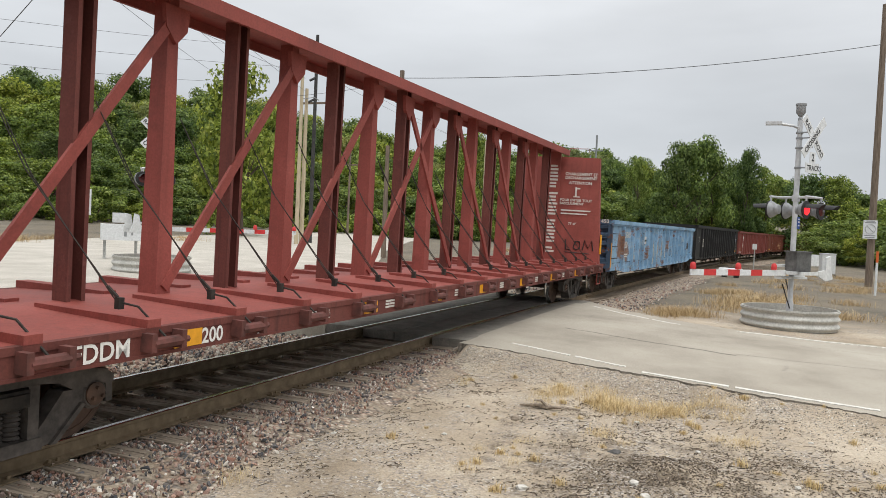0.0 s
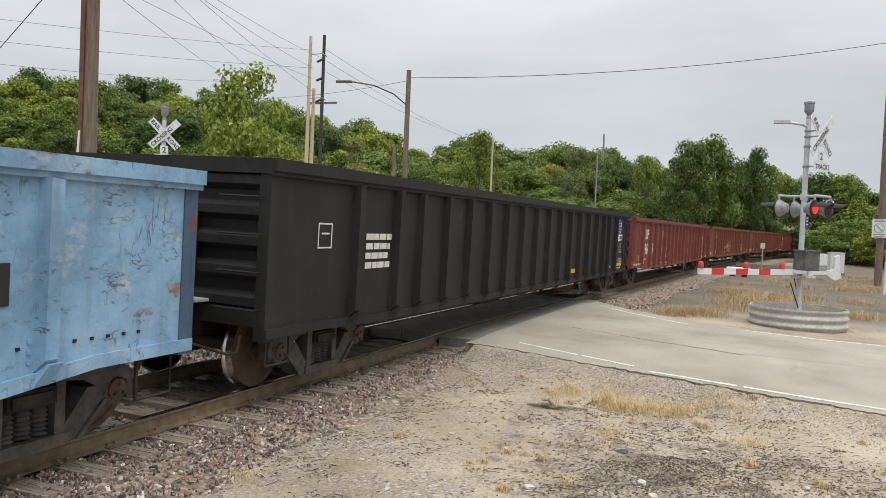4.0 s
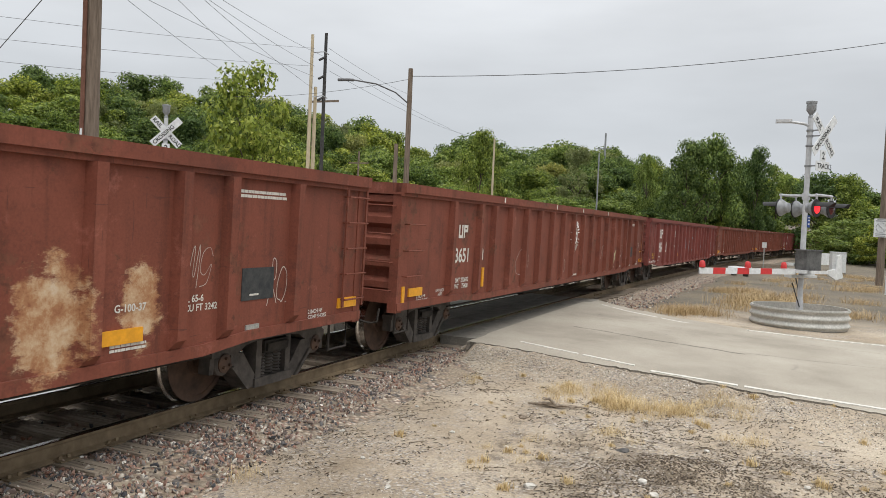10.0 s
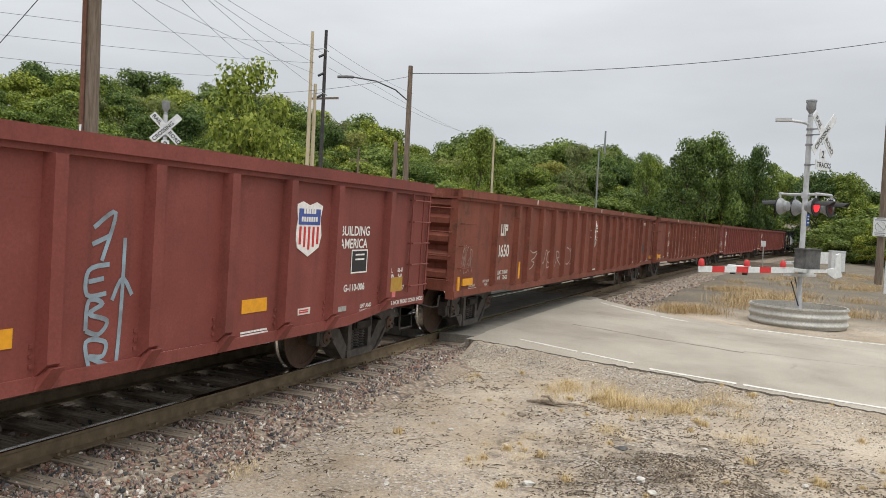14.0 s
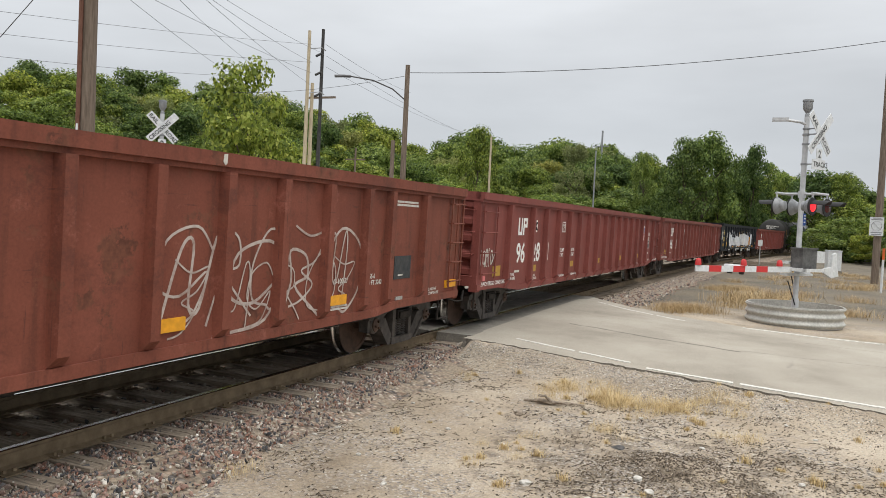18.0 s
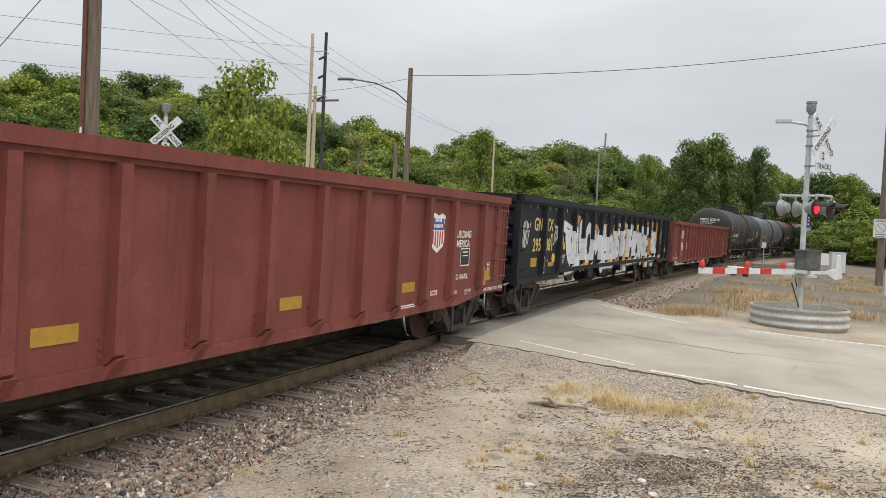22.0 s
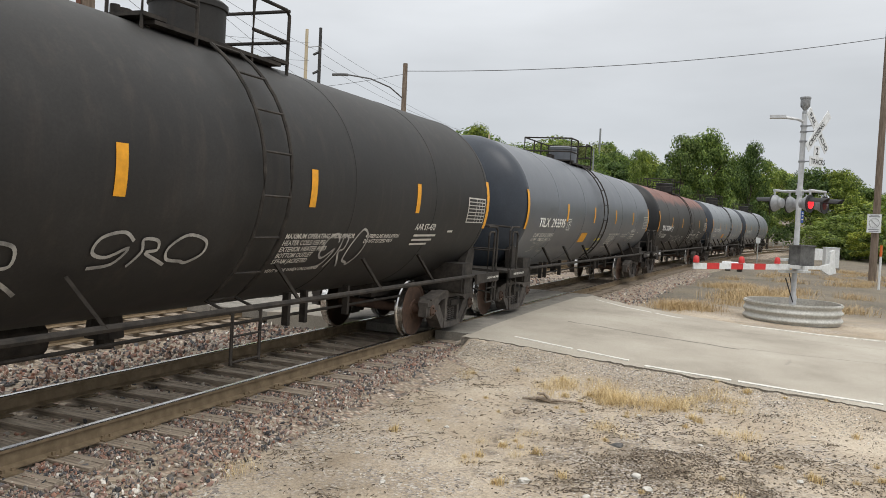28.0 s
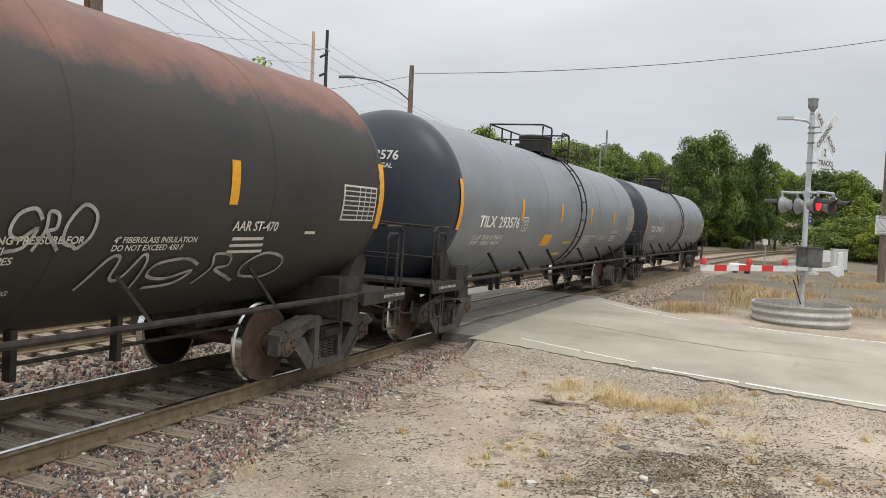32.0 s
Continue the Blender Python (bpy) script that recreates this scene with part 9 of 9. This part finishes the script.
for k, mat in enumerate((M_LEAF, M_LEAFD, M_LEAF)):
    me = crown(200 + k, 2.0, 0.15, 2.6, 26, 160, 0.22)
    me.materials.append(mat)
    BUSH.append((3.0, me, trunk_form(50 + k, 2.4, 0.07, 1.2).mesh("stem", [M_BARK], True)))

TREE_LABELS = ("leafy broad green tree in the wood edge", "dense dark green tree in the wood edge", "bushy bright green tree in the wood edge", "olive green tree rising above the wood", "wide deep green tree in the wood edge", "low rounded light green tree")


def plant(kind, x, y, z, height, turn, bush=False, wide=1.0):
    h, me, tr = (BUSH if bush else TREES)[kind]
    k = height / h
    root = thing("bush" if bush else "tree", Matrix.LocRotScale((x, y, z), Euler((0, 0, turn)), (k * wide, k * wide, k)), "leafy green bush at the edge of the wood" if bush else TREE_LABELS[kind], "bush" if bush else "tree", "bushes" if bush else "trees of the wood")
    part("stem" if bush else "trunk", tr, None, root)
    part("crown", me, None, root)
    return root


# heading from the viewer's spot, and how high the tree tops rise over the level there, per metre of distance
SKYLINE = [(54.9, .128), (50.9, .146), (46.5, .139), (43.3, .142), (41.5, .15), (39.5, .137), (37.0, .142), (34.4, .124), (28.8, .119), (26.2, .093), (24.6, .091), (20.9, .106), (18.8, .084), (13.9, .10), (11.5, .092), (8.8, .082), (7.5, .075), (5.4, .075), (3.2, .07), (1.7, .07), (0.4, .066), (-1.2, .063), (-3.2, .067), (-6.1, .052), (-12.0, .05)]
DEPTH = [(62, 78), (50, 86), (44, 94), (37, 100), (26, 104), (14, 107), (6, 110), (0.5, 128), (-0.8, 118), (-3, 96), (-6, 86), (-14, 70)]


def at_heading(table, a_):
    t = sorted(table)
    return float(np.interp(a_, [p for p, _ in t], [q for _, q in t]))


def wood():
    """The wooded hillside: rows of trees that step up to the skyline, with bushes at its foot."""
    rnd = random.Random(77)
    a_ = -13.0
    while a_ < 62:
        d0 = at_heading(DEPTH, a_)
        hill = a_ > 7.5
        rows = ((0, 0.36), (8, 0.52), (17, 0.68), (27, 0.82), (36, 0.92), (43, 0.99), (48, 1.0)) if hill else ((0, 0.40), (6, 0.66), (14, 0.93), (24, 0.97))
        for row, (push, share) in enumerate(rows):
            d = d0 + push + rnd.uniform(-2.5, 2.5)
            ang = radians(a_ + rnd.uniform(-1.0, 1.0))
            x, y = EYE[0] + d * math.cos(ang), EYE[1] + d * math.sin(ang)
            s_, l_ = lateral(x, y)
            if -4.5 < l_ < 9.5:
                continue
            z = float(ground_z(x, y)) - 0.15
            top = EYE[2] + at_heading(SKYLINE, math.degrees(ang)) * d * 1.05 * share
            h = (top - z) * rnd.uniform(0.9, 1.06)
            if h < 3.6:
                plant(rnd.randrange(3), x, y, z, max(2.4, h), rnd.uniform(0, 6.3), True, rnd.uniform(1.0, 1.6))
            else:
                wide = rnd.uniform(0.9, 1.3) * (1.5 if h < 7 else 1.2 if h < 9 else 1.0 if h < 13 else 0.85)
                plant(rnd.choice((0, 1, 2, 4, 5, 2, 0) if row < 2 else (0, 1, 3, 4, 1, 2, 0)), x, y, z, h, rnd.uniform(0, 6.3), False, wide)
        for back in (2.5, 7.0):
            d = d0 - back - rnd.uniform(-1.5, 1.5)
            ang = radians(a_ + rnd.uniform(-1.2, 1.2))
            x, y = EYE[0] + d * math.cos(ang), EYE[1] + d * math.sin(ang)
            s_, l_ = lateral(x, y)
            if -5 < l_ < 9 or (back > 5 and not hill):
                continue
            plant(rnd.randrange(3), x, y, float(ground_z(x, y)) - 0.1, rnd.uniform(1.6, 3.6), rnd.uniform(0, 6.3), True, rnd.uniform(0.9, 1.6))
        a_ += 100 / d0 * rnd.uniform(1.85, 2.3) * (1.0 if hill else 0.8)


wood()
# trees that stand out of the skyline
plant(5, 57.4, 37.8, float(ground_z(57.4, 37.8)) - 0.1, 14.9, 0.4, False, 0.7)
for kind, deg, d, slope, wide in ((1, 6.0, 103, 0.104, 0.75), (4, 4.6, 106, 0.110, 0.7), (1, 3.6, 110, 0.097, 0.5), (1, 1.5, 114, 0.098, 0.5), (4, 2.2, 118, 0.083, 0.6), (0, 8.7, 110, 0.088, 0.4), (3, 13.5, 112, 0.097, 0.7), (1, 20.7, 96, 0.111, 0.6), (4, -2.3, 100, 0.07, 1.0), (1, -4.0, 98, 0.069, 0.9), (0, 0.2, 118, 0.08, 0.8)):
    x, y = EYE[0] + d * math.cos(radians(deg)), EYE[1] + d * math.sin(radians(deg))
    z = float(ground_z(x, y)) - 0.1
    plant(kind, x, y, z, (EYE[2] + slope * d - z) * 1.03, deg, False, wide)

# ---- dry grass, litter and stones on the verge ----
M_STRAW = by_piece("dry_straw", [(0.0, (0.42, 0.29, 0.13)), (0.5, (0.60, 0.45, 0.22)), (1.0, (0.76, 0.63, 0.38))], 0.8, True, 20.0)
M_LITTER = by_piece("dark_wood_litter", [(0.0, (0.045, 0.034, 0.026)), (0.5, (0.11, 0.085, 0.06)), (0.8, (0.22, 0.17, 0.12)), (1.0, (0.48, 0.40, 0.30))], 0.95, True, 30.0)


def blades(seed, count, spread, h, lean=0.5, w=0.006):
    rnd = random.Random(seed)
    vs, fs = [], []
    for _ in range(count):
        x, y = rnd.gauss(0, spread), rnd.gauss(0, spread)
        hh = h * rnd.uniform(0.4, 1.15)
        a_ = rnd.uniform(0, 6.3)
        l_ = rnd.uniform(0.1, lean) * hh * 1.4
        dx, dy = math.cos(a_), math.sin(a_)
        n = len(vs)
        vs += [(x - dy * w, y + dx * w, -0.01), (x + dy * w, y - dx * w, -0.01), (x + dx * l_ * 0.4 + dy * w * 0.7, y + dy * l_ * 0.4 - dx * w * 0.7, hh * 0.6), (x + dx * l_ * 0.4 - dy * w * 0.7, y + dy * l_ * 0.4 + dx * w * 0.7, hh * 0.6), (x + dx * l_, y + dy * l_, hh)]
        fs += [(n, n + 1, n + 2, n + 3), (n + 3, n + 2, n + 4)]
    me = bpy.data.meshes.new("grass_tuft")
    me.from_pydata(vs, [], fs)
    me.materials.append(M_STRAW)
    return me


TUFTS = [blades(k, 120, 0.12, 0.17, 1.3, 0.0018) for k in range(4)] + [blades(9, 60, 0.035, 0.09, 0.8, 0.004)]
M_STRAW, M_FRESH = by_piece("rank_brown_straw", [(0.0, (0.27, 0.18, 0.085)), (0.5, (0.44, 0.31, 0.155)), (1.0, (0.60, 0.47, 0.27))], 0.85, True, 20.0), M_STRAW
TALL = [blades(20 + k, 320, 0.42, 0.36, 1.0, 0.005) for k in range(3)]
M_STRAW = M_FRESH


def tuft(x, y, k, s, label="tuft of dry straw-coloured grass in the dirt"):
    ob = new("grass_tuft", k)
    rr = random.Random(int(x * 97 + y * 31))
    ob.matrix_basis = Matrix.LocRotScale((x, y, float(ground_z(x, y)) - 0.005), Euler((0, 0, rr.uniform(0, 6.3))), (s * rr.uniform(0.9, 1.3), s * rr.uniform(0.9, 1.3), s))
    tagged(ob, label, "grass tuft", "dry grass tufts")


def verge_plants():
    rnd = random.Random(31)
    # the long patch of dry grass before the road edge
    for _ in range(40):
        t = rnd.random() ** 1.8
        x, y = 10.45 + 0.25 * t + rnd.gauss(0, 0.26), -3.75 - 1.65 * t + rnd.gauss(0, 0.12)
        tuft(x, y, TUFTS[rnd.randrange(4)], rnd.uniform(0.5, 1.15) * (1.0 - 0.35 * t))
    for _ in range(10):
        tuft(10.75 + rnd.gauss(0, 0.2), -3.0 + rnd.gauss(0, 0.12), TUFTS[rnd.randrange(4)], rnd.uniform(0.5, 0.95))
    for x, y, s in ((5.63, -1.4, 0.75), (8.95, -4.0, 0.75), (8.8, -3.95, 0.6), (8.1, -3.3, 0.5), (7.3, -3.45, 0.4), (7.6, -2.95, 0.35), (9.3, -5.45, 0.8), (9.5, -5.5, 0.6), (9.4, -5.2, 0.5), (11.0, -1.5, 0.6), (10.7, -1.62, 0.5), (6.9, -3.1, 0.4), (8.6, -4.3, 0.45), (5.9, -4.6, 0.3)):
        tuft(x, y, TUFTS[rnd.randrange(4)], s)
    for _ in range(70):
        x, y, _z = dirt_spot(rnd)
        tuft(x, y, TUFTS[4], rnd.uniform(0.4, 1.0), "small dry weed in the dirt")
    # rank dry grass beyond the road
    for _ in range(62):
        x, y = rnd.uniform(24.5, 58), rnd.uniform(-12, -3.2)
        s_, l_ = lateral(x, y)
        if l_ > -3.0 or (y < -5.0 and x < 40 and rnd.random() < 0.8) or (x - RX) ** 2 + (y - RY) ** 2 < 1.7:
            continue
        tuft(x, y, TALL[rnd.randrange(3)], rnd.uniform(0.4, 0.95), "rank dry yellow grass beyond the road")
    for x, y, s in ((21.9, -3.3, 0.75), (22.1, -3.5, 0.8), (21.8, -3.6, 0.7), (22.3, -3.9, 0.7), (21.7, -4.1, 0.45), (22.5, -3.2, 0.7), (27.5, -4.6, 1.0), (28.5, -5.0, 1.1), (27.0, -5.4, 0.9), (29.5, -5.6, 1.1), (28.0, -6.0, 0.8), (30.5, -6.2, 1.0), (31.5, -5.2, 1.1), (33.0, -6.5, 1.0), (30.0, -4.7, 0.9)):
        tuft(x, y, TALL[rnd.randrange(3)], s, "rank dry yellow grass beyond the road")
    for _ in range(60):
        x, y = rnd.uniform(14, 60), rnd.uniform(8, 34)
        if not (y > 22 + 0.25 * (x - 14) or y < 4 + 0.3 * (x - 20)):
            continue
        tuft(x, y, TALL[rnd.randrange(3)], rnd.uniform(0.6, 1.3), "rank dry grass across the tracks")


verge_plants()


def litter():
    """Twigs, bark chips and clods lying in drifts."""
    rnd = random.Random(41)
    fm = Form()

    def chip(x, y, L, w):
        if not (3.0 < x < 12.8 and -7.6 < y < -0.7) or x > edge_at(NEAR_EDGE, y) - 0.1:
            return
        z = float(ground_z(x, y))
        a_ = radians(-67) + rnd.gauss(0, 0.75)
        dx, dy = math.cos(a_) * L, math.sin(a_) * L
        k = rnd.uniform(-0.25, 0.25) * L
        mid_ = (x - dy * k * 3, y + dx * k * 3, z + w + rnd.uniform(0.001, 0.012))
        fm.bar((x - dx, y - dy, z + 0.003), mid_, w * 1.7, w)
        fm.bar(mid_, (x + dx, y + dy, z + rnd.uniform(0.002, 0.012)), w * 1.5, w * 0.9)

    # drifts: where, how wide, how many
    spots = [(7.4, -4.8, 0.6, 420), (8.4, -5.5, 0.55, 380), (8.9, -6.0, 0.5, 260), (6.75, -4.1, 0.3, 260), (7.1, -5.5, 0.5, 300), (9.0, -4.2, 0.3, 150), (9.6, -4.6, 0.35, 160), (10.2, -3.7, 0.3, 160), (9.2, -3.2, 0.3, 110), (8.2, -6.6, 0.5, 250), (10.2, -5.6, 0.4, 120), (6.2, -1.6, 0.25, 110), (7.3, -1.35, 0.25, 110), (9.3, -1.3, 0.35, 150), (10.6, -1.5, 0.4, 170), (11.3, -1.1, 0.35, 150), (8.4, -1.5, 0.25, 80)]
    for _ in range(190):
        spots.append((3.2 + 9.2 * rnd.random(), -1.0 - 6.2 * rnd.random(), rnd.uniform(0.05, 0.2), rnd.randrange(4, 26)))
    for x, y, r, n in spots:
        for _ in range(n):
            long_ = rnd.random() < 0.10
            chip(x + rnd.gauss(0, r) * 0.7, y + rnd.gauss(0, r), rnd.uniform(0.025, 0.085) if long_ else rnd.uniform(0.005, 0.022), rnd.uniform(0.002, 0.0045) if long_ else rnd.uniform(0.002, 0.006))
    for _ in range(700):
        chip(3.0 + 9.8 * rnd.random(), -0.8 - 6.6 * rnd.random(), rnd.uniform(0.004, 0.018), rnd.uniform(0.002, 0.006))
    me = bpy.data.meshes.new("litter")
    me.from_pydata(fm.v, [], fm.f)
    me.materials.append(M_LITTER)
    tagged(new("litter", me), "dark twigs, bark chips and clods strewn on the dirt", kind="stuff")


litter()


def rock(x, y, r, mat, label, name="stone", flat=0.6):
    rnd = random.Random(int(x * 131 + y * 17))
    bm = bmesh.new()
    bmesh.ops.create_icosphere(bm, subdivisions=2, radius=r)
    for v_ in bm.verts:
        v_.co *= 0.8 + 0.4 * noise.noise(v_.co * (2.2 / r) + Vector((x, y, 0)))
        v_.co.z *= flat
        v_.co.x *= 1.25
    me = bpy.data.meshes.new(name)
    bm.to_mesh(me)
    bm.free()
    me.materials.append(mat)
    ob = new(name, me)
    ob.matrix_basis = pose(x, y, float(ground_z(x, y)) + r * flat * 0.45, rnd.uniform(-8, 8), rnd.uniform(-8, 8), rnd.uniform(0, 360))
    return tagged(ob, label, "stone", "stones on the verge")


M_PALESTONE = mottled("pale_limestone", [(0.3, (0.42, 0.40, 0.36)), (0.7, (0.62, 0.60, 0.56))], 9.0, 0.9, 0.0, 0.4, 0.01)
M_DARKSTONE = mottled("dark_slab", [(0.3, (0.05, 0.05, 0.05)), (0.7, (0.12, 0.115, 0.11))], 9.0, 0.9, 0.0, 0.4, 0.01)
for x, y, r in ((6.65, -3.71, 0.05), (7.27, -4.60, 0.05), (6.93, -4.75, 0.05), (6.52, -4.3, 0.04), (8.72, -5.05, 0.035), (9.9, -6.2, 0.03), (7.9, -2.45, 0.035), (5.98, -2.64, 0.03), (7.71, -3.14, 0.03), (9.3, -2.2, 0.03), (9.75, -4.25, 0.035), (8.0, -6.0, 0.04), (6.6, -2.05, 0.03), (7.4, -1.35, 0.035), (7.0, -1.3, 0.03), (8.9, -1.55, 0.03), (10.4, -5.9, 0.03), (7.2, -5.95, 0.04), (6.2, -5.2, 0.03)):
    rock(x, y, r, M_PALESTONE, "small pale stone lying on the dirt")
rock(8.18, -4.26, 0.075, M_DARKSTONE, "flat dark slab of asphalt on the dirt", flat=0.3)
rock(9.09, -2.89, 0.06, M_TIE, "short brown lump of wood", flat=0.8)
dw = thing("driftwood", pose(9.75, -3.12, float(ground_z(9.75, -3.12)), 0, 0, -80), "weathered grey split branch lying on the dirt", "branch")
for k, (a_, L, w, z) in enumerate(((200, 0.30, 0.035, 0.06), (178, 0.36, 0.03, 0.03), (225, 0.22, 0.025, 0.14), (10, 0.42, 0.026, 0.02), (-30, 0.3, 0.02, 0.05), (150, 0.2, 0.022, 0.10))):
    t = radians(a_)
    part("branch", Form().tube([(0, 0, 0.03), (L * 0.5 * math.cos(t), L * 0.5 * math.sin(t), 0.02 + z * 0.8), (L * math.cos(t), L * math.sin(t), z)], w, 7, r2=w * 0.4), M_TIE, dw)


# ---- what moves ----
def motions():
    """The train runs past at a steady pace, and its wheels roll."""
    times = [k * 0.5 for k in range(65)]
    for car, mid in MOVERS:
        rows = []
        for t in times:
            x, y, h = along(mid - SPEED * t, MID)
            rows.append((t, pose(x, y, MID * CZ, CANT, 0, h)))
        walk(car, rows)
    step = 2 / 30
    for w, x in SPINNERS:
        first = random.Random(int(x * 50)).uniform(0, 1)
        rows = [(k * step, pose(x, 0, 0.457) @ Matrix.Rotation(-SPEED * k * step / 0.457 + first, 4, "Y")) for k in range(int(32 / step) + 1)]
        walk(w, rows)


motions()
